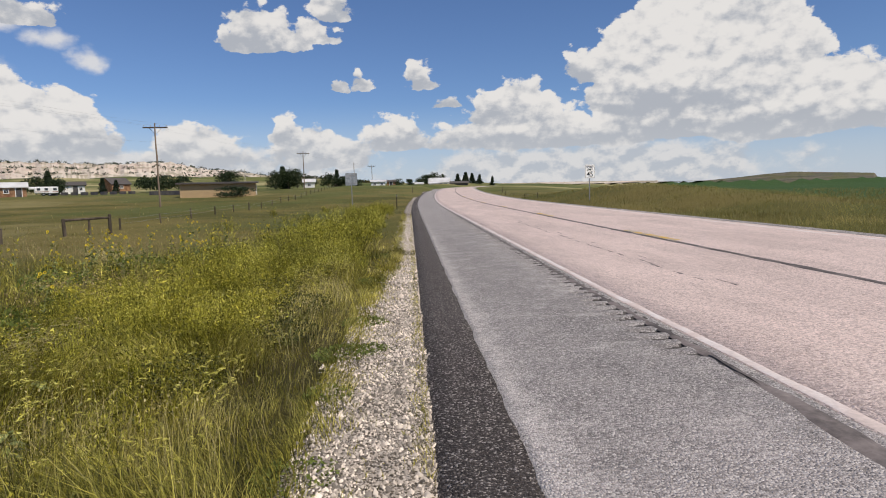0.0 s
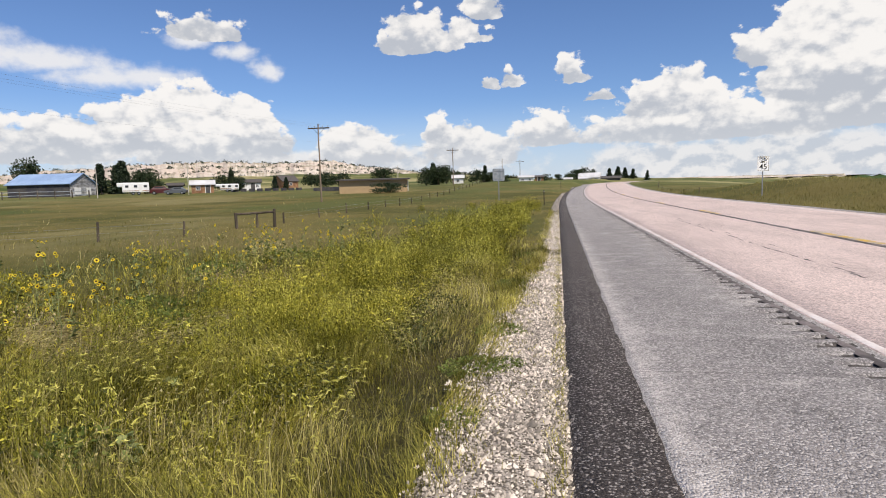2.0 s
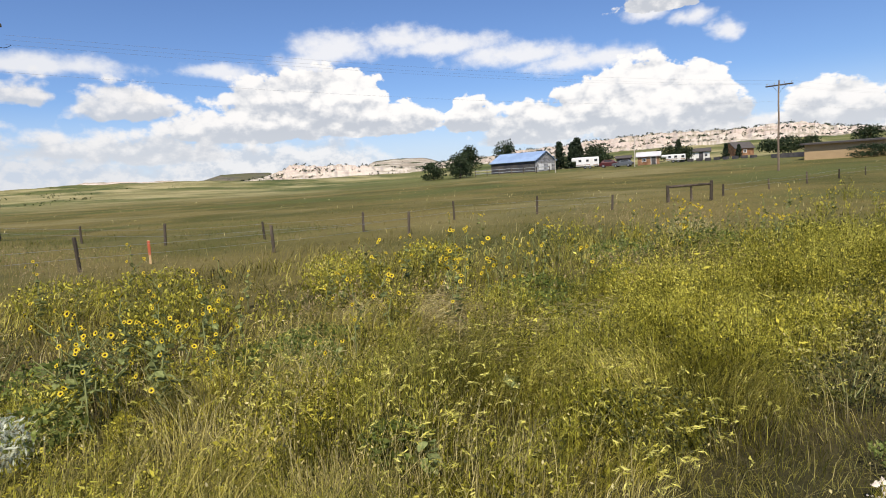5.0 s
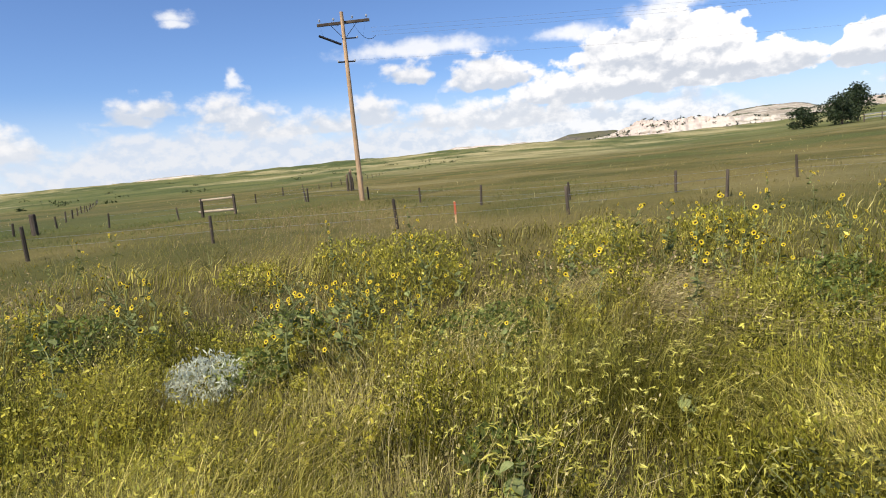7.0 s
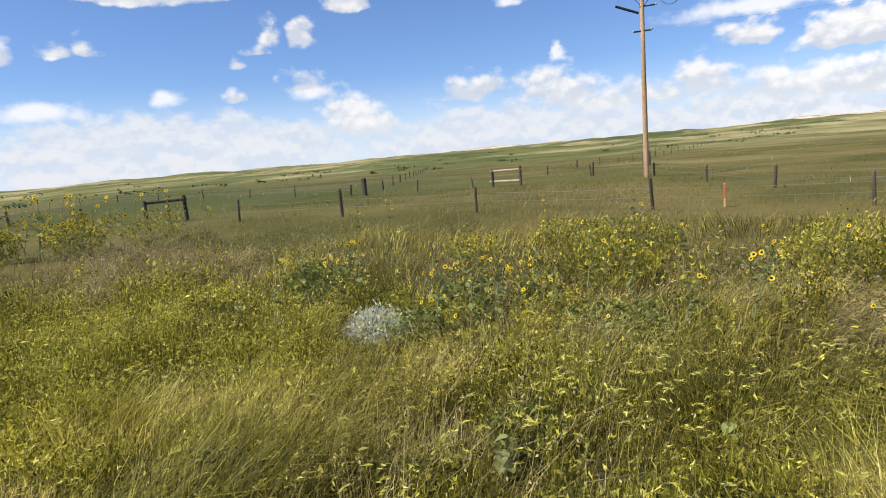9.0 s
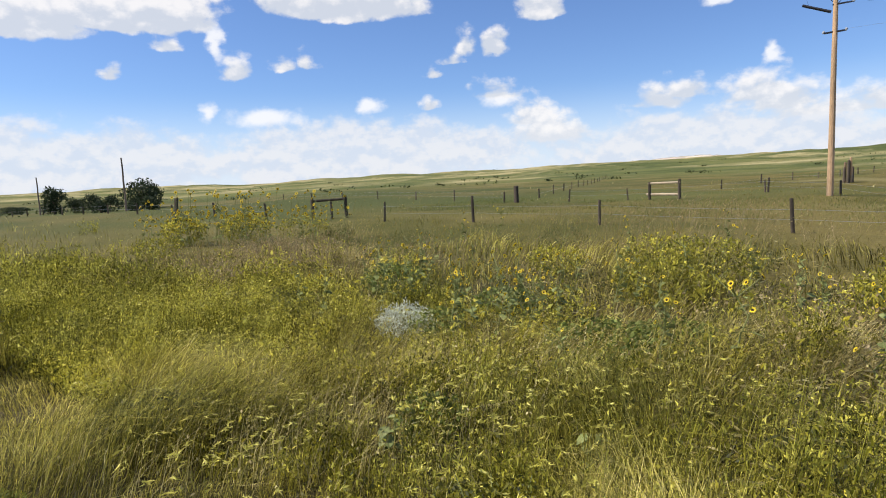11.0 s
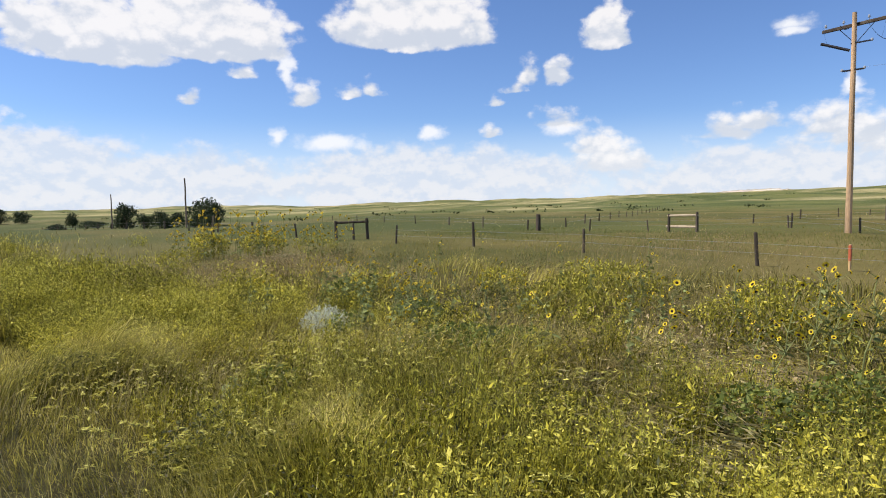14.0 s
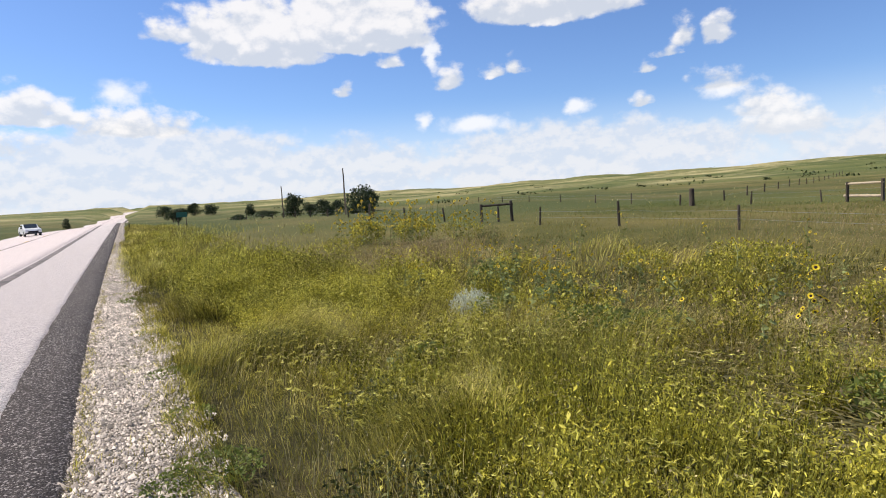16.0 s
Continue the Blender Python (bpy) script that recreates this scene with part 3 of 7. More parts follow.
# a darker material on the deepest groove faces, most of it near the seam
M["groove_floor"] = material("dark_groove_floor", (0.085, 0.075, 0.068), .95, ((40, .45), (9, .4)))
rumble.data.materials.append(M["groove_floor"])
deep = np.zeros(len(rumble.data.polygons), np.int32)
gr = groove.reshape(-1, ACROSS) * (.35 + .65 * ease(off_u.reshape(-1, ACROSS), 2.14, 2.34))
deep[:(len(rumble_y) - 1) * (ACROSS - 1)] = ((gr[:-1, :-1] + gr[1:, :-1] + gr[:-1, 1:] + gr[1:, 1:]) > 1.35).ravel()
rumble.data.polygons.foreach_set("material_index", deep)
rumble.data.vertices.foreach_set("co", co_r.ravel())
rumble.data.update()
strip("road", LINE_W - .07, LINE_E + .35, M["pink_road"], .015, 14, label="pinkish worn two-lane highway bending to the right")
strip("road_edge_far", LINE_E + .35, EDGE_E, M["grey_road"], .008, 3, label="narrow grey asphalt edge across the highway", ragged=.03, seed=3)
strip("edge_line", LINE_W - .035, LINE_W + .035, M["line_white"], .0185, 2, np.concatenate([np.arange(1, 30, .06), road_y[road_y > 30]]), label="worn white edge line", ragged=.012, thick=.01, category="road marking")
strip("far_edge_line", LINE_E - .06, LINE_E + .06, M["line_white"], .0185, 2, label="worn white edge line across the highway", ragged=.012, thick=.01, category="road marking")
seam_y = np.concatenate([road_y[road_y < 2], np.arange(2, 34, .05), road_y[road_y > 34]])
strip("seam", SEAM - .035, SEAM + .005, M["crack"], .0165, 2, seam_y, label="dark open seam between shoulder and lane", ragged=.022, thick=.01, category="road seam")
strip("wide_seam", lambda y: SEAM - .03 - .23 * ease(-y, -4.2, -.5), SEAM - .03, M["crack"], .0195, 2, np.linspace(-78, 4.2, 420), label="wide dark sealed seam between shoulder and lane", ragged=.025, thick=.01, category="road seam")
strip("centre_seam", LINE_Y - .17, LINE_Y - .05, M["crack"], .023, 2, label="dark sealed seam along the middle of the highway", ragged=.04, thick=.01, category="road seam")
for k in range(12):
    a = -60 + k * 12.2
    strip("centre_line", LINE_Y + .02, LINE_Y + .14, M["line_yellow"], .026, 2, np.linspace(a, a + 3.4, 12), label="worn yellow dash of the middle line", ragged=.01, thick=.01, category="road marking")
rng_c = np.random.default_rng(5)
for yc, u0, u1 in ((4.85, .62, 2.05), (5.8, .62, 2.0), (10.2, .62, 1.9), (16.5, .62, 1.9), (1.3, .62, 1.9), (-4.5, .62, 1.9)):
    us = np.linspace(u0, u1, 26)
    yy = yc + .02 * wave(us * 9, us * 2, 1.0, yc)
    w = .0015 + .0035 * np.abs(wave(us * 17, us, 1.0, yc + 1))
    cz = road_rise(yy) + cross(us, yy) + .0165
    v = np.vstack([np.stack([us + road_bend(yy), yy - w, cz], -1), np.stack([us + road_bend(yy), yy + w, cz], -1)])
    k = np.arange(25)
    tagged(new("road_crack", mesh_from("road_crack", v, np.stack([k, k + 1, k + 27, k + 26], -1), M["crack"])), "thin dark crack across the grey shoulder", "road crack", kind="structure")
for k in range(26):
    y0 = 7.2 + k * .62 + rng_c.uniform(-.1, .1)
    ys = np.linspace(y0, y0 + rng_c.uniform(.3, .62), 14)
    off = rng_c.uniform(-.04, .04) + (4.15 if k % 5 else 4.35)
    strip("lane_crack", off - .004, off + .005, M["crack"], .0165, 2, ys, "dark broken crack along the pinkish lane", "road crack", ragged=.035, thick=.004, seed=k * .07)


# ---- builders ----
def part(name, bm, mat, parent=None, label=""):
    me = bpy.data.meshes.new(name)
    bm.normal_update()
    bm.to_mesh(me)
    bm.free()
    if mat:
        me.materials.append(mat)
    ob = new(name, me)
    if parent:
        ob.parent = parent
    if label:
        ob["label"] = label
    return ob


def thing(name, x, y, z, turn=0.0, label="", category="", group="", size=1.0):
    ob = new(name)
    ob.matrix_basis = pose(x, y, z, 0, 0, turn) @ Matrix.Scale(size, 4)
    return tagged(ob, label, category, group)


def box(bm, cx, cy, cz, sx, sy, sz, m=None, bevel=0.0):
    r = bmesh.ops.create_cube(bm, size=1.0, matrix=(m or Matrix()) @ Matrix.Translation((cx, cy, cz)) @ Matrix.Diagonal((sx, sy, sz, 1)))
    if bevel:
        es = list({e for v in r["verts"] for e in v.link_edges})
        bmesh.ops.bevel(bm, geom=es, offset=bevel, segments=1, affect="EDGES")
    return bm


def rod(bm, a, b, r0, r1=None, n=8):
    a, b = Vector(a), Vector(b)
    d = b - a
    m = Matrix.Translation((a + b) / 2) @ d.to_track_quat("Z", "Y").to_matrix().to_4x4()
    bmesh.ops.create_cone(bm, cap_ends=True, segments=n, radius1=r0, radius2=r0 if r1 is None else r1, depth=d.length, matrix=m)
    return bm


def lathe(bm, profile, n=10, m=None):
    rings = []
    for r, z in profile:
        rings.append([bm.verts.new((m or Matrix()) @ Vector((r * math.cos(2 * math.pi * k / n), r * math.sin(2 * math.pi * k / n), z))) for k in range(n)])
    for a, b in zip(rings, rings[1:]):
        for k in range(n):
            bm.faces.new((a[k], a[(k + 1) % n], b[(k + 1) % n], b[k]))
    bm.faces.new(rings[-1])
    bm.faces.new(rings[0][::-1])
    return bm


def sagging(a, b, sag, r, n=14, sides=4):
    """A cable from a to b as a thin tube."""
    bm = bmesh.new()
    a, b = Vector(a), Vector(b)
    side = (b - a).cross(Vector((0, 0, 1))).normalized()
    rings = []
    for i in range(n + 1):
        s = i / n
        p = a.lerp(b, s) - Vector((0, 0, sag * 4 * s * (1 - s)))
        rings.append([bm.verts.new(p + side * r * math.cos(t) + Vector((0, 0, r * math.sin(t)))) for t in (2 * math.pi * k / sides for k in range(sides))])
    for p, q in zip(rings, rings[1:]):
        for k in range(sides):
            bm.faces.new((p[k], p[(k + 1) % sides], q[(k + 1) % sides], q[k]))
    return bm


def B():
    return bmesh.new()


# ---- power line ----
def utility_pole(x, y, top, arm_turn, label, arms=True, r=.105, lean=0.0, sunk=.4, wood="grey_pole"):
    base = float(ground_z(x, y))
    h = top - base
    ob = thing("utility_pole", x, y, base, 0, label, "utility pole", "power line poles")
    bm = B()
    n = 12
    rings = []
    for i in range(9):
        s = i / 8
        z = -sunk + (h + sunk) * s
        rr = r * (1 - .36 * s)
        rings.append([bm.verts.new((rr * math.cos(2 * math.pi * k / n) + lean * s + .02 * math.sin(i * 1.7), rr * math.sin(2 * math.pi * k / n), z)) for k in range(n)])
    for a, b in zip(rings, rings[1:]):
        for k in range(n):
            bm.faces.new((a[k], a[(k + 1) % n], b[(k + 1) % n], b[k]))
    bm.faces.new(rings[-1])
    part("pole", bm, M[wood], ob)
    if arms:
        m = pose(lean, 0, h - .45, 0, 0, arm_turn)
        off = r * .7 + .05
        part("crossarm", box(B(), 0, off, 0, 2.5, .10, .13, m, .012), M["dark_wood"], ob, "dark timber crossarm")
        for sx in (-1.12, -.45, .45, 1.12):
            mm = m @ Matrix.Translation((sx, off, .065))
            part("insulator", lathe(B(), [(.012, 0), (.012, .09), (.05, .10), (.055, .13), (.03, .15), (.045, .165), (.03, .20), (.01, .21)], 8, mm), M["porcelain"], ob, "grey porcelain insulator")
        for s in (-1, 1):
            part("arm_brace", rod(B(), m @ Vector((s * .62, off + .06, -.05)), m @ Vector((0, off - .02, -.75)), .014, n=5), M["iron"], ob, "thin iron brace")
    return ob, base, h


pole_n, _, hn = utility_pole(-29.1, 2.1, 8.9, 79, "tall weathered brown timber power pole standing in prairie grass", r=.128, lean=-.08, wood="wood_pole")
# cut-out switch, lower brackets and jumper loops
for a, b, r in (((-.08, -1.15, hn - 1.0), (-.08, -.15, hn - 1.45), .055),):
    part("cutout_switch", rod(B(), a, b, r, n=8), M["iron"], pole_n, "black fuse cut-out switch")
part("bracket", box(B(), -.05, 0, hn - 2.25, .08, .75, .06), M["iron"], pole_n)
part("bracket", box(B(), -.05, .25, hn - 1.2, .07, .7, .05), M["iron"], pole_n)
for dy, dz in ((-.38, -2.22), (.38, -2.22), (.6, -1.18)):
    part("insulator", lathe(B(), [(.02, -.05), (.05, -.03), (.05, .03), (.03, .06)], 8, Matrix.Translation((-.05, dy, hn + dz))), M["porcelain"], pole_n, "grey porcelain insulator")
for a, b, s in (((-.08, -1.1, hn - .3), (-.08, -.9, hn - 1.1), .12), ((-.08, .4, hn - .35), (-.08, 1.5, hn - 1.15), .45), ((-.08, 1.05, hn - .3), (-.08, .9, hn - 1.15), .1),
                ((-.08, -.1, hn - .5), (-.08, -.5, hn - .4), .15)):
    part("jumper_wire", sagging(a, b, s, .012, 8), M["iron"], pole_n, "black looping jumper wire")

utility_pole(-26.0, 65.2, 9.55, 4, "weathered timber power pole with one crossarm in the meadow")
utility_pole(-20.0, 122.3, 10.5, 4, "weathered timber power pole beside the village fence")
utility_pole(-9.9, 190.7, 10.9, 2, "weathered timber power pole at the village edge")
utility_pole(-14.6, 180.0, 11.1, 2, "bare timber pole among village trees", arms=False, r=.12)
tops = [(-29.15, 2.1, 8.9, 1), (-26.0, 65.2, 9.55, 0), (-20.0, 122.3, 10.5, 0), (-9.9, 190.7, 10.9, 0)]
for (x0, y0, z0, turned), (x1, y1, z1, _) in zip(tops, tops[1:]):
    for k, dx in enumerate((-1.12, -.45, 1.12)):
        start = (x0, y0 + 1.3, z0 - 1.15 + .18 * k) if turned else (x0 + dx, y0 + .1, z0 - .18)
        tagged(part("power_line", sagging(start, (x1 + dx, y1 + .1, z1 - .18), .55, .0032, 20), M["wire"]), "thin bare power line wire strung between timber poles", "power line", "power line wires")
    start = (x0, y0 + .4, z0 - 2.2)
    tagged(part("power_line", sagging(start, (x1, y1, z1 - 2.0), .7, .0032, 20), M["wire"]), "thin lower power line wire strung between timber poles", "power line", "power line wires")
for d, az, top_el, r in ((72, 159.3, 3.15, .11), (95, 165.0, 1.75, .11)):
    px, py = -.4 - d * math.sin(radians(az)), 8.5 + d * math.cos(radians(az))
    utility_pole(px, py, 1.3 + d * math.tan(radians(top_el)), 0, "bare weathered timber pole in the lower meadow", arms=False, r=r)


# ---- fences ----
def post_mesh(bm, x, y, z0, z1, r, lean=(0, 0)):
    n = 7
    rings = []
    for i, s in enumerate((0, .4, .8, .97, 1.0)):
        rr = r * (1.08 - .12 * s) * (.8 if i == 4 else 1)
        rings.append([bm.verts.new((x + lean[0] * s + rr * math.cos(2 * math.pi * k / n), y + lean[1] * s + rr * math.sin(2 * math.pi * k / n), z0 + (z1 - z0) * s)) for k in range(n)])
    for a, b in zip(rings, rings[1:]):
        for k in range(n):
            bm.faces.new((a[k], a[(k + 1) % n], b[(k + 1) % n], b[k]))
    bm.faces.new(rings[-1])
    return bm


rnd = random.Random(11)


def fence(points, label, heights=(.55, .72), r=.043, wires=2, wire_r=.0035):
    x0, y0 = points[0]
    ob = thing("wire_fence", x0, y0, float(ground_z(x0, y0)), 0, label, "fence")
    z_0 = float(ground_z(x0, y0))
    tips = []
    for x, y in points:
        g = float(ground_z(x, y)) - z_0
        h = rnd.uniform(*heights)
        lean = (rnd.uniform(-.06, .06), rnd.uniform(-.06, .06))
        part("fence_post", post_mesh(B(), x - x0, y - y0, g - .2, g + h, r * rnd.uniform(.85, 1.2), lean), M["post_wood"], ob)
        tips.append((x - x0, y - y0, g))
    for (xa, ya, ga), (xb, yb, gb) in zip(tips, tips[1:]):
        for k in range(wires):
            hz = .30 + .22 * k
            part("fence_wire", sagging((xa, ya, ga + hz), (xb, yb, gb + hz), .02, wire_r, 3, 3), M["wire"], ob)
    return ob


near_fence = [(-15.2, 12.2), (-15.2, 7.8), (-15.05, 3.3), (-14.9, -1.2), (-15.0, -5.5), (-14.6, -9.1)]
fence(near_fence, "barbed wire fence on grey timber posts through tall grass", (.66, .84), r=.043, wires=2)
far_fence = [(-32.0, -.9), (-29.6, 2.4), (-24.8, 4.6), (-21.1, 6.5), (-19.3, 9.2), (-17.6, 12.0), (-17.4, 15.9), (-15.5, 18.4), (-13.4, 20.2)]
fence(far_fence, "old wire fence on weathered posts slanting across the meadow", wires=2)
road_fence = [(-13.6 - .012 * k * k * .3, 29 + 4.85 * k) for k in range(24)]
fence(road_fence, "long wire fence on short posts running towards the village", wires=2)
back_fence = [(-14.9 - .22 * k, -16.7 - 4.8 * k - .03 * k * k) for k in range(15)]
fence(back_fence, "wire fence on short posts beside the highway verge", wires=2)
pasture_fence = [(-27.0, -12.6), (-28.6, -17.4), (-30.5, -22.4), (-32.8, -28.6), (-35.4, -36), (-38.8, -45), (-43, -56)]
fence(pasture_fence, "old pasture fence on leaning grey posts")
hill_fence = [(-32.0, -.8), (-28.9, -6.4), (-27.4, -8.9)]
fence(hill_fence, "short stretch of pasture fence on grey posts")
climb_fence = [(-32.4 - 6.8 * k, -5.6 + .7 * k) for k in range(1, 20)]
fence(climb_fence, "pasture fence climbing the grassy rise", wires=1)
cross_fence = [(-25.5 - 5.9 * k, -10.6 - 2.45 * k) for k in range(1, 16)]
fence(cross_fence, "pasture fence crossing the pale grass flat", wires=1)
right_fence = [(13.6, 60), (13.9, 68), (14.6, 79), (15.8, 92), (17.6, 106), (20, 120)]
fence(right_fence, "wire fence on short posts along the highway bank", wires=2)


def brace(x, y, turn, w, h, label, mat="post_wood", posts=(0, 1), rail_h=.9, double=False):
    ob = thing("fence_brace", x, y, float(ground_z(x, y)), turn, label, "fence brace")
    for i, px in enumerate((0.0, w)):
        part("brace_post", post_mesh(B(), px, 0, -.2, h + (.10 if i else 0), .068, (rnd.uniform(-.04, .04), 0)), M["post_wood"], ob)
    part("brace_rail", rod(B(), (-.05, 0, rail_h * h), (w + .05, 0, rail_h * h + .03), .052, .048, 8), M[mat], ob)
    if double:
        part("brace_rail", rod(B(), (-.2, .06, .30 * h), (w, .06, .30 * h), .06, .06, 8), M[mat], ob)
    else:
        part("brace_post", post_mesh(B(), w * .55, .05, -.2, h * .85, .05), M["post_wood"], ob)
    return ob


brace(-13.75, 24.6, 62, 2.0, .72, "old timber corner brace of the fence in tall grass")
brace(-15.0, -13.6, 150, 1.35, .84, "dark timber fence brace with one top rail")
brace(-28.8, -5.3, 72, 1.7, .88, "timber fence brace with two pale rails", "pale_rail", double=True)
ob = thing("corner_post", -26.4, -11.4, float(ground_z(-26.4, -11.4)), 0, "thick dark corner post wrapped in old planks", "fence post")
part("post", post_mesh(B(), 0, 0, -.2, .88, .13), M["dark_wood"], ob)
part("plank", box(B(), .2, .1, .42, .05, .12, .85, None, .01), M["post_wood"], ob)
ob = thing("gate_post", -11.0, -17.0, float(ground_z(-11.0, -17.0)), 0, "tall grey timber post standing alone among sunflowers", "fence post")
part("post", post_mesh(B(), 0, 0, -.2, 1.25, .075, (-.12, 0)), M["post_wood"], ob)
ob = thing("plank_bundle", -45.5, .9, float(ground_z(-45.5, .9)), 0, "upright bundle of rusty brown planks and posts by the fence", "timber stack")
for k in range(7):
    part("plank", post_mesh(B(), .17 * k - .5, rnd.uniform(-.25, .25), -.2, rnd.uniform(.9, 1.65), .075, (rnd.uniform(-.15, .15), 0)), M["wood_pole"] if k in (1, 2, 3) else M["post_wood"], ob)
ob = thing("survey_stake", -15.9, 4.9, -.30, 0, "yellow wooden marker stake with an orange-red top", "marker stake")
part("stake", box(B(), 0, 0, .29, .10, .04, .88, None, .006), M["stake_wood"], ob)
part("painted_top", box(B(), 0, 0, .545, .108, .048, .34, None, .006), M["orange"], ob, "orange-red painted top")

# ---- road signs ----
sx, sy = 12.6, 39.6
gz = float(ground_z(sx, sy))
sign = thing("speed_limit_sign", sx, sy, gz, 14, "white speed limit sign on a steel post beside the highway", "road sign")
zc = 2.62 - gz


def sheet(w, h, t, y, z, r=.04):
    bm = box(B(), 0, y, z, w, t, h)
    es = [e for e in bm.edges if abs(e.verts[0].co.y - e.verts[1].co.y) > t * .5]
    bmesh.ops.bevel(bm, geom=es, offset=r, segments=3, affect="EDGES")
    return bm


part("post", box(B(), 0, .05, (zc + .3) / 2 - .2, .06, .05, zc + .7, None, .008), M["steel"], sign)
plate = part("sign_plate", sheet(.74, .92, .012, 0, zc), M["sign_white"], sign)
rim = B()
for cx, cz, w, h in ((0, .425, .68, .014), (0, -.425, .68, .014), (-.333, 0, .014, .84), (.333, 0, .014, .84)):
    box(rim, cx, -.009, zc + cz, w, .004, h)
part("border", rim, M["sign_black"], plate, "thin black border")


def lettering(text, size, x, y, z, parent, mat, name):
    cu = bpy.data.curves.new(name, "FONT")
    cu.body, cu.size, cu.align_x, cu.align_y, cu.extrude = text, size, "CENTER", "CENTER", .002
    cu.offset = .012 * size
    tmp = bpy.data.objects.new(name, cu)
    me = bpy.data.meshes.new_from_object(tmp)
    bpy.data.objects.remove(tmp)
    me.transform(pose(x, y, z, 90, 0, 0))
    me.materials.append(mat)
    ob = new(name, me)
    ob.parent = parent
    return ob


lettering("SPEED", .20, 0, -.010, zc + .30, plate, M["sign_black"], "lettering")
lettering("LIMIT", .20, 0, -.010, zc + .115, plate, M["sign_black"], "lettering")
lettering("45", .48, 0, -.010, zc - .20, plate, M["sign_black"], "numerals")

gz = float(ground_z(-5.45, 62.7))
board = thing("road_sign_back", -5.45, 62.7, gz, 4, "grey back of a road sign on a steel post", "road sign")
part("sign_plate", sheet(1.22, 1.28, .015, 0, 3.10 - gz, .05), M["sign_grey"], board)
part("post", box(B(), 0, .05, (3.45 - gz) / 2 - .15, .09, .06, 3.75 - gz, None, .01), M["steel"], board)
for dz in (-.4, .4):
    part("stiffener", box(B(), 0, -.02, 3.10 - gz + dz, 1.0, .03, .06), M["steel"], board)
for dx, dy in ((-1.05, 46.0), (-.75, -44.0), (-1.1, 96)):
    g = float(ground_z(dx + float(road_bend(dy)), dy))
    ob = thing("delineator_post", dx + float(road_bend(dy)), dy, g, 0, "slim dark delineator post on the verge", "marker post", "delineators")
    tall = .62 if dy < 0 else 1.15
    part("post", box(B(), 0, 0, tall / 2 - .08, .07, .03, tall + .16, None, .006), M["post_wood"], ob)
    part("reflector", box(B(), 0, -.02, tall - .1, .06, .012, .09), M["steel"], ob)

# ---- village ----
M["roof_blue"] = material("blue_metal_roof", (0.24, 0.34, 0.52), 0.4, ((2, .12), (14, .1)), (0.3, .42, .6), 3, stretch=(1, 1, 1))
M["roof_tin"] = material("pale_tin_roof", (0.62, 0.62, 0.62), 0.45, ((2, .12),), (0.5, .49, .48), 2)
M["roof_dark"] = material("dark_shingle_roof", (0.09, 0.08, 0.075), 0.9, ((4, .25),))
M["wall_dark"] = material("dark_weathered_boards", (0.05, 0.05, 0.06), 0.9, ((3, .3),), (.09, .085, .08), 1.2)
M["wall_grey"] = material("peeling_grey_boards", (0.42, 0.42, 0.43), 0.85, ((3, .3),), (.16, .15, .15), .8, stretch=(1, 1, 3))
M["wall_tan"] = material("tan_plaster_wall", (0.42, 0.30, 0.17), 0.9, ((1, .08), (8, .1)))
M["wall_white"] = material("white_painted_boards", (0.76, 0.75, 0.73), 0.7, ((2, .08), (10, .08)))
M["wall_brown"] = material("brown_log_wall", (0.20, 0.10, 0.055), 0.9, ((3, .3),), (.33, .19, .10), .8)
M["glass"] = material("dark_window_glass", (0.03, 0.035, 0.04), 0.12, ((2, .1),), spec=.6)
M["trim"] = material("white_trim", (0.72, 0.71, 0.69), 0.6, ((5, .05),))
M["red_paint"] = material("red_car_paint", (0.075, 0.012, 0.012), 0.35, ((3, .1),), spec=.5)
M["white_paint"] = material("white_car_paint", (0.75, 0.75, 0.74), 0.3, ((3, .05),), spec=.5)
M["rubber"] = material("black_rubber", (0.02, 0.02, 0.02), 0.9, ((10, .1),))
M["lamp_glass"] = material("clear_lamp_glass", (0.6, 0.62, 0.65), 0.1, ((10, .1),), spec=.8)


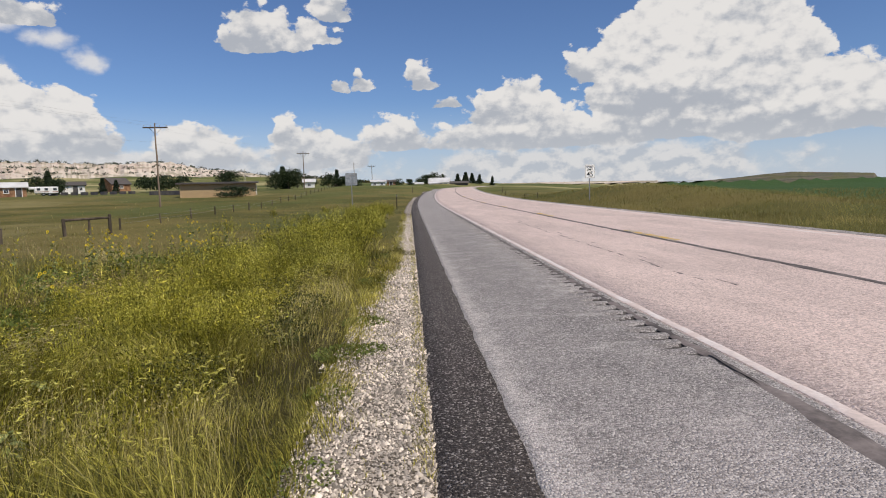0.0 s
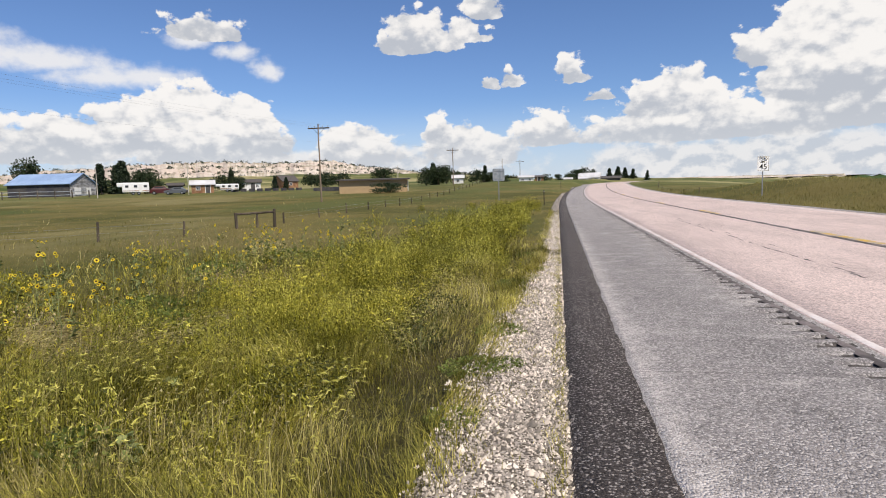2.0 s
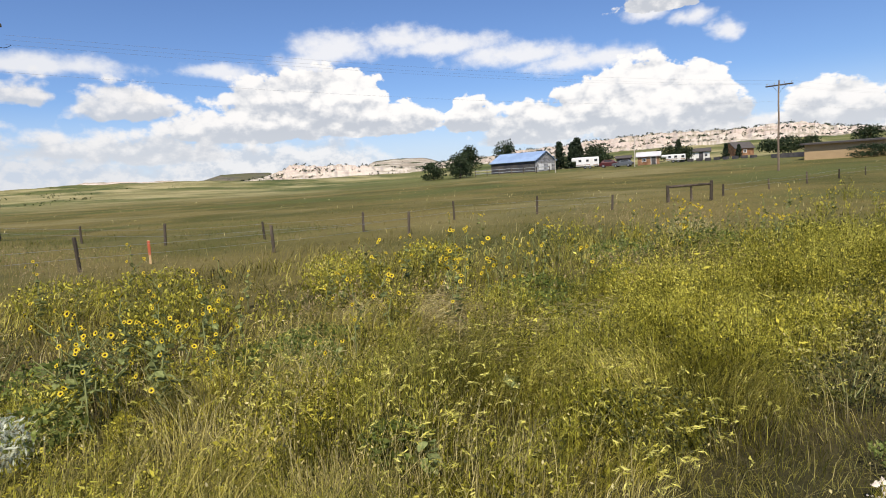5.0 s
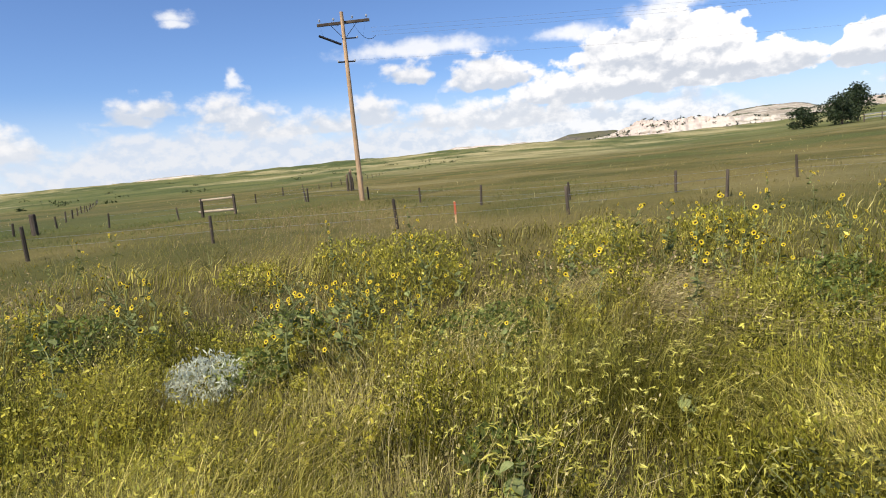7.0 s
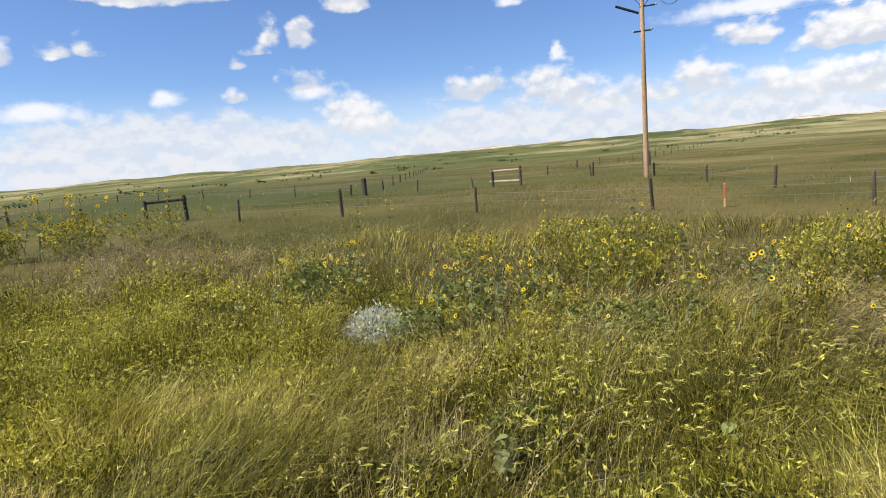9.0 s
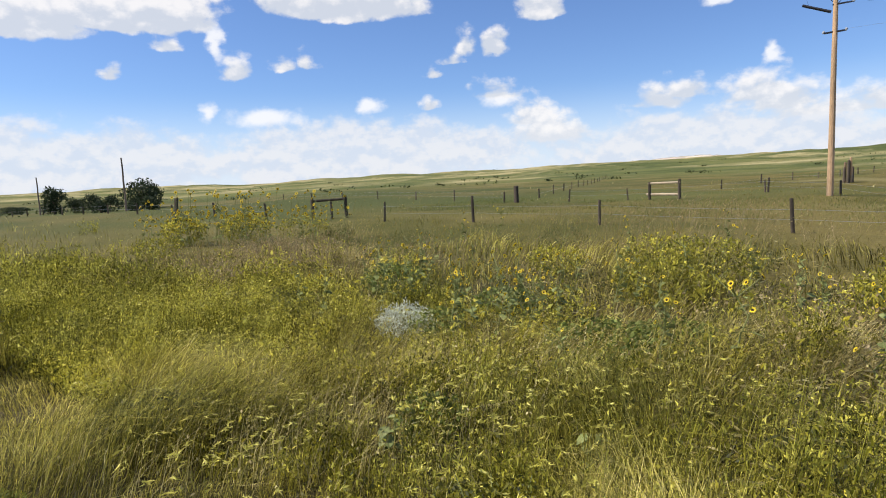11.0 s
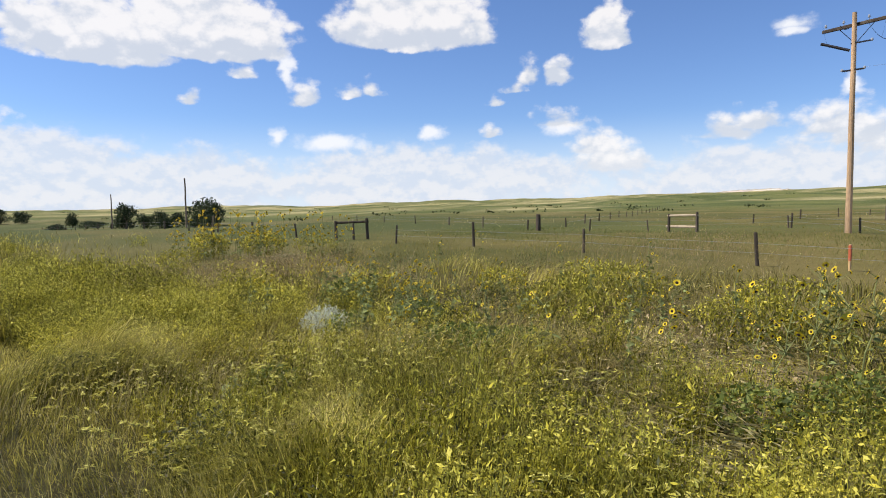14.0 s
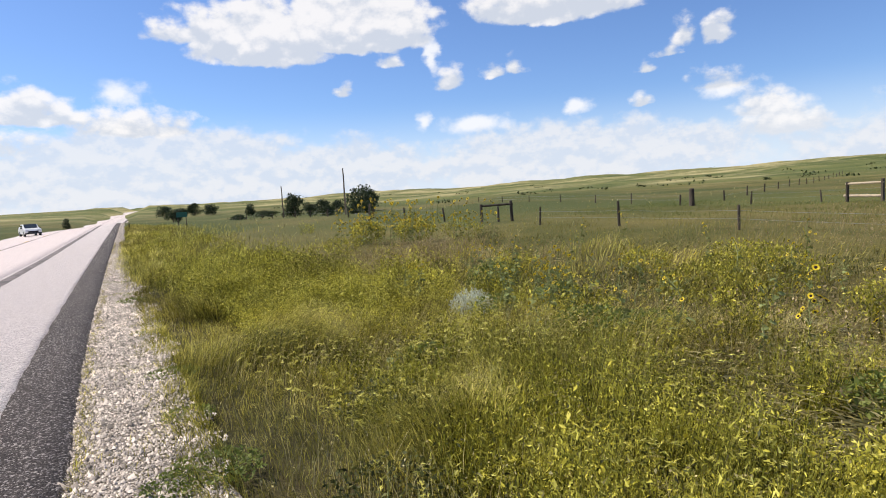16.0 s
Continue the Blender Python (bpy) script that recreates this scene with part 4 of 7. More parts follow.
def house(name, x, y, turn, L, W, wall_h, roof_h, wall, roof, label, category="house", gable=None, doors=(), windows=(), over=.35, lean_roof=False, chimney=False, z=None):
    """L runs along local x, the front faces local -y. doors: (x, width, height); windows: (side, x, z, w, h), side f front or e east end."""
    g = float(ground_z(x, y)) - .15 if z is None else z
    ob = thing(name, x, y, g, turn, label, category)
    bm = B()
    box(bm, 0, 0, wall_h / 2, L, W, wall_h)
    part("wall", bm, wall, ob)
    if lean_roof:
        bm = B()
        box(bm, 0, 0, wall_h + .12, L + 2 * over, W + 2 * over, .22, pose(0, 0, 0, lean_roof, 0, 0))
        part("roof", bm, roof, ob)
    else:
        for e in (-1, 1):
            bm = B()
            vs = [bm.verts.new((e * (L / 2 + .001), -W / 2, wall_h)), bm.verts.new((e * (L / 2 + .001), W / 2, wall_h)), bm.verts.new((e * (L / 2 + .001), 0, wall_h + roof_h)),
                  bm.verts.new((e * (L / 2 - .15), -W / 2, wall_h)), bm.verts.new((e * (L / 2 - .15), W / 2, wall_h)), bm.verts.new((e * (L / 2 - .15), 0, wall_h + roof_h))]
            for f in ((0, 1, 2), (3, 5, 4), (0, 2, 5, 3), (1, 4, 5, 2), (0, 3, 4, 1)):
                bm.faces.new([vs[i] for i in f])
            bmesh.ops.recalc_face_normals(bm, faces=bm.faces)
            part("gable", bm, gable or wall, ob)
        slope = math.atan2(roof_h, W / 2)
        for s in (-1, 1):
            run = math.hypot(roof_h, W / 2) + over
            bm = B()
            m = Matrix.Translation((0, 0, wall_h + roof_h + .02)) @ Matrix.Rotation(-s * slope, 4, "X") @ Matrix.Translation((0, s * run / 2, .05))
            box(bm, 0, 0, 0, L + 2 * over, run, .12, m)
            part("roof", bm, roof, ob)
    if gable and not lean_roof:
        part("end_wall", box(B(), L / 2 + .03, 0, wall_h / 2, .06, W - .1, wall_h - .02), gable, ob, "weathered end wall")
    for dx, w, h in doors:
        d = part("door", box(B(), dx, -W / 2 - .03, h / 2, w, .06, h, None, .01), M["wall_dark"], ob, "dark door")
        fr = B()
        box(fr, dx - w / 2 - .05, -W / 2 - .04, h / 2, .1, .09, h)
        box(fr, dx + w / 2 + .05, -W / 2 - .04, h / 2, .1, .09, h)
        box(fr, dx, -W / 2 - .04, h + .05, w + .2, .09, .1)
        part("door_frame", fr, M["trim"], d)
    for side, wx, wz, w, h in windows:
        m = pose(0, -W / 2 - .02, 0) if side == "f" else pose(L / 2 + .07, 0, 0, 0, 0, 90)
        fr = B()
        for cx, cz, a, b in ((wx, wz + h / 2, w + .16, .09), (wx, wz - h / 2, w + .16, .09), (wx - w / 2, wz, .09, h), (wx + w / 2, wz, .09, h), (wx, wz, .05, h)):
            box(fr, cx, -.03, cz, a, .07, b, m)
        wo = part("window", fr, M["trim"], ob, "white framed window")
        part("pane", box(B(), wx, -.005, wz, w, .02, h, m), M["glass"], wo)
    if chimney:
        part("chimney", box(B(), L * .2, 0, wall_h + roof_h + .3, .5, .5, 1.0), M["wall_brown"], ob)
    return ob


house("barn", -91.0, 96.6, 10, 11.2, 8.0, 2.3, 1.9, M["wall_dark"], M["roof_blue"], "long dark barn with a blue metal roof and peeling gable", "barn", gable=M["wall_grey"],
      windows=())
barn = [o for o in bpy.data.objects if o.name.startswith("barn")][0]
M["board_pale"] = material("bleached_barn_board", (0.52, 0.51, 0.50), 0.9, ((3, .3), (20, .2)), (.28, .27, .26), .7, per_object=.35)
for k in range(11):
    zb = .12 + k * .36
    half = 3.9 if zb < 2.3 else 3.9 * (1 - (zb - 2.3) / 1.9)
    if half > .5:
        part("board", box(B(), 5.69, rnd.uniform(-.08, .08), zb, .05, 2 * half - .15, .27, None, .008), M["board_pale"] if k % 3 else M["wall_grey"], barn)
for dy, w in ((-1.9, 1.9), (1.5, 1.4)):
    part("white_door", box(B(), 5.76, dy, .95, .06, w, 1.3, None, .01), M["wall_white"], barn, "white painted lower door")
house("low_barn", -29.3, 97.2, 12, 11.0, 5.5, 2.2, 0, M["wall_tan"], M["roof_dark"], "low tan shed with a flat overhanging dark roof", "shed", gable=M["wall_white"], lean_roof=2.0, over=.5,
      windows=(("e", -1.2, 1.2, .9, 1.0), ("e", .8, 1.1, .9, 1.6)))
house("log_shed", -65.4, 104.3, 32, 3.9, 3.2, 1.7, .75, M["wall_brown"], M["roof_tin"], "small brown log shed with a pale tin roof", "shed", doors=((.9, .8, 1.6),), windows=(("f", -.8, 1.0, .7, .6),))
house("pale_house", -71.4, 133, 28, 5.5, 4.2, 1.9, .7, M["wall_white"], M["roof_dark"], "small white house with a dark shingle roof", "house", doors=((1, .9, 1.7),), windows=(("f", -1.4, 1.1, 1.0, .7), ("f", 2.0, 1.1, .6, .7)))
house("dark_barn", -72.1, 155, 60, 5.0, 4.4, 2.0, 1.5, M["wall_brown"], M["roof_dark"], "dark brown old barn with a steep roof", "barn", windows=(("f", 0, 1.2, .8, .7),))
house("white_cottage", -23.2, 149.2, 8, 2.6, 2.6, 1.5, .7, M["wall_white"], M["roof_tin"], "small white cottage behind dark trees", "house", windows=(("f", 0, .8, .7, .6),))
house("far_house", -7.2, 171, 3, 4.0, 3.2, 1.3, .5, M["wall_white"], M["roof_tin"], "low pale house at the village edge", "house", windows=(("f", -1, .7, .7, .5), ("f", 1, .7, .7, .5)))
house("far_shed", -3.6, 172, 3, 2.4, 2.4, 1.2, .4, M["wall_brown"], M["roof_dark"], "low brown shed at the village edge", "shed", doors=((0, .8, 1.1),))
house("farmhouse", 12.2, 204, -6, 6.6, 6.0, 1.7, 1.5, M["wall_white"], M["roof_tin"], "white farmhouse with a bright tin roof at the bend", "house", doors=((.2, 1.6, 1.3),),
      windows=(("f", -2.2, 1.0, .8, .7), ("f", 2.2, 1.0, .8, .7)), z=3.35)
house("garage", 10.0, 197, -4, 3.0, 2.6, 1.3, .5, M["wall_white"], M["roof_tin"], "small white garage beside the farmhouse", "garage", doors=((0, 1.6, 1.0),), z=3.35)
house("long_shed", 17.9, 192, -6, 5.6, 3.0, 1.0, .6, M["wall_dark"], M["roof_dark"], "low dark open shed beside the bend", "shed", z=3.45)
house("store_shed", 4.2, 186, 0, 3.4, 2.6, 1.1, .4, M["wall_white"], M["roof_tin"], "low pale shed with a tin roof", "shed", z=3.35)
house("hut", -83.5, 122.5, 30, 3.0, 2.5, 1.6, .5, M["wall_dark"], M["roof_dark"], "small dark hut behind the camper", "shed")


def trailer(x, y, turn, L, W, h, label, stripe=True, z=0.0):
    ob = thing("camper_trailer", x, y, float(ground_z(x, y)) + z, turn, label, "camper")
    bm = box(B(), 0, 0, .45 + h / 2, L, W, h, None, .12)
    part("body", bm, M["white_paint"], ob)
    part("nose", box(B(), -L / 2 - .35, 0, .45 + h * .78, .9, W * .96, h * .42, None, .1), M["white_paint"], ob)
    part("stripe", box(B(), 0, -W / 2 - .004, .75, L * .96, .02, .12), M["wall_brown"], ob, "brown side stripe")
    for wx in (-L * .32, 0, L * .36):
        fr = part("window", box(B(), wx, -W / 2 - .01, .45 + h * .62, .62, .04, .5, None, .01), M["trim"], ob)
        part("pane", box(B(), wx, -W / 2 - .03, .45 + h * .62, .52, .02, .4), M["glass"], fr)
    part("door", box(B(), L * .18, -W / 2 - .015, .45 + h * .45, .6, .03, h * .8, None, .01), M["trim"], ob)
    for wx in (-.45, .45):
        w = part("wheel", rod(B(), (wx, -W / 2 + .02, .3), (wx, -W / 2 + .2, .3), .3, n=14), M["rubber"], ob)
        part("rim", rod(B(), (wx, -W / 2 - .01, .3), (wx, -W / 2 + .03, .3), .16, n=10), M["steel"], w)
    part("hitch", box(B(), -L / 2 - .9, 0, .45, 1.2, .12, .1), M["iron"], ob)
    return ob


trailer(-73.2, 95.8, 38, 4.3, 2.1, 1.75, "white camper trailer parked on the grass")
trailer(-64.2, 111.8, 32, 3.6, 1.9, 1.2, "long white trailer parked behind the log shed")


def car(x, y, turn, paint, label, z=None, s=1.0):
    ob = thing("car", x, y, float(ground_z(x, y)) if z is None else z, turn, label, "car", size=s)
    # local x is forward
    prof = [(-2.2, .45), (-2.25, .85), (-1.9, 1.0), (-1.3, 1.5), (.3, 1.5), (1.0, 1.02), (2.0, .9), (2.2, .7), (2.2, .42), (1.9, .3), (-1.9, .3)]
    bm = B()
    rings = []
    for yy, inset in ((-.9, .06), (-.84, 0), (.84, 0), (.9, .06)):
        rings.append([bm.verts.new((px * (1 - inset * .3), yy * (.82 if pz > 1.2 else 1), pz - inset * (1 if pz > 1 else 0))) for px, pz in prof])
    n = len(prof)
    for a, b in zip(rings, rings[1:]):
        for k in range(n):
            bm.faces.new((a[k], b[k], b[(k + 1) % n], a[(k + 1) % n]))
    bm.faces.new(rings[0])
    bm.faces.new(rings[-1][::-1])
    bmesh.ops.recalc_face_normals(bm, faces=bm.faces)
    part("body", bm, paint, ob)
    part("windscreen", box(B(), .68, 0, 1.27, .86, 1.36, .03, Matrix.Translation((.68, 0, 1.27)) @ Matrix.Rotation(radians(34), 4, "Y") @ Matrix.Translation((-.68, 0, -1.27))), M["glass"], ob, "dark windscreen")
    for s_ in (-1, 1):
        part("side_window", box(B(), -.5, s_ * .80, 1.25, 1.5, .08, .34, None, .02), M["glass"], ob, "dark side window")
        part("headlight", box(B(), 2.19, s_ * .62, .74, .06, .34, .14, None, .02), M["lamp_glass"], ob, "clear headlight")
        part("mirror", box(B(), .72, s_ * 1.0, 1.05, .14, .2, .14, None, .03), M["iron"], ob)
        for wx in (-1.35, 1.4):
            w = part("wheel", rod(B(), (wx, s_ * .72, .32), (wx, s_ * .93, .32), .32, n=16), M["rubber"], ob)
            part("rim", rod(B(), (wx, s_ * .92, .32), (wx, s_ * .945, .32), .2, n=12), M["steel"], w)
    part("grille", box(B(), 2.2, 0, .58, .05, 1.1, .2, None, .02), M["iron"], ob, "black grille")
    part("bumper", box(B(), 2.2, 0, .40, .12, 1.75, .14, None, .03), M["iron"], ob)
    return ob


car(-71.0, 100.2, 30, M["red_paint"], "dark red car parked beside the white camper")
M["grey_paint"] = material("grey_car_paint", (0.10, 0.11, 0.12), 0.35, ((3, .1),), spec=.5)
car(-66.9, 98.2, 200, M["grey_paint"], "grey car parked in the village yard", s=.85)
cy_ = -67.0
car(8.4 + float(road_bend(cy_)), cy_, 104, M["white_paint"], "white car on the far lane of the highway", z=float(road_rise(cy_) + cross(8.4, cy_)) + .02, s=.82)
M["sign_green"] = material("green_guide_sign", (0.03, 0.13, 0.09), 0.5, ((6, .1),))
gz = float(ground_z(-7.1, -52.6))
board = thing("guide_sign", -7.1, -52.6, gz, 176, "small green guide sign on two timber posts", "road sign")
part("sign_plate", sheet(.95, .48, .014, 0, 1.12, .03), M["sign_green"], board)
for dx in (-.36, .36):
    part("post", box(B(), dx, .05, .5, .08, .06, 1.5, None, .008), M["post_wood"], board)
ob = thing("farm_cart", -69.4, 102.2, float(ground_z(-69.4, 102.2)), 20, "dark old farm cart standing in the yard", "cart")
part("bed", box(B(), 0, 0, .7, 2.6, 1.2, .5, None, .03), M["dark_wood"], ob)
for wx in (-.9, .9):
    part("wheel", rod(B(), (wx, -.7, .35), (wx, -.62, .35), .35, n=12), M["iron"], ob)
# thin pale yard poles
M["pale_pole"] = material("pale_bleached_pole_wood", (0.50, 0.46, 0.40), 0.85, ((3, .15), (30, .2)))
for px, py, top in ((-70.2, 83.0, 6.7), (-63.6, 97.0, 7.6), (-27.7, 106.7, 6.5)):
    g = float(ground_z(px, py))
    ob = thing("yard_pole", px, py, g, 0, "thin pale bleached pole in a village yard", "pole", "yard poles")
    part("pole", rod(B(), (0, 0, -.3), (.03, 0, top - g), .075, .05, 8), M["pale_pole"], ob)
    part("cap", rod(B(), (.03, 0, top - g), (.03, 0, top - g + .06), .06, .03, 8), M["iron"], ob)
# low pole rails along the barn
bx0, by0 = -88.0, 80.0
ob = thing("rail_fence", bx0, by0, float(ground_z(bx0, by0)), 0, "grey weathered rail fence before the dark barn", "fence")
for k in range(7):
    gx_k, gy_k = 2.2 * k, 1.1 * k
    g = float(ground_z(bx0 + gx_k, by0 + gy_k)) - float(ground_z(bx0, by0))
    part("post", post_mesh(B(), gx_k, gy_k, g - .2, g + 1.25, .09), M["post_wood"], ob)
    if k < 6:
        g2 = float(ground_z(bx0 + gx_k + 2.2, by0 + gy_k + 1.1)) - float(ground_z(bx0, by0))
        for dz in (.5, 1.05):
            part("rail", rod(B(), (gx_k, gy_k, g + dz), (gx_k + 2.2, gy_k + 1.1, g2 + dz + .04), .06, .05, 6), M["sign_grey"], ob)
# yard fence of dark boards before the village
for x0, y0, x1, y1, h in ((-44, 108, -35.5, 103, .75), (-63, 112, -52, 118, .7)):
    ob = thing("board_fence", x0, y0, float(ground_z(x0, y0)) - .1, 0, "weathered dark board fence around a village yard", "fence")
    for k in range(9):
        s = k / 8
        part("board", box(B(), (x1 - x0) * s, (y1 - y0) * s, h / 2, 1.3, .06, h, None, .02), M["wall_dark"], ob)
ob = thing("small_shelter", 28.4, 69.6, float(ground_z(28.4, 69.6)), 20, "small dark box shelter on the bank crest", "shelter")
part("box", box(B(), 0, 0, .3, .55, .5, .8, None, .03), M["wall_dark"], ob)
part("lid", box(B(), 0, 0, .74, .7, .6, .08, None, .02), M["roof_dark"], ob)


# ---- badlands ----
def vnoise(x, y, seed=0):
    """Value noise, 0 to 1."""
    xi, yi = np.floor(x).astype(int), np.floor(y).astype(int)
    xf, yf = x - xi, y - yi
    xf, yf = xf * xf * (3 - 2 * xf), yf * yf * (3 - 2 * yf)

    def h(a, b):
        k = (a * 374761393 + b * 668265263 + seed * 982451653) & 0x7fffffff
        k = ((k ^ (k >> 13)) * 1274126177) & 0x7fffffff
        return (k ^ (k >> 16)) % 10007 / 10007.0
    return (h(xi, yi) * (1 - xf) + h(xi + 1, yi) * xf) * (1 - yf) + (h(xi, yi + 1) * (1 - xf) + h(xi + 1, yi + 1) * xf) * yf


def fbm(x, y, seed=0, n=5):
    return sum(vnoise(x * 2 ** i, y * 2 ** i, seed + i) * .5 ** (i + 1) for i in range(n)) / (1 - .5 ** n)


def badlands_material(name, cream, pink, dark, green=(.12, .12, .045), green_amount=.5):
    m = bpy.data.materials.new(name)
    m.use_nodes = True
    t = m.node_tree
    p = t.nodes["Principled BSDF"]
    geo = t.nodes.new("ShaderNodeNewGeometry")
    pos, nrm = geo.outputs["Position"], geo.outputs["Normal"]
    strata = fractal(t, vmaths(t, "MULTIPLY", pos, (.012, .012, .45)), 1.0, 4, .6)
    col = mixc(t, smooth(t, strata, .4, .6), cream, pink)
    col = mixc(t, smooth(t, fractal(t, pos, .13, 5, .7), .60, .70), col, dark)
    up = nd(t, "ShaderNodeSeparateXYZ", nrm).outputs[2]
    veg = maths(t, "MULTIPLY", smooth(t, up, .86, .97), smooth(t, fractal(t, pos, .025, 4, .6), .42, .56))
    col = mixc(t, maths(t, "MULTIPLY", veg, green_amount), col, green)
    v = nd(t, "ShaderNodeMapRange", fractal(t, pos, .5, 5, .7), .25, .75, .75, 1.2).outputs[0]
    col = mixc(t, 1.0, col, nd(t, "ShaderNodeCombineXYZ", v, v, v).outputs[0], "MULTIPLY")
    t.links.new(col, p.inputs["Base Color"])
    p.inputs["Roughness"].default_value, p.inputs["Specular IOR Level"].default_value = .95, .1
    return m


M["badland"] = badlands_material("cream_badland_clay", (0.60, 0.535, 0.45), (0.56, 0.46, 0.385), (0.17, 0.145, 0.11))
M["mesa_pale"] = badlands_material("pale_mesa_slope", (0.44, 0.40, 0.33), (0.28, 0.24, 0.19), (0.06, 0.058, 0.04), (0.055, 0.065, 0.03), .95)
M["mesa"] = badlands_material("dark_mesa_cap", (0.10, 0.10, 0.07), (0.15, 0.13, 0.10), (0.05, .05, .035))


def ridge(name, profile, base_el, R, depth, mat, label, seed, steps=1.0, rough=1.0):
    """A hill range: profile of bearing and height in degrees as seen from the walk."""
    prof = np.array(profile)
    a0, a1 = prof[:, 0].min(), prof[:, 0].max()
    az = np.linspace(a0, a1, int((a1 - a0) * 14) + 8)
    dd = np.linspace(0, 1, 40)
    A, D = np.meshgrid(az, dd, indexing="ij")
    order = np.argsort(prof[:, 0])
    top = R * np.tan(np.radians(np.interp(A, prof[order, 0], prof[order, 1]))) + 1.4
    low = R * np.tan(np.radians(base_el)) + 1.4 - 6
    r = R - depth * .5 + depth * D
    X, Y = -r * np.sin(np.radians(A)), r * np.cos(np.radians(A))
    k = R / 900
    gul = fbm(A * .75 * k, D * 1.2, seed, 4)
    ridged = 1 - np.abs(2 * fbm(A * 1.9 * k, D * 1.5, seed + 20, 3) - 1)
    s = np.clip(D * 1.5 + (gul - .5) * .6 * rough, 0, 1)
    s = s * .5 + .5 * np.clip(np.floor(s * 4) / 4 + ease(s * 4 - np.floor(s * 4), .0, .35) / 4, 0, 1)
    s = s * (1 - .11 * rough * (1 - ridged) * (1 - .5 * D))
    back = 1 - ease(D, .85, 1.0) * .5
    Z = low + (top - low) * np.clip(s, 0, 1.04) * back * (1 + .07 * rough * (fbm(A * 5 * k, D * 4, seed + 9, 3) - .5))
    edge = ease(A, a0, a0 + .6) * ease(-A, -a1, -a1 + .6)
    Z = low + (Z - low) * edge
    v = np.stack([X, Y, Z], -1).reshape(-1, 3)
    return tagged(new(name, mesh_from(name, v, grid_faces(len(az), len(dd)), mat)), label, "hill"), (X, Y, Z)


r1, g1 = ridge("badlands_ridge", [(3, 1.05), (7.8, 1.8), (12.6, 2.15), (15.2, 2.6), (18.4, 2.95), (20.6, 3.45), (22.9, 3.5), (24.1, 3.25), (27.6, 3.4), (30.4, 3.5), (33.8, 3.35), (37.2, 3.2),
                                  (40.5, 2.9), (44.4, 2.75), (46.2, 2.45), (50, 2.25), (53, 1.75)], 1.55, 900, 260, M["badland"], "long cream and pink badlands ridge with dark scrub", 3, rough=1.0)
r2, g2 = ridge("badlands_butte", [(51.5, 0.9), (53.6, 1.6), (56.8, 1.9), (58.9, 2.15), (61, 2.35), (63.3, 2.4), (65.1, 2.55), (66.7, 2), (68, 1.48), (70, 1.25), (72.5, 0.95)], 0.7, 760, 130, M["badland"],
               "cream badlands butte with eroded steep gullies", 8, rough=1.7)
ridge("mesa", [(50.5, 1.7), (52.5, 2.4), (53.2, 2.52), (55.7, 2.6), (57.8, 2.42), (59, 1.7)], 1.1, 1250, 150, M["mesa_pale"], "far dark flat-topped mesa behind the buttes", 14, rough=.3)
ridge("mesa", [(66, 1.4), (67.4, 1.9), (69.2, 1.96), (71.6, 1.88), (73, 1.47), (76, 1.2)], 0.9, 1200, 200, M["mesa"], "far dark grassy mesa on the skyline", 17, rough=.25)
ridge("mesa", [(-40, 0.7), (-34, 1.05), (-31.9, 0.92), (-30.1, 0.73), (-27.7, 0.55), (-25, 0.3)], 0.2, 1400, 200, M["mesa"], "far dark mesa beyond the green crop field", 19, rough=.25)
ridge("clay_outcrop", [(73, 1.15), (75.7, 1.6), (78, 1.55), (79.4, 1.65), (82, 1.75), (83.1, 1.5), (85, 1.15)], 1.15, 680, 60, M["badland"], "small pale clay outcrop on the grassy skyline", 23)
ridge("clay_outcrop", [(103.8, 1.0), (105.2, 1.34), (106.6, 1.42), (108.4, 1.36), (109.9, 1.30), (111.3, 1.18), (113.1, 0.95)], 0.9, 690, 50, M["badland"], "small pale clay outcrop on the grassy skyline", 29)
ridge("clay_outcrop", [(-24, 0.65), (-17, 0.78), (-11.5, 0.81), (-6.6, 0.85), (-4, 0.65)], -0.35, 1100, 120, M["badland"], "low pale clay bank on the far plain", 31, rough=.4)


# ---- trees ----
M["bark"] = material("grey_brown_bark", (0.11, 0.085, 0.065), 0.95, ((6, .3),), None, 0, .4, 30)
M["leaf_dark"] = plants("dark_tree_leaves", [(0.016, 0.030, 0.013), (0.034, 0.052, 0.02), (0.058, 0.075, 0.03)], 2.0, .25)
M["leaf_conifer"] = plants("dark_juniper_leaves", [(0.012, 0.024, 0.014), (0.022, 0.036, 0.016), (0.034, 0.048, 0.02)], 2.0, .15)
rng = np.random.default_rng(42)


def leaf_cards(centres, size, r, flat=0.0, wide=.55):
    """Small two-triangle leaves, turned at random, round the given centres."""
    n = len(centres)
    a = r.normal(size=(n, 3))
    a[:, 2] *= 1 - flat
    a /= np.linalg.norm(a, axis=1, keepdims=True)
    b = np.cross(a, r.normal(size=(n, 3)))
    b /= np.linalg.norm(b, axis=1, keepdims=True)
    s = (size * r.uniform(.6, 1.3, n))[:, None] * np.ones((n, 1))
    v = np.stack([centres - a * s, centres + b * s * wide, centres + a * s, centres - b * s * wide], 1).reshape(-1, 3)
    k = np.arange(n) * 4
    f = np.concatenate([np.stack([k, k + 1, k + 2], -1), np.stack([k, k + 2, k + 3], -1)])
    return v, f


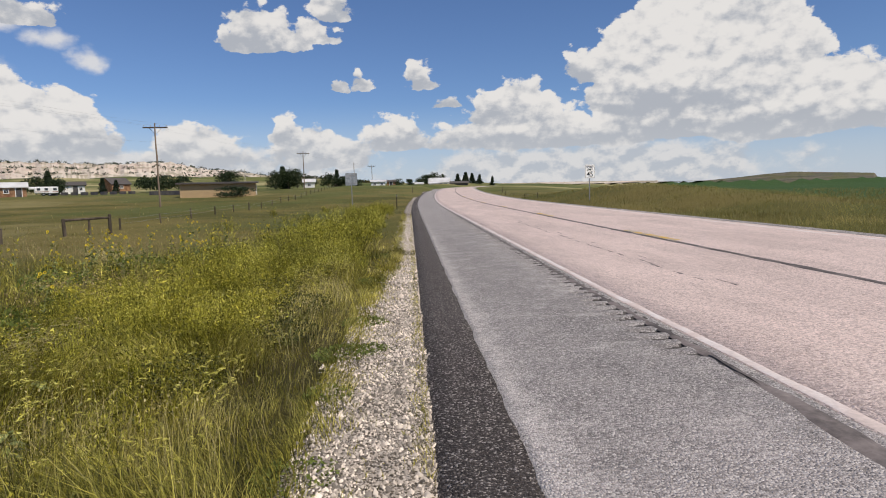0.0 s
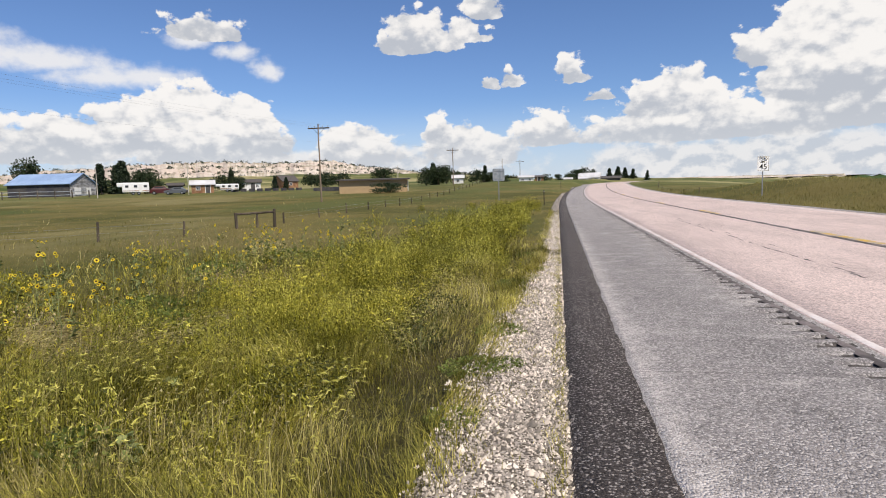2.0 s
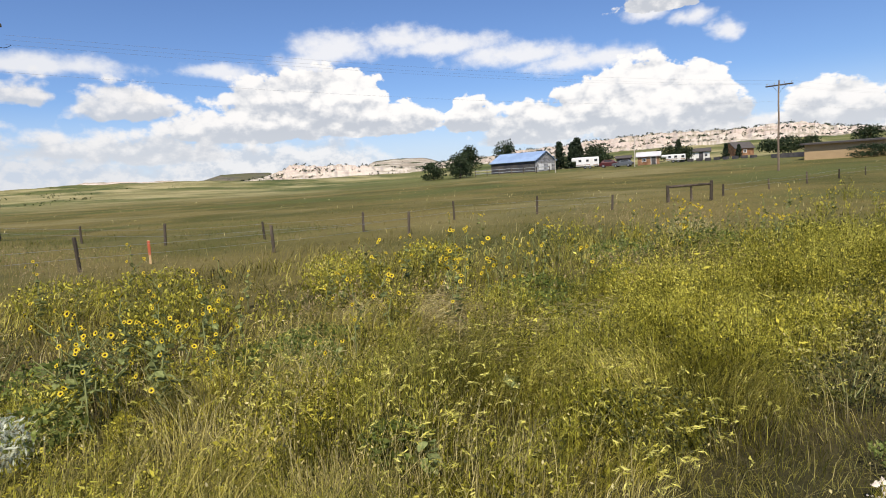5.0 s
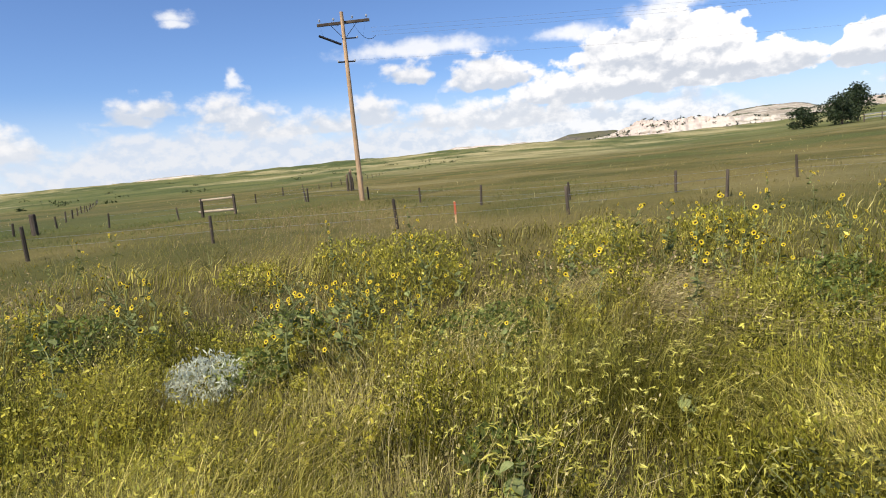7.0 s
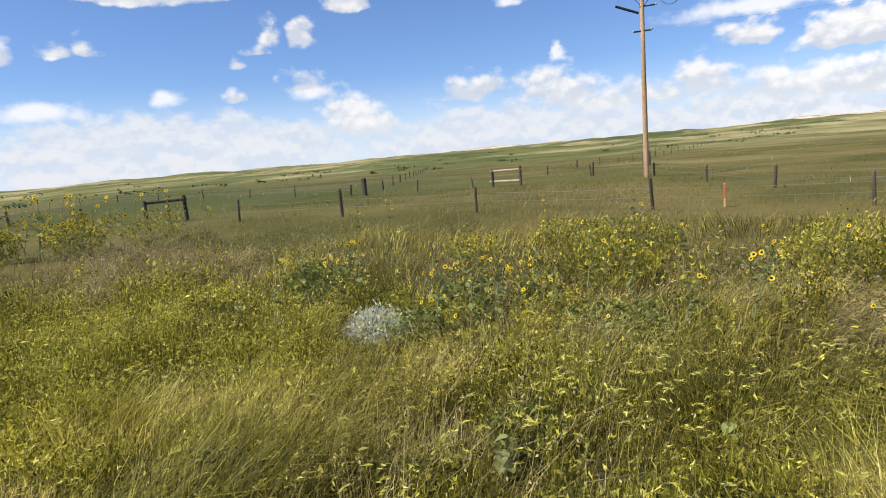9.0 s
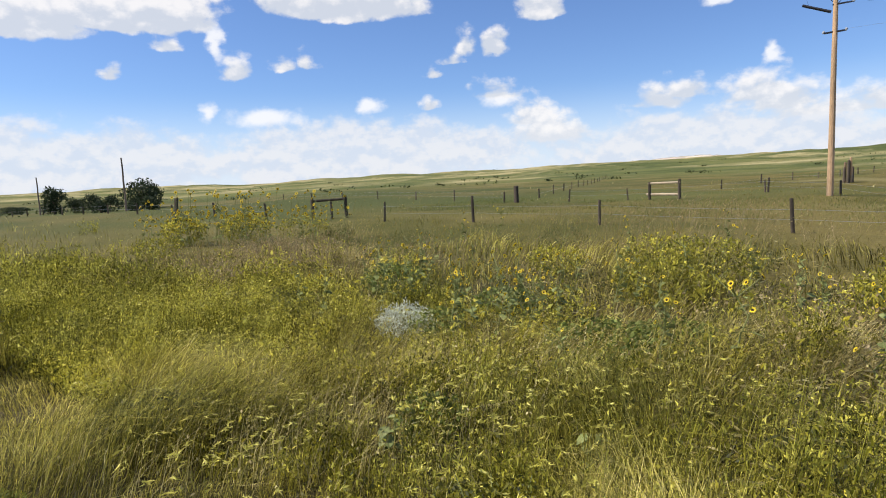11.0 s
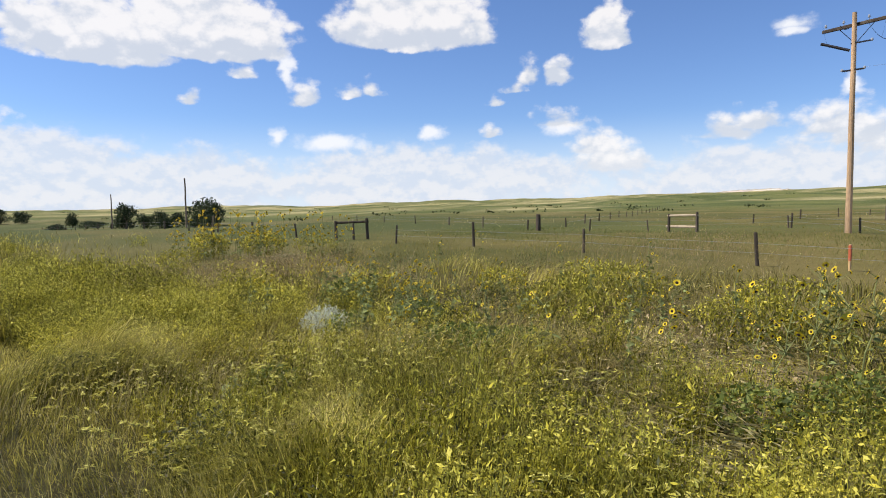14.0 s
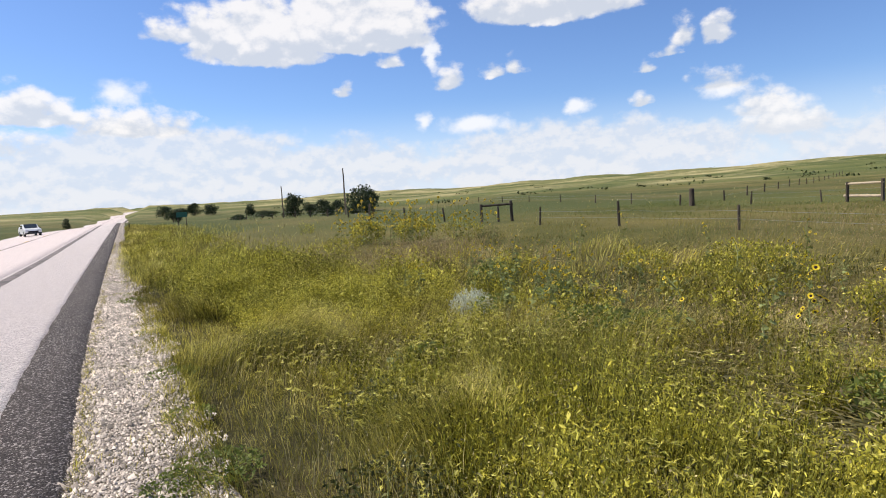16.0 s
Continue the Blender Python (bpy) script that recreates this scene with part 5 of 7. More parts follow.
def tree(x, y, h, w, kind, label, z=None, leaves=900, category="tree"):
    w *= 1.35 if kind != "conifer" else 1.15
    r = np.random.default_rng(int(abs(x * 13 + y * 7 + h * 31)))
    g = float(ground_z(x, y)) if z is None else z
    ob = thing("tree" if category == "tree" else "shrub", x, y, g, 0, label, category)
    th = h * {"round": .12, "conifer": .06, "shrub": .04}[kind]
    bm = B()
    rod(bm, (0, 0, -.2), (.04 * h * .3, 0, th), .035 * h, .026 * h, 7)
    rod(bm, (.012 * h, 0, th), (0, .02 * h, h * .8), .026 * h, .006 * h, 6)
    blobs = []
    if kind == "conifer":
        for i in range(11):
            s = i / 10
            for _ in range(3):
                q = r.uniform(0, 6.28)
                rr = w / 2 * (1 - s) ** .8 * .75
                blobs.append((rr * math.cos(q) * .6, rr * math.sin(q) * .6, th + (h - th) * s * .96, max(.12 * w, w / 2 * (1 - s) * .55), .12 * h))
    else:
        for i in range(28 if kind == "round" else 18):
            q, s = r.uniform(0, 6.28), r.uniform(0, 1)
            rad = w / 2 * math.sqrt(r.uniform(.05, .66)) * math.sqrt(max(.12, 1 - (1.45 * s - .5) ** 2))
            blobs.append((rad * math.cos(q), rad * math.sin(q), th + (h - th) * (.08 + .76 * s), w * r.uniform(.19, .28), h * r.uniform(.15, .22)))
    for bx, by, bz, _, _ in blobs[::2]:
        rod(bm, (0, 0, th * .8 + (bz - th) * .35), (bx * .85, by * .85, bz), .012 * h, .004 * h, 5)
    part("trunk", bm, M["bark"], ob)
    pts = []
    per = max(6, leaves // len(blobs))
    for bx, by, bz, br, bh in blobs:
        d = r.normal(size=(per, 3))
        d /= np.linalg.norm(d, axis=1, keepdims=True)
        d *= r.uniform(.45, 1.08, (per, 1))
        pts.append(np.array([bx, by, bz]) + d * np.array([br, br, bh]))
    v, f = leaf_cards(np.vstack(pts), (.05 if kind == "conifer" else .040) * math.sqrt(h * w), r)
    v[:, 2] = np.maximum(v[:, 2], .02)
    c = new("crown", mesh_from("crown", v, f, M["leaf_conifer" if kind == "conifer" else "leaf_dark"]))
    c.parent = ob
    return ob


def seen_from(ex, ey, d, az):
    return ex - d * math.sin(radians(az)), ey + d * math.cos(radians(az))


DARK, CONE, SHR = "leafy dark green cottonwood tree beside farm buildings", "dark green juniper tree in the village", "dark rounded shrub in the grass"
VILLAGE_TREES = [
    (-94.4, 81.5, 5.2, 3.8, "round", DARK), (-91.6, 79.3, 4.4, 3.6, "round", DARK), (-98.6, 88.0, 6.6, 3.8, "round", DARK), (-101.5, 101.5, 8.0, 3.8, "round", DARK), (-98.8, 78, 3.8, 4.6, "shrub", SHR),
    (-87.5, 104.5, 5.6, 4.6, "conifer", CONE), (-84.6, 107, 6.2, 5.0, "conifer", CONE), (-81.6, 109.4, 5.2, 5.0, "round", DARK), (-86.2, 107.5, 5.4, 4.6, "conifer", CONE), (-79.6, 107.4, 4.4, 4.6, "round", DARK),
    (-75.5, 128, 3.9, 3.6, "round", DARK), (-72.6, 127.4, 4.6, 3.4, "conifer", CONE), (-70.4, 125.5, 3.4, 3.4, "shrub", SHR), (-62.2, 128, 3.0, 2.2, "conifer", CONE), (-58.5, 126, 2.6, 2.0, "conifer", CONE),
]
BEND_TREES = [
    (-53.6, 134.5, 4.2, 6.4, "round", DARK), (-49.5, 136.5, 3.6, 5.0, "shrub", SHR), (-37.2, 131, 4.6, 4.2, "round", DARK), (-30.9, 147, 4.6, 3.6, "round", DARK), (-29.4, 148.5, 5.2, 3.4, "conifer", CONE), (-28.0, 147.5, 5.4, 3.4, "round", DARK),
    (-25.9, 148.0, 4.6, 3.6, "round", DARK), (-23.6, 152, 3.6, 3.4, "round", DARK), (-18.6, 150, 3.4, 3.2, "round", DARK), (-16.6, 151, 4.0, 2.8, "conifer", CONE), (-14.6, 149, 2.8, 3.6, "shrub", SHR),
    (-25.7, 92.4, 1.75, 4.4, "shrub", "dark sprawling shrub against the tan shed"), (-31.5, 120, 1.4, 2.6, "shrub", SHR), (-12.5, 165, 1.8, 2.6, "shrub", SHR),
    (5.2, 192, 2.4, 3.0, "round", DARK), (7.8, 205, 4.0, 4.0, "round", DARK), (11, 216, 5.4, 3.4, "round", DARK), (14, 218, 4.6, 3.0, "round", DARK), (18.6, 205, 3.2, 3.2, "conifer", CONE),
    (21.4, 206, 3.6, 3.6, "conifer", CONE), (23.8, 207, 3.3, 3.2, "conifer", CONE), (26.4, 207, 3.0, 2.8, "conifer", CONE), (30.5, 204, 3.3, 2.4, "conifer", CONE),
    (-1.5, 182, 2.2, 2.8, "shrub", SHR), (1.8, 184, 2.0, 2.4, "shrub", SHR),
]
for x, y, h, w, kind, lab in VILLAGE_TREES + BEND_TREES:
    tree(x, y, h, w, kind, lab, leaves=2000)
for d, az, h, w, kind, lab in (
        (120, 160.2, 5.2, 6.6, "round", "broad dark cottonwood tree in the lower meadow"), (112, 162.7, 2.7, 3.0, "shrub", SHR), (114, 164.0, 2.9, 3.4, "round", DARK), (116, 165.2, 2.6, 3.0, "shrub", SHR),
        (105, 166.6, 4.4, 3.4, "round", DARK), (100, 161.0, 2.2, 2.0, "round", DARK), (96, 159.9, 2.4, 2.6, "shrub", SHR), (150, 170.4, 3.2, 2.6, "round", DARK), (140, 169.0, 1.6, 4.2, "shrub", SHR), (135, 171.5, 1.5, 3.0, "shrub", SHR),
        (200, 173.8, 3.4, 4.5, "round", DARK), (205, 175.1, 4.0, 4.2, "round", DARK), (208, 176.2, 3.2, 4.0, "shrub", SHR), (195, 177.6, 3.4, 4.2, "round", DARK), (85, 163.6, 1.9, 1.7, "shrub", SHR),
        (80, 177.0, 1.6, 1.8, "shrub", SHR), (95, 184.9, 1.6, .9, "shrub", SHR)):
    x, y = seen_from(-.4, 8.5, d, az - 2.6)
    tree(x, y, h * 1.02, w * .82, kind, lab, leaves=2200)

# junipers dotted over the badlands
pts = []
for (X, Y, Z), count in ((g1, 800), (g2, 110)):
    i = rng.integers(0, X.shape[0], count)
    j = rng.integers(2, 30, count)
    for a, b in zip(i, j):
        pts.append(np.array([X[a, b], Y[a, b], Z[a, b] + .9]) + rng.normal(size=(14, 3)) * np.array([1.2, 1.2, .8]))
v, f = leaf_cards(np.vstack(pts), 1.0, rng)
tagged(new("juniper_scrub", mesh_from("juniper_scrub", v, f, M["leaf_conifer"])), "dark juniper scrub dotted over the pale badlands", "scrub", kind="stuff")


M["slope"] = plants("slope_scrub_leaves", [(0.035, 0.05, 0.018), (0.06, 0.075, 0.024), (0.09, 0.10, 0.035)], 6.0, .3)
# scrub and dark tufts scattered over the far slopes
n = 150
a, d = np.radians(rng.uniform(58, 168, n)), 110 * (5.2 ** rng.uniform(0, 1, n))
cx, cy = -d * np.sin(a), d * np.cos(a)
keep = fbm(cx * .012 + 5, cy * .02 + 9, 91, 3) > .47
cx, cy, d = cx[keep], cy[keep], d[keep]
wd = rng.gamma(2.0, .45, len(cx)) + .3
pts = np.stack([cx, cy, ground_z(cx, cy) + .25], -1)[:, None] + rng.normal(size=(len(cx), 16, 3)) * np.stack([wd, wd, .12 + .06 * wd], -1)[:, None]
v, f = leaf_cards(pts.reshape(-1, 3), .30, rng)
tagged(new("slope_scrub", mesh_from("slope_scrub", v, f, M["slope"])), "low dark scrub scattered over the far prairie slopes", "scrub", kind="stuff")


# ---- meadow ----
def surface(x, y):
    """The ground, or the gravel laid over it along the verge."""
    u = x - road_bend(y)
    return np.where(u > EDGE_GRAVEL - .02, np.maximum(ground_z(x, y), road_rise(y) + cross(u, y) - .03), ground_z(x, y))


def blades(x, y, h, w, lean, r, tip=1.0):
    """Bent grass blades of three triangles each."""
    n = len(x)
    z = surface(x, y) - .02
    q = r.uniform(0, 2 * np.pi, n)
    side = np.stack([np.cos(q), np.sin(q), np.zeros(n)], -1) * (w / 2)[:, None]
    p = 9 * fbm(x * .45 + 13, y * .45 + 57, 5, 2) + 5 * fbm(x * 1.7 + 3, y * 1.7 + 7, 15, 2) + r.normal(0, .75, n)
    bend = np.stack([np.cos(p), np.sin(p), np.zeros(n)], -1) * (lean * h)[:, None] + np.stack([-.06 * h, .10 * h, 0 * h], -1)
    up = np.zeros((n, 3))
    up[:, 2] = h
    b = np.stack([x, y, z], -1)
    m = b + up * .55 + bend * .32
    t = b + up * (1 - .42 * lean[:, None] ** 2) + bend * 1.15
    v = np.stack([b - side, b + side, m - side * .8, m + side * .8, t], 1).reshape(-1, 3)
    k = np.arange(n) * 5
    f = np.concatenate([np.stack([k, k + 1, k + 3], -1), np.stack([k, k + 3, k + 2], -1), np.stack([k + 2, k + 3, k + 4], -1)])
    return v, f


def scatter(n, r0, r1, r, side="left", power=1.0):
    """Points round the walk, thinning with distance."""
    d = r0 * (r1 / r0) ** (r.uniform(0, 1, n) ** power)
    a = r.uniform(-14, 194, n) if side == "left" else r.uniform(-60, 0, n)
    x, y = -d * np.sin(np.radians(a)) - .3, d * np.cos(np.radians(a)) + r.uniform(0, 8.4, n)
    u = x - road_bend(y)
    ok = (u < verge(y) - .03 + .22 * wave(y * 2.3, y * .7, 1.0, 3) - r.exponential(.10, n)) if side == "left" else (u > EDGE_E + .3)
    return x[ok], y[ok], np.hypot(x[ok] + .3, y[ok] - 4), r


OLIVE = [(0.078, 0.084, 0.016), (0.25, 0.232, 0.044), (0.51, 0.45, 0.105), (0.68, 0.59, 0.21)]
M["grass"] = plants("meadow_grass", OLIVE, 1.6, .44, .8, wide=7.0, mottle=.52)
M["pasture"] = plants("pasture_grass", [(0.19, 0.178, 0.045), (0.28, 0.245, 0.068), (0.38, 0.32, 0.11)], 5.0, .45, .12, wide=16.0)
M["dry"] = plants("dry_grass", [(0.30, 0.25, 0.09), (0.48, 0.41, 0.17), (0.74, 0.65, 0.36)], 2.0, .3, .6)
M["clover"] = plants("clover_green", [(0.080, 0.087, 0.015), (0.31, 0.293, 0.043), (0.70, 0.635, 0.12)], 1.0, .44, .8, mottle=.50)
M["yellow"] = plants("yellow_blossom", [(0.46, 0.40, 0.045), (0.66, 0.58, 0.07), (0.84, 0.78, 0.18)], .5, .35, .2)
M["silver"] = plants("silver_sage", [(0.50, 0.53, 0.40), (0.70, 0.72, 0.58)], 1.0, .4, .3)
M["fresh"] = plants("fresh_green_leaves", [(0.075, 0.105, 0.022), (0.155, 0.195, 0.042), (0.30, 0.33, 0.09)], 1.0, .35, .4)
M["strip"] = plants("green_strip_grass", [(0.105, 0.135, 0.032), (0.16, 0.185, 0.046), (0.22, 0.235, 0.068)], 2.0, .4, .25)


def tallness(x, y):
    return np.clip(.62 + .5 * (fbm(x * .55 + 40, y * .55 + 80, 2, 3) - .5) * 2, .25, 1.15)


x, y, d, _ = scatter(250000, 1.5, 110, rng)
t_ = tallness(x, y)
near_edge = ease(-(x - road_bend(y)), .35, 1.2)
clump = ease(fbm(x * .9 + 31, y * .9 + 17, 21, 3), .44, .62)
bare = fbm(x * .5 + 3, y * .5 + 60, 33, 3) + rng.uniform(-.10, .10, len(x)) < .36
keep = (d < 13) | (rng.uniform(0, 1, len(x)) < .5 - .36 * ease(-y, 7, 16))
x, y, d, t_, near_edge, clump, bare = (a[keep] for a in (x, y, d, t_, near_edge, clump, bare))
out_ = d + rng.normal(0, 1.3, len(d)) > 12
h = (.10 + (.10 * t_ + .40 * clump) * near_edge) * rng.uniform(.5, 1.2, len(x)) * np.where(bare, .45, 1) * (1 - .62 * ease(d, 8, 20)) * np.where(np.hypot(x + 4.55, y - 1.75) < .75, .4, 1) * (1 - .75 * np.exp(-((x + 5.9) / .9) ** 2 - ((y - 6.1) / .7) ** 2)) * (1 - .7 * np.exp(-((x + 14.6) / 2.2) ** 2 - ((y - 5.1) / 1.0) ** 2))
lean_, wid_ = rng.uniform(.25, 1.1, len(x)), .0018 + .0009 * d * rng.uniform(.6, 1.4, len(x))
v, f = blades(x[out_], y[out_], h[out_] * (.95 - .4 * ease(d[out_], 18, 45)), wid_[out_] * .62, lean_[out_] * 1.3, rng)
tagged(new("pasture_grass", mesh_from("pasture_grass", v, f, M["pasture"])), "low olive brown pasture grass beyond the fence", "grass", kind="stuff")
x, y, h, lean_, wid_ = x[~out_], y[~out_], h[~out_], lean_[~out_], wid_[~out_]
v, f = blades(x, y, h, wid_, lean_, rng)
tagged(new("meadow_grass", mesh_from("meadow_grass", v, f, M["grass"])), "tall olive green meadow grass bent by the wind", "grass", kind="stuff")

x, y, d, _ = scatter(60000, 1.8, 90, rng)
keep = (fbm(x * .35 + 9, y * .35 + 3, 7, 3) + rng.uniform(-.2, .2, len(x)) > .57) & (rng.uniform(0, 1, len(x)) > .9 * ease(d, 5, 11))
x, y, d = x[keep], y[keep], d[keep]
h = rng.uniform(.22, .58, len(x)) * (.5 + .6 * tallness(x, y)) * (1 - .45 * ease(d, 8, 22)) * ease(-(x - road_bend(y)), .55, 1.3)
v, f = blades(x, y, h, .0024 + .0005 * d, rng.uniform(.15, .8, len(x)), rng)
# seed heads at the tips
tips = v.reshape(-1, 5, 3)[:, 4]
pick = rng.uniform(0, 1, len(tips)) < .55
hv, hf = leaf_cards(tips[pick] - np.array([0, 0, .015]), .009 + .0006 * d[pick], rng, -1.5)
v2, f2 = np.vstack([v, hv]), np.vstack([f, hf + len(v)])
tagged(new("dry_grass", mesh_from("dry_grass", v2, f2, M["dry"])), "straw coloured dry grass stalks with seed heads", "grass", kind="stuff")

x, y, d, _ = scatter(46000, 11, 80, rng, "right")
h = rng.uniform(.12, .34, len(x)) * (.5 + .7 * tallness(x * .4, y * .4))
v, f = blades(x, y, h, .004 + .00042 * d, rng.uniform(.3, 1.1, len(x)), rng)
M["bank"] = plants("bank_grass", [(0.16, 0.15, 0.042), (0.25, 0.22, 0.066), (0.36, 0.30, 0.11)], 4.0, .45, .12, wide=9.0)
tagged(new("bank_grass", mesh_from("bank_grass", v, f, M["bank"])), "olive grass over the bank across the highway", "grass", kind="stuff")


# taller verge grass along the road behind the walk
n = 26000
gy2 = -5 - 50 * rng.uniform(0, 1, n) ** 1.3
gu2 = verge(gy2) - .02 - rng.gamma(1.5, 1.1, n)
gx2 = gu2 + road_bend(gy2)
hh2 = rng.uniform(.18, .5, n) * (.6 + .5 * tallness(gx2, gy2)) * ease(-gu2, .2, .9)
v, f = blades(gx2, gy2, hh2, .006 - .0004 * gy2, rng.uniform(.2, .7, n), rng)
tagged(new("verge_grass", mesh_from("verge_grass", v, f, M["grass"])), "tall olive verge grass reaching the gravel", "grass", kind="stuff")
# a fresher green strip between the fences
n = 17000
sy_ = rng.uniform(-16, 13, n)
sx_ = -17 - 11 * rng.uniform(0, 1, n) - .25 * np.abs(sy_ - 2) * rng.uniform(0, 1, n)
keep = fbm(sx_ * .3 + 11, sy_ * .3 + 4, 41, 3) + rng.uniform(-.15, .15, n) > .43
sx_, sy_ = sx_[keep], sy_[keep]
v, f = blades(sx_, sy_, rng.uniform(.08, .20, len(sx_)), np.full(len(sx_), .008), rng.uniform(.2, .7, len(sx_)), rng)
tagged(new("green_grass", mesh_from("green_grass", v, f, M["strip"])), "fresh green grass strip between the wire fences", "grass", kind="stuff")
# rosy seed-headed grass in patches
sx_, sy_ = [], []
for cx, cy, sd, n in ((-8.2, -6.2, 1.0, 900), (-7.0, -3.4, .9, 500), (-8.6, -2.0, 1.0, 200), (-12.6, 1.5, 1.6, 120), (-6.0, 5.2, .7, 250), (-9.5, 17, 2.0, 600), (-4.6, 9.4, .8, 400), (-7.6, -5.0, .8, 500), (-6.4, -4.0, .8, 500), (-5.3, -4.2, .8, 350), (-13.5, 1.6, 1.6, 300), (-17.5, .5, 1.6, 350)):
    sx_.append(rng.normal(cx, sd, n))
    sy_.append(rng.normal(cy, sd, n))
sx_, sy_ = np.concatenate(sx_), np.concatenate(sy_)
v, f = blades(sx_, sy_, rng.uniform(.28, .56, len(sx_)), np.full(len(sx_), .004), rng.uniform(.1, .5, len(sx_)), rng)
tips = v.reshape(-1, 5, 3)[:, 4]
hv, hf = leaf_cards(np.repeat(tips, 3, 0) + rng.normal(size=(len(tips) * 3, 3)) * np.array([.012, .012, .03]), .016, rng, -1.5)
M["rosy"] = plants("rosy_seed_heads", [(0.24, 0.18, 0.075), (0.36, 0.275, 0.13), (0.54, 0.43, 0.26)], 1.0, .3, .35)
tagged(new("seed_grass", mesh_from("seed_grass", np.vstack([v, hv]), np.vstack([f, hf + len(v)]), M["rosy"])), "rosy tan grass with full seed heads in patches", "grass", kind="stuff")


def slivers(centres, size, r):
    """Narrow leaflets of one triangle each, mostly upright."""
    n = len(centres)
    a = r.normal(size=(n, 3)) * np.array([1, 1, 2.2])
    a /= np.linalg.norm(a, axis=1, keepdims=True)
    b = np.cross(a, r.normal(size=(n, 3)))
    b /= np.linalg.norm(b, axis=1, keepdims=True)
    sz = (size * r.uniform(.6, 1.35, n))[:, None]
    return np.stack([centres - a * sz - b * sz * .26, centres - a * sz * .6 + b * sz * .3, centres + a * sz * 1.1], 1).reshape(-1, 3), np.arange(n * 3).reshape(-1, 3)


def clover_plants(px, py, ph, r, stems=13, leaflets=9, bloom=6, leaf=.0175):
    """Sweet clover: wiry stalks, narrow leaflets and slender spikes of yellow blossom."""
    n = len(px)
    pz = ground_z(px, py)
    c = np.stack([px, py, pz], -1)[:, None]
    q = r.uniform(0, 2 * np.pi, (n, stems))
    out = np.stack([np.cos(q), np.sin(q), np.zeros_like(q)], -1)
    hh = ph[:, None]
    tip = c + out * (r.uniform(.1, .45, (n, stems)) * hh)[..., None] + np.stack([-.10 * hh + 0 * q, .14 * hh + 0 * q, hh * r.uniform(.6, 1.08, (n, stems))], -1)
    base = c + out * .04 - np.array([0, 0, .02])
    side = np.stack([-np.sin(q), np.cos(q), np.zeros_like(q)], -1) * .0032
    sv = np.stack([base - side, base + side, tip], 2).reshape(-1, 3)
    sf = np.arange(n * stems * 3).reshape(-1, 3)
    s = r.uniform(.2, 1.0, (n, stems, leaflets, 1))
    lc = base[:, :, None] * (1 - s) + tip[:, :, None] * s + r.normal(size=(n, stems, leaflets, 3)) * .035
    lv, lf = slivers(lc.reshape(-1, 3), leaf, r)
    s = r.uniform(.74, 1.05, (n, stems, bloom, 1))
    fc = base[:, :, None] * (1 - s) + tip[:, :, None] * s + r.normal(size=(n, stems, bloom, 3)) * .009
    gold = np.clip(4.5 * (fbm(px * .8 + 70, py * .8 + 21, 61, 3) - .405 + .06 * ease(-py, -5, 0)), .04, .95)
    pick = (r.uniform(0, 1, (n, stems, 1)) < gold[:, None, None]) & np.ones((n, stems, bloom), bool)
    return np.vstack([sv, lv]), np.vstack([sf, lf + len(sv)]), fc[pick]


cn = 850
cu = np.concatenate([-.95 - rng.gamma(1.8, 1.1, 480), -1.3 - rng.gamma(1.6, .7, 160), rng.uniform(-5.8, -1.7, 130), rng.uniform(-4.6, -1.3, 80)])
cyy = np.concatenate([rng.uniform(-8, 15, 350), rng.uniform(-32, 48, 130), 5.5 + 38 * rng.uniform(0, 1, 160) ** 1.4, rng.uniform(-3, 9.5, 130), rng.uniform(-8, .5, 80)])
cr = rng.uniform(.22, .6, cn)
chh = np.concatenate([rng.uniform(.4, .8, 480), rng.uniform(.7, 1.05, 160), rng.uniform(.3, .6, 130), rng.uniform(.5, .75, 80)])
keep = (fbm(cu * .5 + 5, cyy * .35 + 8, 4, 3) + rng.uniform(-.12, .12, cn) > .40) & (np.hypot(cu + .3, cyy - np.clip(cyy, 0, 8.4)) > 1.15) | (np.arange(cn) >= 480) & (cu < -1.4)
cu, cyy, cr, chh = cu[keep], cyy[keep], cr[keep], chh[keep]
per = 8
q, rr = rng.uniform(0, 6.28, (len(cu), per)), np.sqrt(rng.uniform(0, 1, (len(cu), per)))
py = (cyy[:, None] + np.sin(q) * rr * cr[:, None] * 1.3).ravel()
px = (cu[:, None] + np.cos(q) * rr * cr[:, None]).ravel() + road_bend(py)
dist = np.hypot(px + .3, py - np.clip(py, 0, 8.4))
ph = (chh[:, None] * (1.1 - .5 * rr ** 2)).ravel() * rng.uniform(.75, 1.1, len(px)) * (.45 + .55 * ease(dist, 1.0, 2.6)) * (.55 + .45 * ease(-(px - road_bend(py)), .7, 1.5))
ph = ph * np.where(np.hypot(px + 4.4, py - 1.95) < .95, .38, 1)
far_ = dist > 5.5
near_cam = dist < 1.35
px, py, ph, dist, far_ = px[~near_cam], py[~near_cam], ph[~near_cam], dist[~near_cam], far_[~near_cam]
v, f, b1 = clover_plants(px[~far_], py[~far_], ph[~far_], rng)
v2, f2, b2 = clover_plants(px[far_], py[far_], ph[far_], rng, 7, 5, 3, .038)
v, f, blossoms = np.vstack([v, v2]), np.vstack([f, f2 + len(v)]), np.vstack([b1[rng.uniform(0, 1, len(b1)) < .8], b2])
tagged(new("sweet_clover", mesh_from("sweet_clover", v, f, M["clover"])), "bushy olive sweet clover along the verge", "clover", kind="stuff")
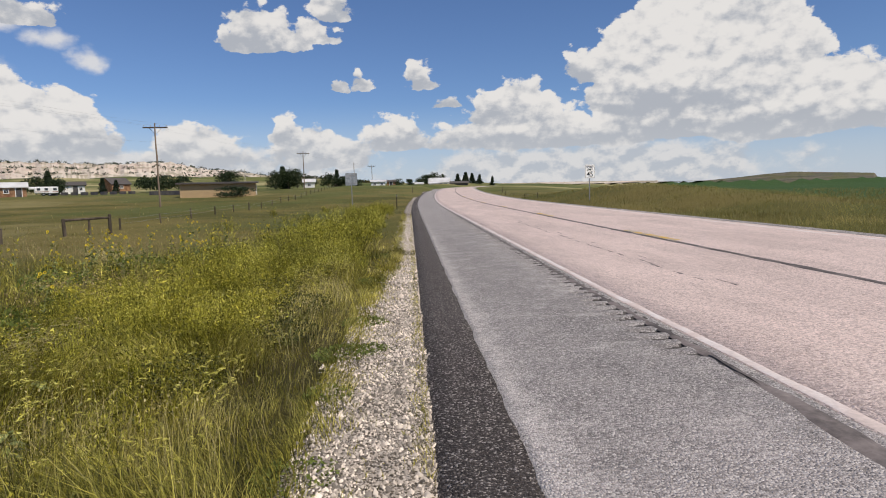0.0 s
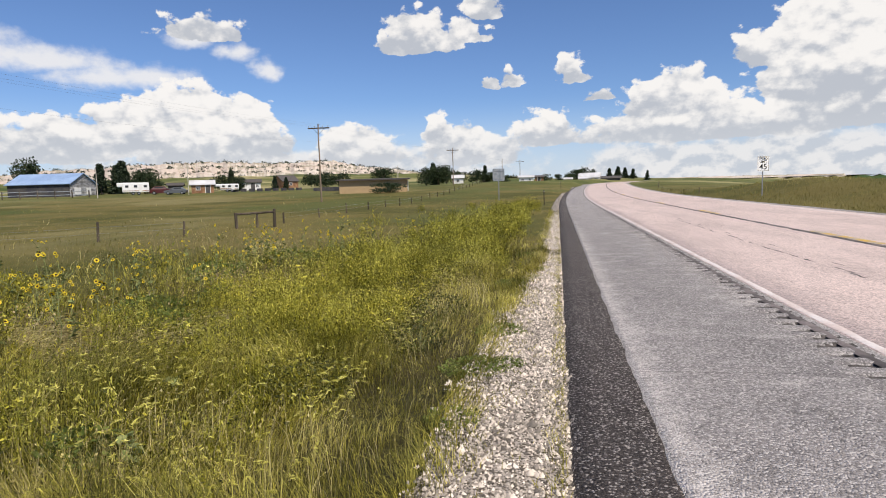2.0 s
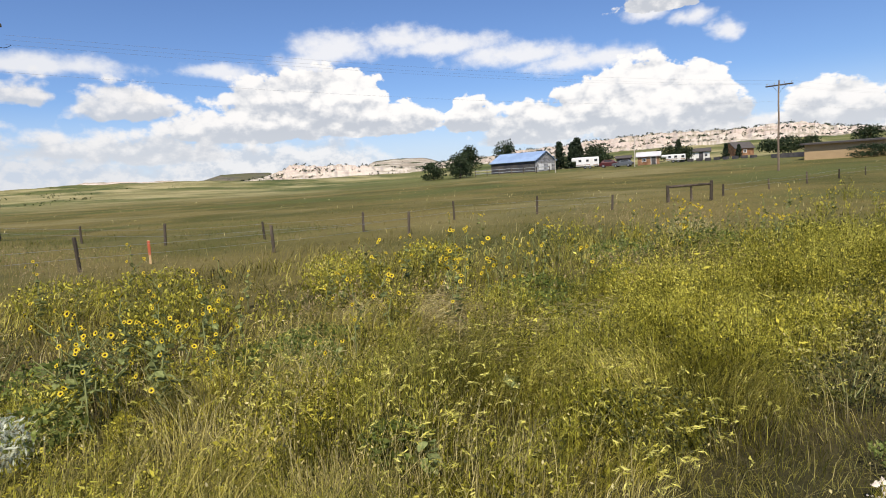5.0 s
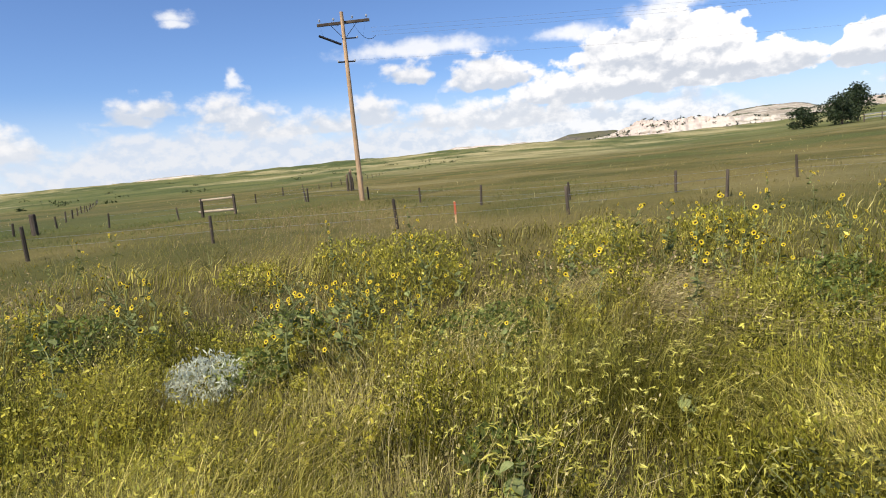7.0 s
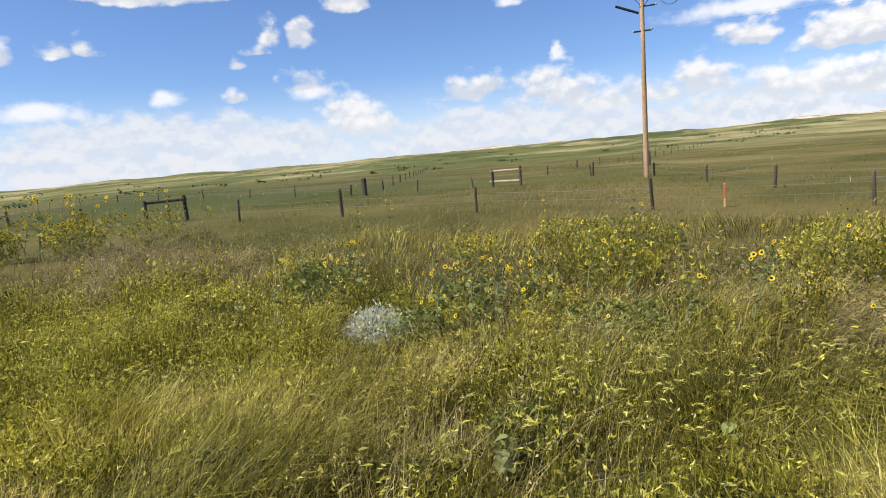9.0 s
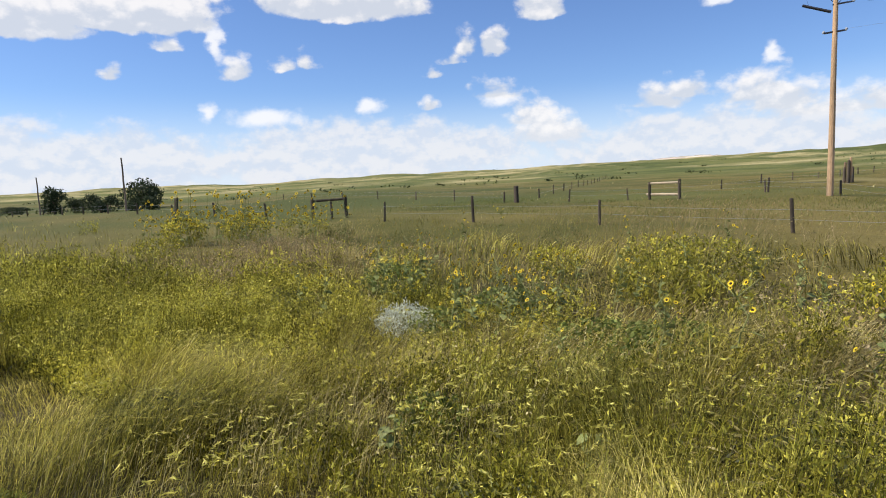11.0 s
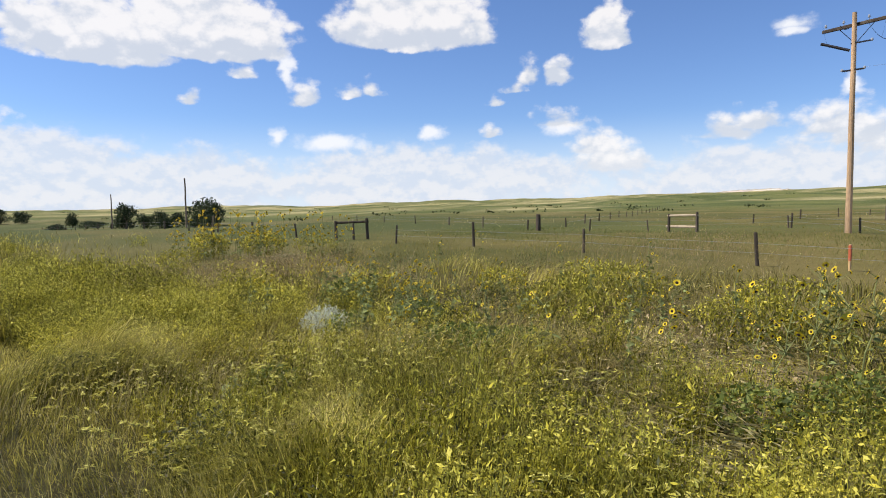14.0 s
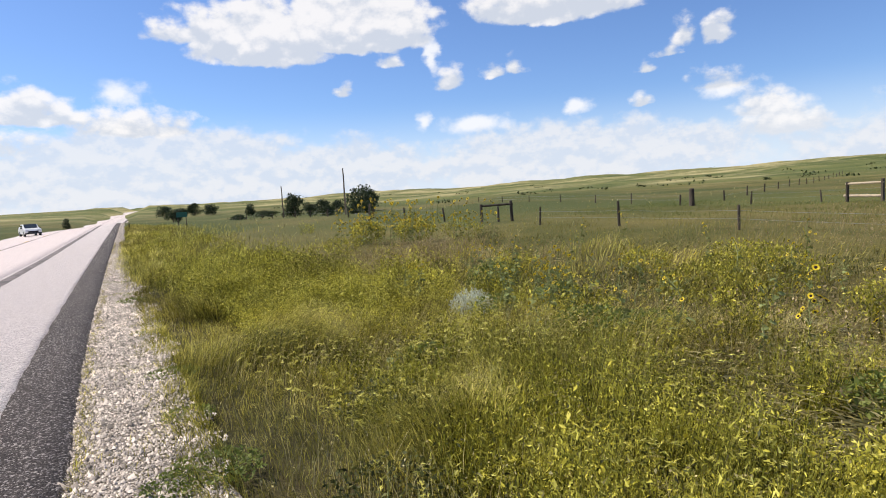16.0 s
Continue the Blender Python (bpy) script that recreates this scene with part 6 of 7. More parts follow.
# leaves inside the clover mounds, coloured dark to stand for the shade there
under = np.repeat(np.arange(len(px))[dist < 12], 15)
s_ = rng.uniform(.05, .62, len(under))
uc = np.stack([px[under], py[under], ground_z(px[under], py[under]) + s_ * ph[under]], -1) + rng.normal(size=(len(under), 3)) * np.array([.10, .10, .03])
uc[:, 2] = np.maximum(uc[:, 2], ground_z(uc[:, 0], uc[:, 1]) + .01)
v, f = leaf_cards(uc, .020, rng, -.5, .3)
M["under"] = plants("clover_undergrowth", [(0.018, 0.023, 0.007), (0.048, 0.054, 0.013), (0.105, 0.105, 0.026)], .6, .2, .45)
tagged(new("clover_undergrowth", mesh_from("clover_undergrowth", v, f, M["under"])), "dark olive leaves inside the clover mounds, coloured to stand for shade", "undergrowth", kind="stuff")
v, f = leaf_cards(blossoms, (.0042 + rng.gamma(1.1, .0046, len(blossoms))) * (1 + 1.1 * ease(-(blossoms[:, 0] - road_bend(blossoms[:, 1])), 4.0, 7.0)), rng, 0, .42)
tagged(new("clover_blossom", mesh_from("clover_blossom", v, f, M["yellow"])), "small yellow clover blossoms over the verge", "blossom", kind="stuff")

# pale yellow plumes bent over in the wind, in clusters close to the verge
M["plume"] = plants("pale_yellow_plume", [(0.46, 0.42, 0.075), (0.63, 0.58, 0.125), (0.80, 0.74, 0.25)], .6, .35, .35)
n = 4600
pu, pyy = -1.0 - rng.gamma(2.0, .95, n), rng.uniform(-7, 14, n)
keep = (fbm(pu * 1.1 + 90, pyy * 1.1 + 33, 71, 3) + rng.uniform(-.05, .05, n) > .52) & (np.hypot(pu + .4, pyy - np.clip(pyy, 0, 8.4)) > .9)
pu, pyy = pu[keep], pyy[keep]
pxx = pu + road_bend(pyy)
near_ = ease(np.hypot(pu + .4, pyy - np.clip(pyy, 0, 8.4)), .8, 2.4)
hh = rng.uniform(.26, .5, len(pu)) * (.55 + .45 * near_)
turn = 9 * fbm(pxx * .45 + 13, pyy * .45 + 57, 5, 2) + rng.normal(0, .8, len(pu))
way = np.stack([np.cos(turn), np.sin(turn), np.zeros(len(pu))], -1)
foot = np.stack([pxx, pyy, ground_z(pxx, pyy) - .02], -1)
neck = foot + np.array([0, 0, 1]) * hh[:, None] + way * (.25 * hh)[:, None]
sd = np.stack([-np.sin(turn), np.cos(turn), np.zeros(len(pu))], -1) * .0018
sv = np.stack([foot - sd, foot + sd, neck], 1).reshape(-1, 3)
sf = np.arange(len(sv)).reshape(-1, 3)
L = rng.uniform(.04, .085, len(pu))
parts_v, parts_f, base_n = [sv], [sf], len(sv)
for k in range(9):
    s_ = k / 8
    c = neck + way * (L * s_)[:, None] + np.array([0, 0, 1]) * (L * (.45 * s_ - .7 * s_ * s_))[:, None] + rng.normal(size=(len(pu), 3)) * .004
    d1 = way + rng.normal(size=(len(pu), 3)) * .45
    d1 /= np.linalg.norm(d1, axis=1, keepdims=True)
    d2 = np.cross(d1, rng.normal(size=(len(pu), 3)))
    d2 /= np.linalg.norm(d2, axis=1, keepdims=True)
    w_ = .0022 + .0026 * math.sin(math.pi * (s_ * .8 + .15))
    v = np.stack([c - d1 * .014, c + d2 * w_, c + d1 * .022, c - d2 * w_], 1).reshape(-1, 3)
    q = np.arange(len(pu)) * 4 + base_n
    parts_v.append(v)
    parts_f.append(np.concatenate([np.stack([q, q + 1, q + 2], -1), np.stack([q, q + 2, q + 3], -1)]))
    base_n += len(v)
tagged(new("plume_grass", mesh_from("plume_grass", np.vstack(parts_v), np.vstack(parts_f), M["plume"])), "pale yellow feathery plumes bent over in the wind", "grass", kind="stuff")

# flattened straw lying in tangles
sx_, sy_ = [], []
for cx, cy, sd, n in ((-5.4, 5.1, .6, 1500), (-4.3, 6.3, .55, 1000), (-3.4, 5.2, .5, 600), (-6.0, 6.0, .55, 1300), (-9.0, 3.0, 1.2, 500), (-5.4, 5.9, .4, 300), (-7.5, -3.2, 1.0, 500), (-4.0, 7.2, .7, 700), (-4.4, 7.8, .6, 600)):
    sx_.append(rng.normal(cx, sd, n))
    sy_.append(rng.normal(cy, sd, n))
sx_, sy_ = np.concatenate(sx_), np.concatenate(sy_)
n = len(sx_)
turn = 7 * fbm(sx_ * 1.4 + 2, sy_ * 1.4 + 5, 81, 2) + rng.normal(0, .5, n)
way = np.stack([np.cos(turn), np.sin(turn), rng.normal(0, .18, n)], -1)
mid_ = np.stack([sx_, sy_, ground_z(sx_, sy_) + rng.uniform(.02, .22, n)], -1)
L = rng.uniform(.03, .08, n)[:, None]
sd = np.stack([-np.sin(turn), np.cos(turn), np.zeros(n)], -1) * .0022
v = np.stack([mid_ - way * L, mid_ + sd + np.array([0, 0, .012]), mid_ + way * L, mid_ - sd], 1).reshape(-1, 3)
q = np.arange(n) * 4
tagged(new("straw_litter", mesh_from("straw_litter", v, np.concatenate([np.stack([q, q + 1, q + 2], -1), np.stack([q, q + 2, q + 3], -1)]), M["dry"])), "flattened dry straw lying in tangles among the weeds", "straw", kind="stuff")

# ---- flowering weeds and bushes ----
M["sun_leaf"] = material("sunflower_leaf", (0.15, 0.18, 0.06), 0.75, ((12, .2),), (.29, .32, .12), .12, per_object=.45, leaf=.3, spec=.15)
M["sun_stem"] = material("sunflower_stem", (0.21, 0.23, 0.08), 0.7, ((12, .2),))
M["petal"] = material("sunflower_petal", (0.74, 0.56, 0.03), 0.6, ((20, .12),), leaf=.3, per_object=.12)
M["disc"] = material("sunflower_disc", (0.03, 0.018, 0.012), 0.9, ((80, .4),), None, 0, .5, 200)


def sunflower(seed, h, heads, leaves, head=.33):
    r = random.Random(seed)
    ob = thing("sunflower", 0, 0, -50, 0, "wild sunflower plant with yellow heads and rough green leaves", "sunflower", "wild sunflowers")
    bm = B()
    prev = Vector((0, 0, -.05))
    line = []
    for i in range(6):
        s = (i + 1) / 6
        q = Vector((r.uniform(-.04, .04) - .05 * s, r.uniform(-.04, .04) + .06 * s, h * s))
        line.append(q)
    rings = []
    for i, q in enumerate([prev, *line]):
        rr = .0065 * (1 - .09 * i)
        rings.append([bm.verts.new(q + Vector((rr * math.cos(k * 1.0472), rr * math.sin(k * 1.0472), 0))) for k in range(6)])
    for a, b in zip(rings, rings[1:]):
        for k in range(6):
            bm.faces.new((a[k], a[(k + 1) % 6], b[(k + 1) % 6], b[k]))
    part("stem", bm, M["sun_stem"], ob)
    ends = [(line[-1], Vector((r.uniform(-.2, .6), r.uniform(-.8, 0), .5)))]
    for k in range(heads - 1):
        b = line[r.randrange(1, 6)]
        q = r.uniform(0, 6.28)
        L = r.uniform(.08, .22) * (1.2 - b.z / h * .6)
        e = b + Vector((math.cos(q) * L, math.sin(q) * L, L * r.uniform(.5, 1.1)))
        part("branch", rod(B(), b, e, .0035, .002, 5), M["sun_stem"], ob)
        ends.append((e, Vector((math.cos(q) * .7, math.sin(q) * .7 - .4, r.uniform(.1, .7)))))
    # one leaf and one head mesh, shared
    bm = B()
    outline = [(0, 0), (.05, .02), (.085, .065), (.075, .11), (.035, .17), (0, .215)]
    mid = [bm.verts.new((0, y, .012 * math.sin(y * 15) - .35 * y * y)) for _, y in outline]
    for s in (-1, 1):
        edge = [mid[0], *[bm.verts.new((s * x, y + .012, .018 - .35 * y * y)) for x, y in outline[1:-1]], mid[-1]]
        for k in range(len(outline) - 1):
            vs = [mid[k], mid[k + 1], edge[k + 1], edge[k]] if s < 0 else [edge[k], edge[k + 1], mid[k + 1], mid[k]]
            vs = list(dict.fromkeys(vs))
            if len(vs) > 2:
                bm.faces.new(vs)
    leaf_me = bpy.data.meshes.new("leaf")
    bm.to_mesh(leaf_me)
    bm.free()
    leaf_me.materials.append(M["sun_leaf"])
    for k in range(leaves):
        s = r.uniform(.12, .9)
        b = line[min(5, int(s * 6))]
        lo = Vector((b.x, b.y, h * s))
        ob2 = new("leaf", leaf_me)
        ob2.parent = ob
        sc = r.uniform(.22, .5) * (1.15 - .55 * s)
        ob2.matrix_basis = Matrix.Translation(lo) @ Euler((radians(r.uniform(-30, 35)), radians(r.uniform(-25, 25)), r.uniform(0, 6.28))).to_matrix().to_4x4() @ Matrix.Scale(sc, 4)
    bm = B()
    for k in range(15):
        q = 2 * math.pi * k / 15
        c, s_ = math.cos(q), math.sin(q)
        vs = []
        for rad, wd, zz in ((.016, .006, 0), (.034, .0105, .006), (.052, .001, .002 + .006 * (k % 3))):
            vs.append((bm.verts.new((c * rad - s_ * wd, s_ * rad + c * wd, zz)), bm.verts.new((c * rad + s_ * wd, s_ * rad - c * wd, zz))))
        for a, b in zip(vs, vs[1:]):
            bm.faces.new((a[0], a[1], b[1], b[0]))
    petal_me = bpy.data.meshes.new("petals")
    bm.to_mesh(petal_me)
    bm.free()
    petal_me.materials.append(M["petal"])
    bm = lathe(B(), [(.014, -.012), (.021, -.004), (.021, .004), (.013, .011), (.003, .013)], 10)
    disc_me = bpy.data.meshes.new("disc")
    bm.to_mesh(disc_me)
    bm.free()
    disc_me.materials.append(M["disc"])
    for e, way in ends:
        hd = new("flower_head", disc_me)
        hd.parent = ob
        hd.matrix_basis = Matrix.Translation(e) @ way.normalized().to_track_quat("Z", "Y").to_matrix().to_4x4() @ Matrix.Scale(head * r.uniform(.8, 1.2), 4)
        pe = new("petals", petal_me)
        pe.parent = hd
        pe["label"] = "bright yellow petals"
    return ob


SEEDS = [sunflower(s, h, n, l) for s, h, n, l in ((1, .58, 6, 11), (2, .66, 7, 13), (3, .46, 5, 9), (4, .72, 7, 14))]
TALL = [sunflower(s, h, n, l, .58) for s, h, n, l in ((5, .92, 11, 9), (6, 1.02, 12, 10))]
spots = []
for cx, cy, sd, n in ((-10.4, 10.6, .7, 2), (-7.6, 9.3, .5, 3), (-7.3, 10.2, .5, 3), (-5.3, 8.0, .4, 4), (-8.1, 13.9, .8, 4), (-5.9, 11.2, .5, 8), (-6.1, 13.8, .6, 7), (-4.8, 12.2, .5, 8), (-6.1, 17.8, .8, 5), (-6.2, 21, 1.0, 4)):
    spots += [(rnd.gauss(cx, sd), rnd.gauss(cy, sd)) for _ in range(n)]
for cx, cy, sd, n in ((-4.3, .0, .25, 2), (-10.5, -2.9, .6, 3), (-7.6, -.6, .5, 4), (-5.7, .8, .35, 4), (-4.8, 2.0, .25, 4), (-5.3, 2.5, .3, 7), (-5.0, 2.9, .3, 5), (-4.9, 4.2, .5, 4), (-7.0, 6.6, .5, 8), (-9.3, 3.0, .7, 3),
                      (-6.2, -.2, .35, 5), (-5.6, 2.2, .3, 5), (-6.3, 3.1, .4, 4), (-7.9, 3.9, .5, 3), (-6.9, 5.2, .3, 3)):
    spots += [(rnd.gauss(cx, sd), rnd.gauss(cy, sd)) for _ in range(n)]
for i, (x, y) in enumerate(spots):
    src = SEEDS[i % 4]
    m = pose(*at(x, y), rnd.uniform(-6, 6), rnd.uniform(-6, 6), rnd.uniform(-40, 40)) @ Matrix.Scale(rnd.uniform(.95, 1.22), 4)
    if i < 4:
        src.matrix_basis = m
    else:
        copy_thing(src, m)
# taller plants with larger heads: a stand before the corner of the fence, and a few by the worn patch
stand = []
for cx, cy, sd, n, size in ((-7.4, -11.2, .4, 5, 1.15), (-8.2, -10.2, .45, 9, 1.2), (-9.0, -9.2, .45, 10, 1.2), (-9.8, -8.4, .5, 6, 1.1), (-10.8, -7.6, .6, 4, 1.1), (-5.5, 6.2, .3, 3, .78), (-6.4, 6.5, .3, 2, .85)):
    stand += [(rnd.gauss(cx, sd), rnd.gauss(cy, sd), size) for _ in range(n)]
for i, (x, y, size) in enumerate(stand):
    src = TALL[i % 2]
    m = pose(*at(x, y), rnd.uniform(-6, 6), rnd.uniform(-6, 6), rnd.uniform(-60, 60)) @ Matrix.Scale(rnd.uniform(.9, 1.1) * size, 4)
    if i < 2:
        src.matrix_basis = m
    else:
        copy_thing(src, m)


def tuft(name, x, y, h, w, n, mat, label, category, lean=.5, blade=.006):
    r = np.random.default_rng(int(abs(x * 100 + y * 10)))
    a, d = r.uniform(0, 6.28, n), np.sqrt(r.uniform(0, 1, n)) * w * .35
    bx, by = x + np.cos(a) * d, y + np.sin(a) * d
    hh = h * r.uniform(.6, 1.1, n)
    z = ground_z(bx, by)
    base = np.stack([bx, by, z - .02], -1)
    out = np.stack([np.cos(a), np.sin(a), np.zeros(n)], -1) * (w * .5 * lean * r.uniform(.4, 1.3, n))[:, None]
    side = np.stack([-np.sin(a), np.cos(a), np.zeros(n)], -1) * blade
    mid = base + out * .4 + np.array([0, 0, 1]) * (hh * .6)[:, None]
    tip = base + out + np.array([0, 0, 1]) * hh[:, None]
    v = np.stack([base - side, base + side, mid - side * .9, mid + side * .9, tip], 1).reshape(-1, 3)
    k = np.arange(n) * 5
    f = np.concatenate([np.stack([k, k + 1, k + 3], -1), np.stack([k, k + 3, k + 2], -1), np.stack([k + 2, k + 3, k + 4], -1)])
    return tagged(new(name, mesh_from(name, v, f, mat)), label, category)


for x, y, h, w in ((-5.3, 5.1, .75, .9), (-5.9, 5.2, .65, .8), (-6.4, 13.2, .9, 1.0), (-6.9, 14.0, .8, .8), (-4.2, 9.2, .6, .8), (-7.3, -6.0, .7, 1.2), (-6.6, -4.5, .6, 1.2), (-8.6, -4.0, .6, 1.0)):
    tuft("bunch_grass", x, y, h * .62, w, 300, M["dry"], "straw coloured bunch grass clump bent by the wind", "grass", 1.0, .0024)


def leafy_bush(x, y, h, w, n, size, mat, label, name="weed_bush", wide=.5, bloom=0):
    r = np.random.default_rng(int(abs(x * 77 + y * 19)))
    g = float(ground_z(x, y))
    ob = thing(name, x, y, g, 0, label, "weed")
    for k in range(6):
        q = r.uniform(0, 6.28)
        part("stem", rod(B(), (0, 0, -.03), (math.cos(q) * w * .35, math.sin(q) * w * .35, h * r.uniform(.6, .95)), .006, .002, 5), M["sun_stem"], ob)
    d = r.normal(size=(n, 3))
    d /= np.linalg.norm(d, axis=1, keepdims=True)
    d *= r.uniform(.4, 1.0, (n, 1)) ** .5
    c = d * np.array([w / 2, w / 2, h * .5]) + np.array([0, 0, h * .5])
    c[:, 2] = np.maximum(c[:, 2], .03)
    v, f = leaf_cards(c + r.normal(size=c.shape) * .03 * (wide < .3), size, r, .2 if wide > .3 else -1.2, wide)
    lv = new("foliage", mesh_from("foliage", v, f, mat))
    lv.parent = ob
    if bloom:
        top = c[c[:, 2] > h * .45]
        v, f = leaf_cards(top[r.integers(0, len(top), bloom)] * np.array([1.04, 1.04, 1.06]), .020 + .012 * (h > .8), r, 0, .7)
        fl = new("blossom", mesh_from("blossom", v, f, M["yellow"]))
        fl.parent = ob
        fl["label"] = "bright yellow blossom"
    return ob


leafy_bush(-4.72, 1.40, .37, .62, 2200, .022, M["silver"], "pale silver sagebrush clump among green weeds", "sagebrush", .29)
for x, y, h, w, n, s in ((-5.0, 3.6, .40, 1.1, 1400, .026), (-5.4, 4.1, .36, .9, 1000, .026), (-4.9, 1.7, .34, .7, 700, .028), (-5.9, 1.9, .42, .8, 800, .03), (-2.9, 3.4, .3, .5, 300, .03), (-6.4, -.4, .5, 1.0, 800, .03),
                         (-5.0, 8.6, .35, .8, 600, .03), (-3.4, 8.2, .38, .7, 500, .026), (-6.2, 10.4, .5, 1.2, 900, .03), (-5.5, 12.2, .5, 1.4, 1000, .03), (-5.3, 7.3, .42, 1.0, 1000, .028), (-4.7, 6.7, .35, .7, 600, .028)):
    leafy_bush(x, y, h, w, n, s, M["fresh"], "low fresh green leafy weed bush in the meadow")
M["mustard"] = plants("yellow_green_bush_leaves", [(0.09, 0.095, 0.014), (0.25, 0.235, 0.032), (0.52, 0.46, 0.06)], .5, .35, .45)
for x, y, h, w, n in ((-7.3, 3.3, .62, 1.3, 1700), (-7.5, 5.7, .6, 1.2, 1500), (-8.6, 8.0, .6, 1.2, 1200), (-6.6, -8.8, .55, 1.3, 1300), (-8.9, .9, .5, 1.0, 1000), (-8.4, -11.0, .82, 1.3, 1100), (-9.7, -9.9, .84, 1.5, 1200), (-10.9, -8.7, .7, 1.5, 1000), (-8.7, 3.4, .72, 1.5, 1500), (-9.6, 2.4, .65, 1.3, 1100), (-8.0, 5.9, .72, 1.4, 1300)):
    big_ = h > .8
    leafy_bush(x, y, h, w, n, .05 if big_ else .034, M["mustard"], "bushy yellow-green weed in bloom standing over the grass", "yellow_weed", .28, 520 if big_ else 170)
M["dusky"] = plants("dusky_weed_leaves", [(0.036, 0.044, 0.011), (0.092, 0.096, 0.021), (0.20, 0.185, 0.048)], .4, .25, .45)
for x, y, h, w, n in ((-1.7, 2.1, .32, .8, 1100), (-1.95, 4.6, .34, .9, 1100), (-1.9, 8.4, .42, .8, 900), (-1.6, 12.5, .5, .9, 900), (-6.0, .3, .45, .8, 900), (-6.6, 2.6, .5, .9, 900), (-4.9, 9.6, .5, 1.2, 1000),
                      (-4.6, -.6, .42, .9, 1000), (-1.35, 7.2, .34, .8, 900), (-1.5, 9.8, .4, .9, 900), (-1.3, 5.9, .3, .7, 800)):
    leafy_bush(x, y, h, w, n, .016, M["dusky"], "dusky dark weed thicket among the grass", "weed_thicket")
# a broad-leaved weed close to the verge
M["broad"] = material("broad_weed_leaf", (0.20, 0.245, 0.075), 0.6, ((14, .2),), (.33, .36, .14), .1, per_object=.3, leaf=.3, spec=.3)
for px_, py_ in ((-2.55, 3.4), (-3.0, 4.5), (-1.9, 6.9)):
    r_ = random.Random(int(py_ * 10))
    ob = thing("broadleaf_weed", px_, py_, float(ground_z(px_, py_)), 0, "broad-leaved green weed low among the grass stalks", "weed")
    for k in range(13):
        q = r_.uniform(0, 6.28)
        L_, up_ = r_.uniform(.045, .095), r_.uniform(.06, .28)
        bm = B()
        rows_ = []
        for i in range(6):
            t = i / 5
            wd = .42 * L_ * math.sin(math.pi * min(1, t * .93 + .07)) ** .7
            c = Vector((0, L_ * t, .06 * L_ - .45 * L_ * t * t))
            rows_.append([bm.verts.new(c + Vector((-wd, 0, .18 * wd))), bm.verts.new(c), bm.verts.new(c + Vector((wd, 0, .18 * wd)))])
        for a_, b_ in zip(rows_, rows_[1:]):
            for m_ in (0, 1):
                bm.faces.new((a_[m_], a_[m_ + 1], b_[m_ + 1], b_[m_]))
        bmesh.ops.transform(bm, matrix=Matrix.Translation((.03 * math.cos(q), .03 * math.sin(q), up_)) @ Matrix.Rotation(q, 4, "Z"), verts=bm.verts)
        part("leaf", bm, M["broad"], ob)
        part("stem", rod(B(), (0, 0, -.03), (.03 * math.cos(q), .03 * math.sin(q), up_), .004, .003, 5), M["sun_stem"], ob)

for x, y, h, w, n in ((-.52, 6.3, .13, .55, 420), (-.62, 5.0, .14, .6, 500), (-.42, 5.1, .10, .45, 300), (-.62, 3.9, .12, .4, 260), (-.6, 9.4, .12, .6, 300), (-.55, -2.8, .13, .5, 260), (-.64, 2.6, .12, .5, 300), (-.5, 13, .14, .6, 260)):
    leafy_bush(x, y, h * .75, w, n * 2, .015, M["fresh"], "low green weed patch growing through gravel", "gravel_weed")

for k in range(46):
    wx, wy = rnd.uniform(-11.5, -4.6), rnd.uniform(-9, 16)
    leafy_bush(wx, wy, rnd.uniform(.25, .45), rnd.uniform(.6, 1.3), 600, .018, M["dusky"], "dusky dark weed thicket among the grass", "weed_thicket", .3)
for k in range(18):
    wy = rnd.uniform(-9, 15)
    wx = float(verge(wy)) + rnd.uniform(-.05, .26)
    leafy_bush(wx, wy, rnd.uniform(.04, .08), rnd.uniform(.2, .45), 260, .011, M["fresh"] if k % 3 else M["clover"], "low green weed patch growing through gravel", "gravel_weed")

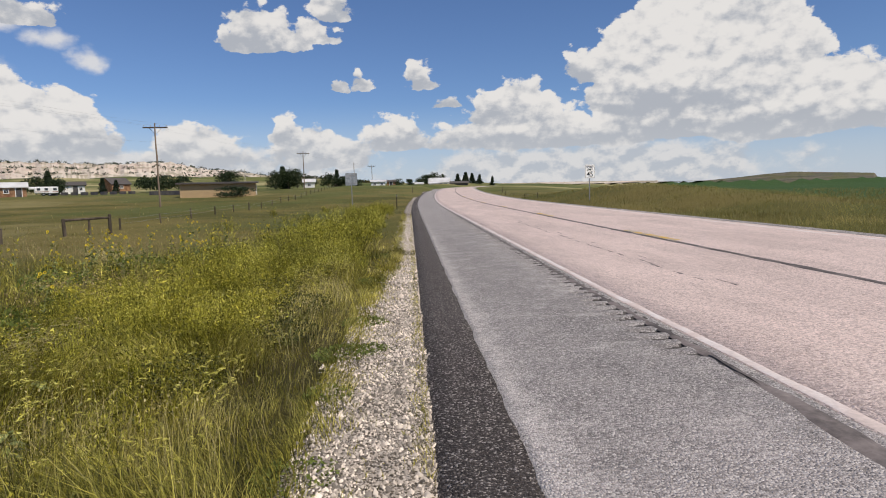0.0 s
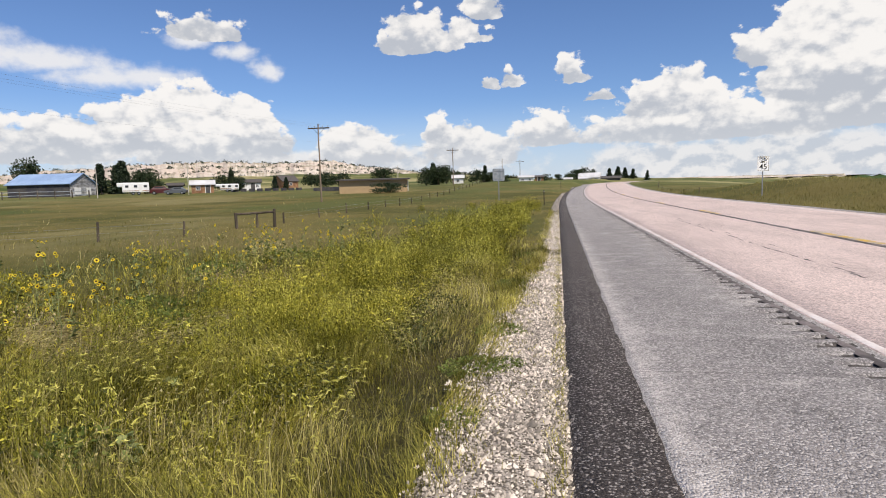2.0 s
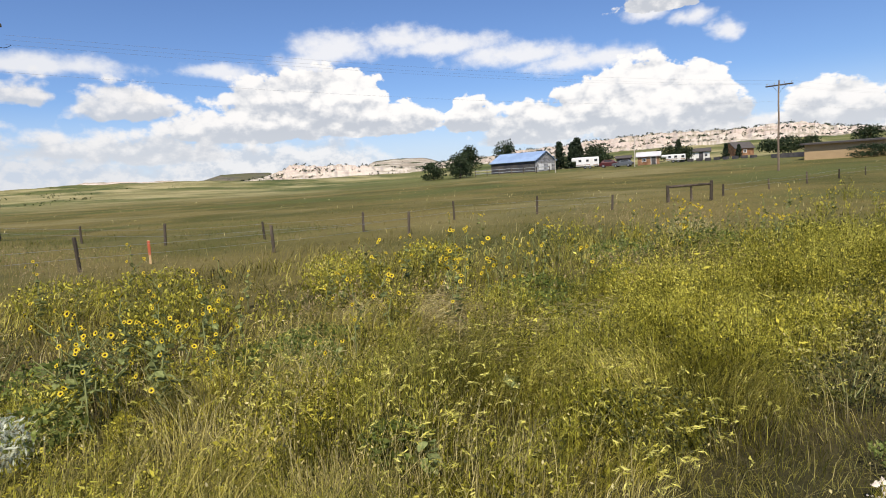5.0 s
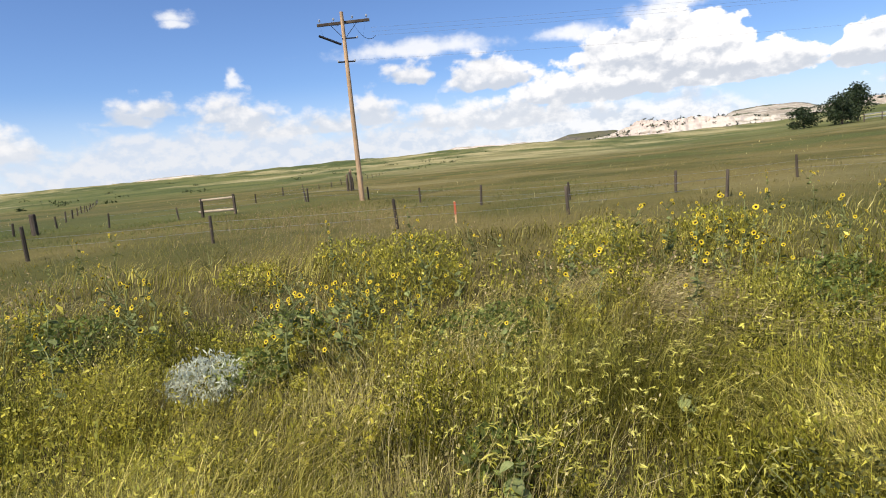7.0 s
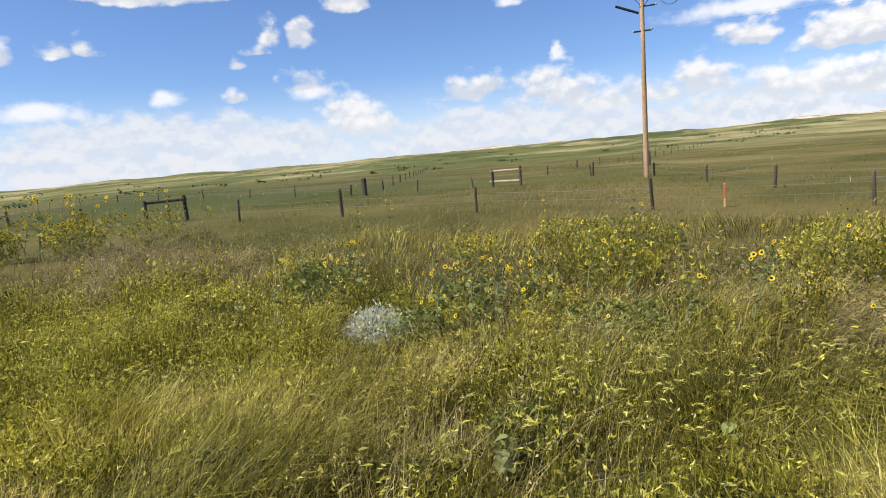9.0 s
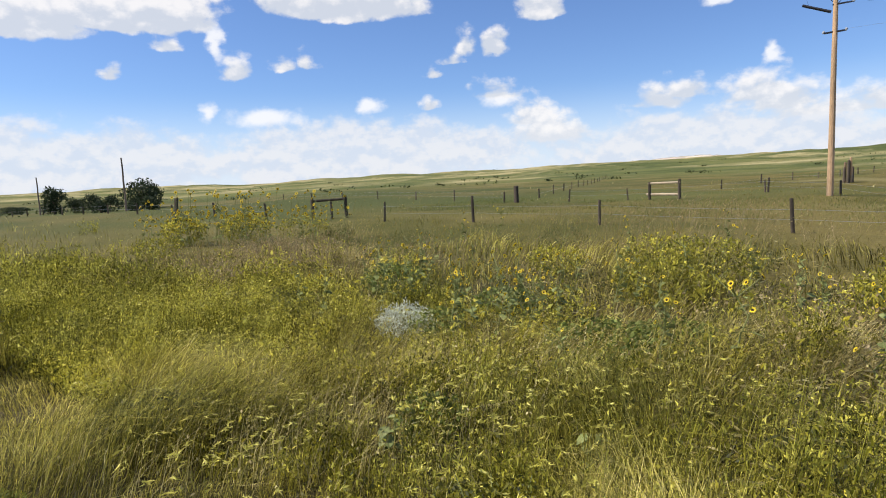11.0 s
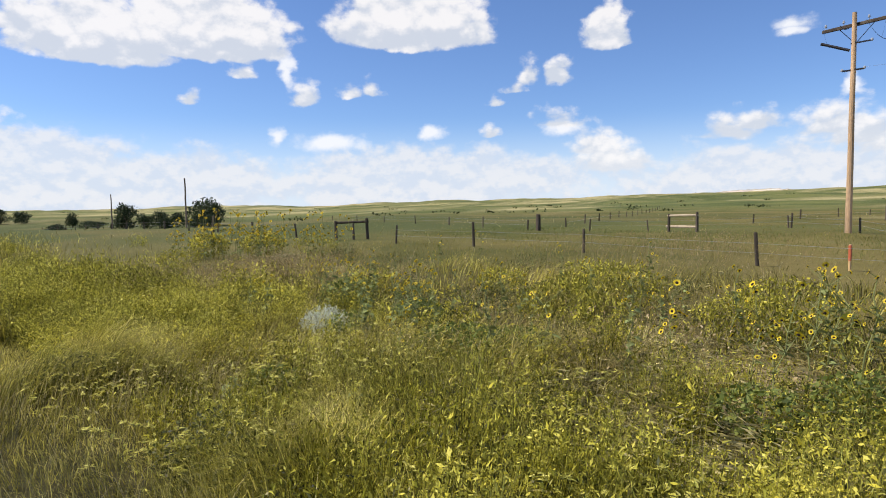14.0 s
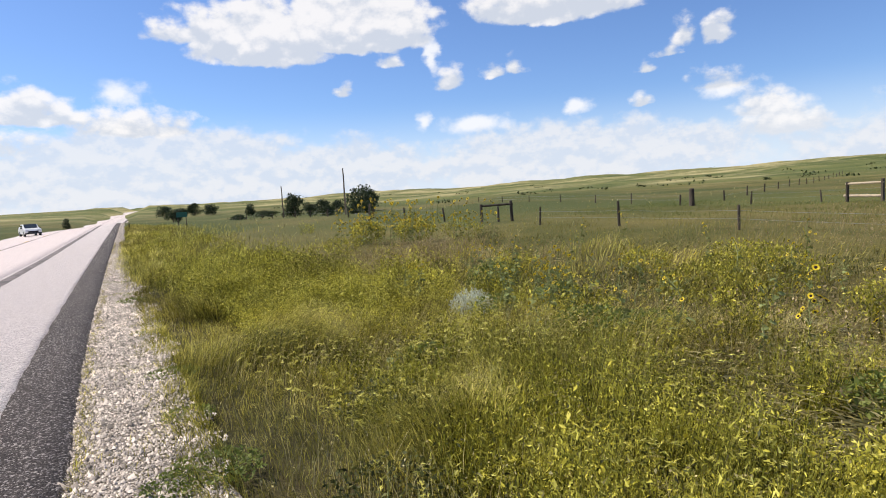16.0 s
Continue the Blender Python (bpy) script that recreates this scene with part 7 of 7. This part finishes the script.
# ---- loose gravel ----
n = 52000
gy_ = np.concatenate([rng.uniform(-3, 13, n // 2), rng.uniform(-16, 30, n - n // 2)])
gu = verge(gy_) - .10 + .16 * wave(gy_ * 2.3, gy_ * .7, 1.0, 3) + np.abs(rng.normal(0, .06, n))
gu = gu + (EDGE_TAR + .05 - gu) * rng.uniform(0, 1, n)
gx_ = gu + road_bend(gy_)
base = np.array([(1, 0, -.2), (0, 1, -.2), (-1, 0, -.2), (0, -1, -.2), (.25, .2, .95)], float)
tri = np.array([(0, 1, 4), (1, 2, 4), (2, 3, 4), (3, 0, 4)])
size = rng.gamma(1.9, .0030, n) + .0034
q = rng.uniform(0, 6.28, n)
sh = base[None] * rng.uniform(.6, 1.25, (n, 5, 1)) * size[:, None, None]
vx = sh[..., 0] * np.cos(q)[:, None] - sh[..., 1] * np.sin(q)[:, None]
vy = sh[..., 0] * np.sin(q)[:, None] + sh[..., 1] * np.cos(q)[:, None]
gz_ = road_rise(gy_) + cross(gu, gy_) - .028 + size * .25
v = np.stack([vx + gx_[:, None], vy + gy_[:, None], sh[..., 2] + gz_[:, None]], -1).reshape(-1, 3)
f = (tri[None] + (np.arange(n) * 5)[:, None, None]).reshape(-1, 3)
M["stone"] = material("pale_gravel_stone", (0.475, 0.415, 0.352), .9, ((40, .2), (2.2, .35)), per_island=.8)
tagged(new("loose_gravel", mesh_from("loose_gravel", v, f, M["stone"])), "loose pale limestone gravel stones on the verge", "gravel", kind="stuff")

# sparse tufts through the gravel and along the tar edge
n = 34000
ty = np.concatenate([rng.uniform(-4, 14, n // 2), rng.uniform(-25, 35, n - n // 2)])
tu = np.where(rng.uniform(0, 1, n) < .22, EDGE_TAR - .03 - np.abs(rng.normal(0, .06, n)), verge(ty) - .12 + np.abs(rng.normal(0, .27, n)))
tx = tu + road_bend(ty)
keep = (fbm(tx * 4 + 7, ty * 3 + 2, 12, 3) + rng.uniform(-.08, .08, n) > .33 + .20 * ease(tu - verge(ty), .02, .45) - .20 * ease(tu, EDGE_TAR - .2, EDGE_TAR - .05)) & (tu < EDGE_TAR + .02)
tx, ty, tu = tx[keep], ty[keep], tu[keep]
v, f = blades(tx, ty, rng.uniform(.035, .085, len(tx)) * (1 + 2.2 * ease(verge(ty) + .22 - tu, 0, .3)), np.full(len(tx), .0045), rng.uniform(.3, 1.1, len(tx)), rng)
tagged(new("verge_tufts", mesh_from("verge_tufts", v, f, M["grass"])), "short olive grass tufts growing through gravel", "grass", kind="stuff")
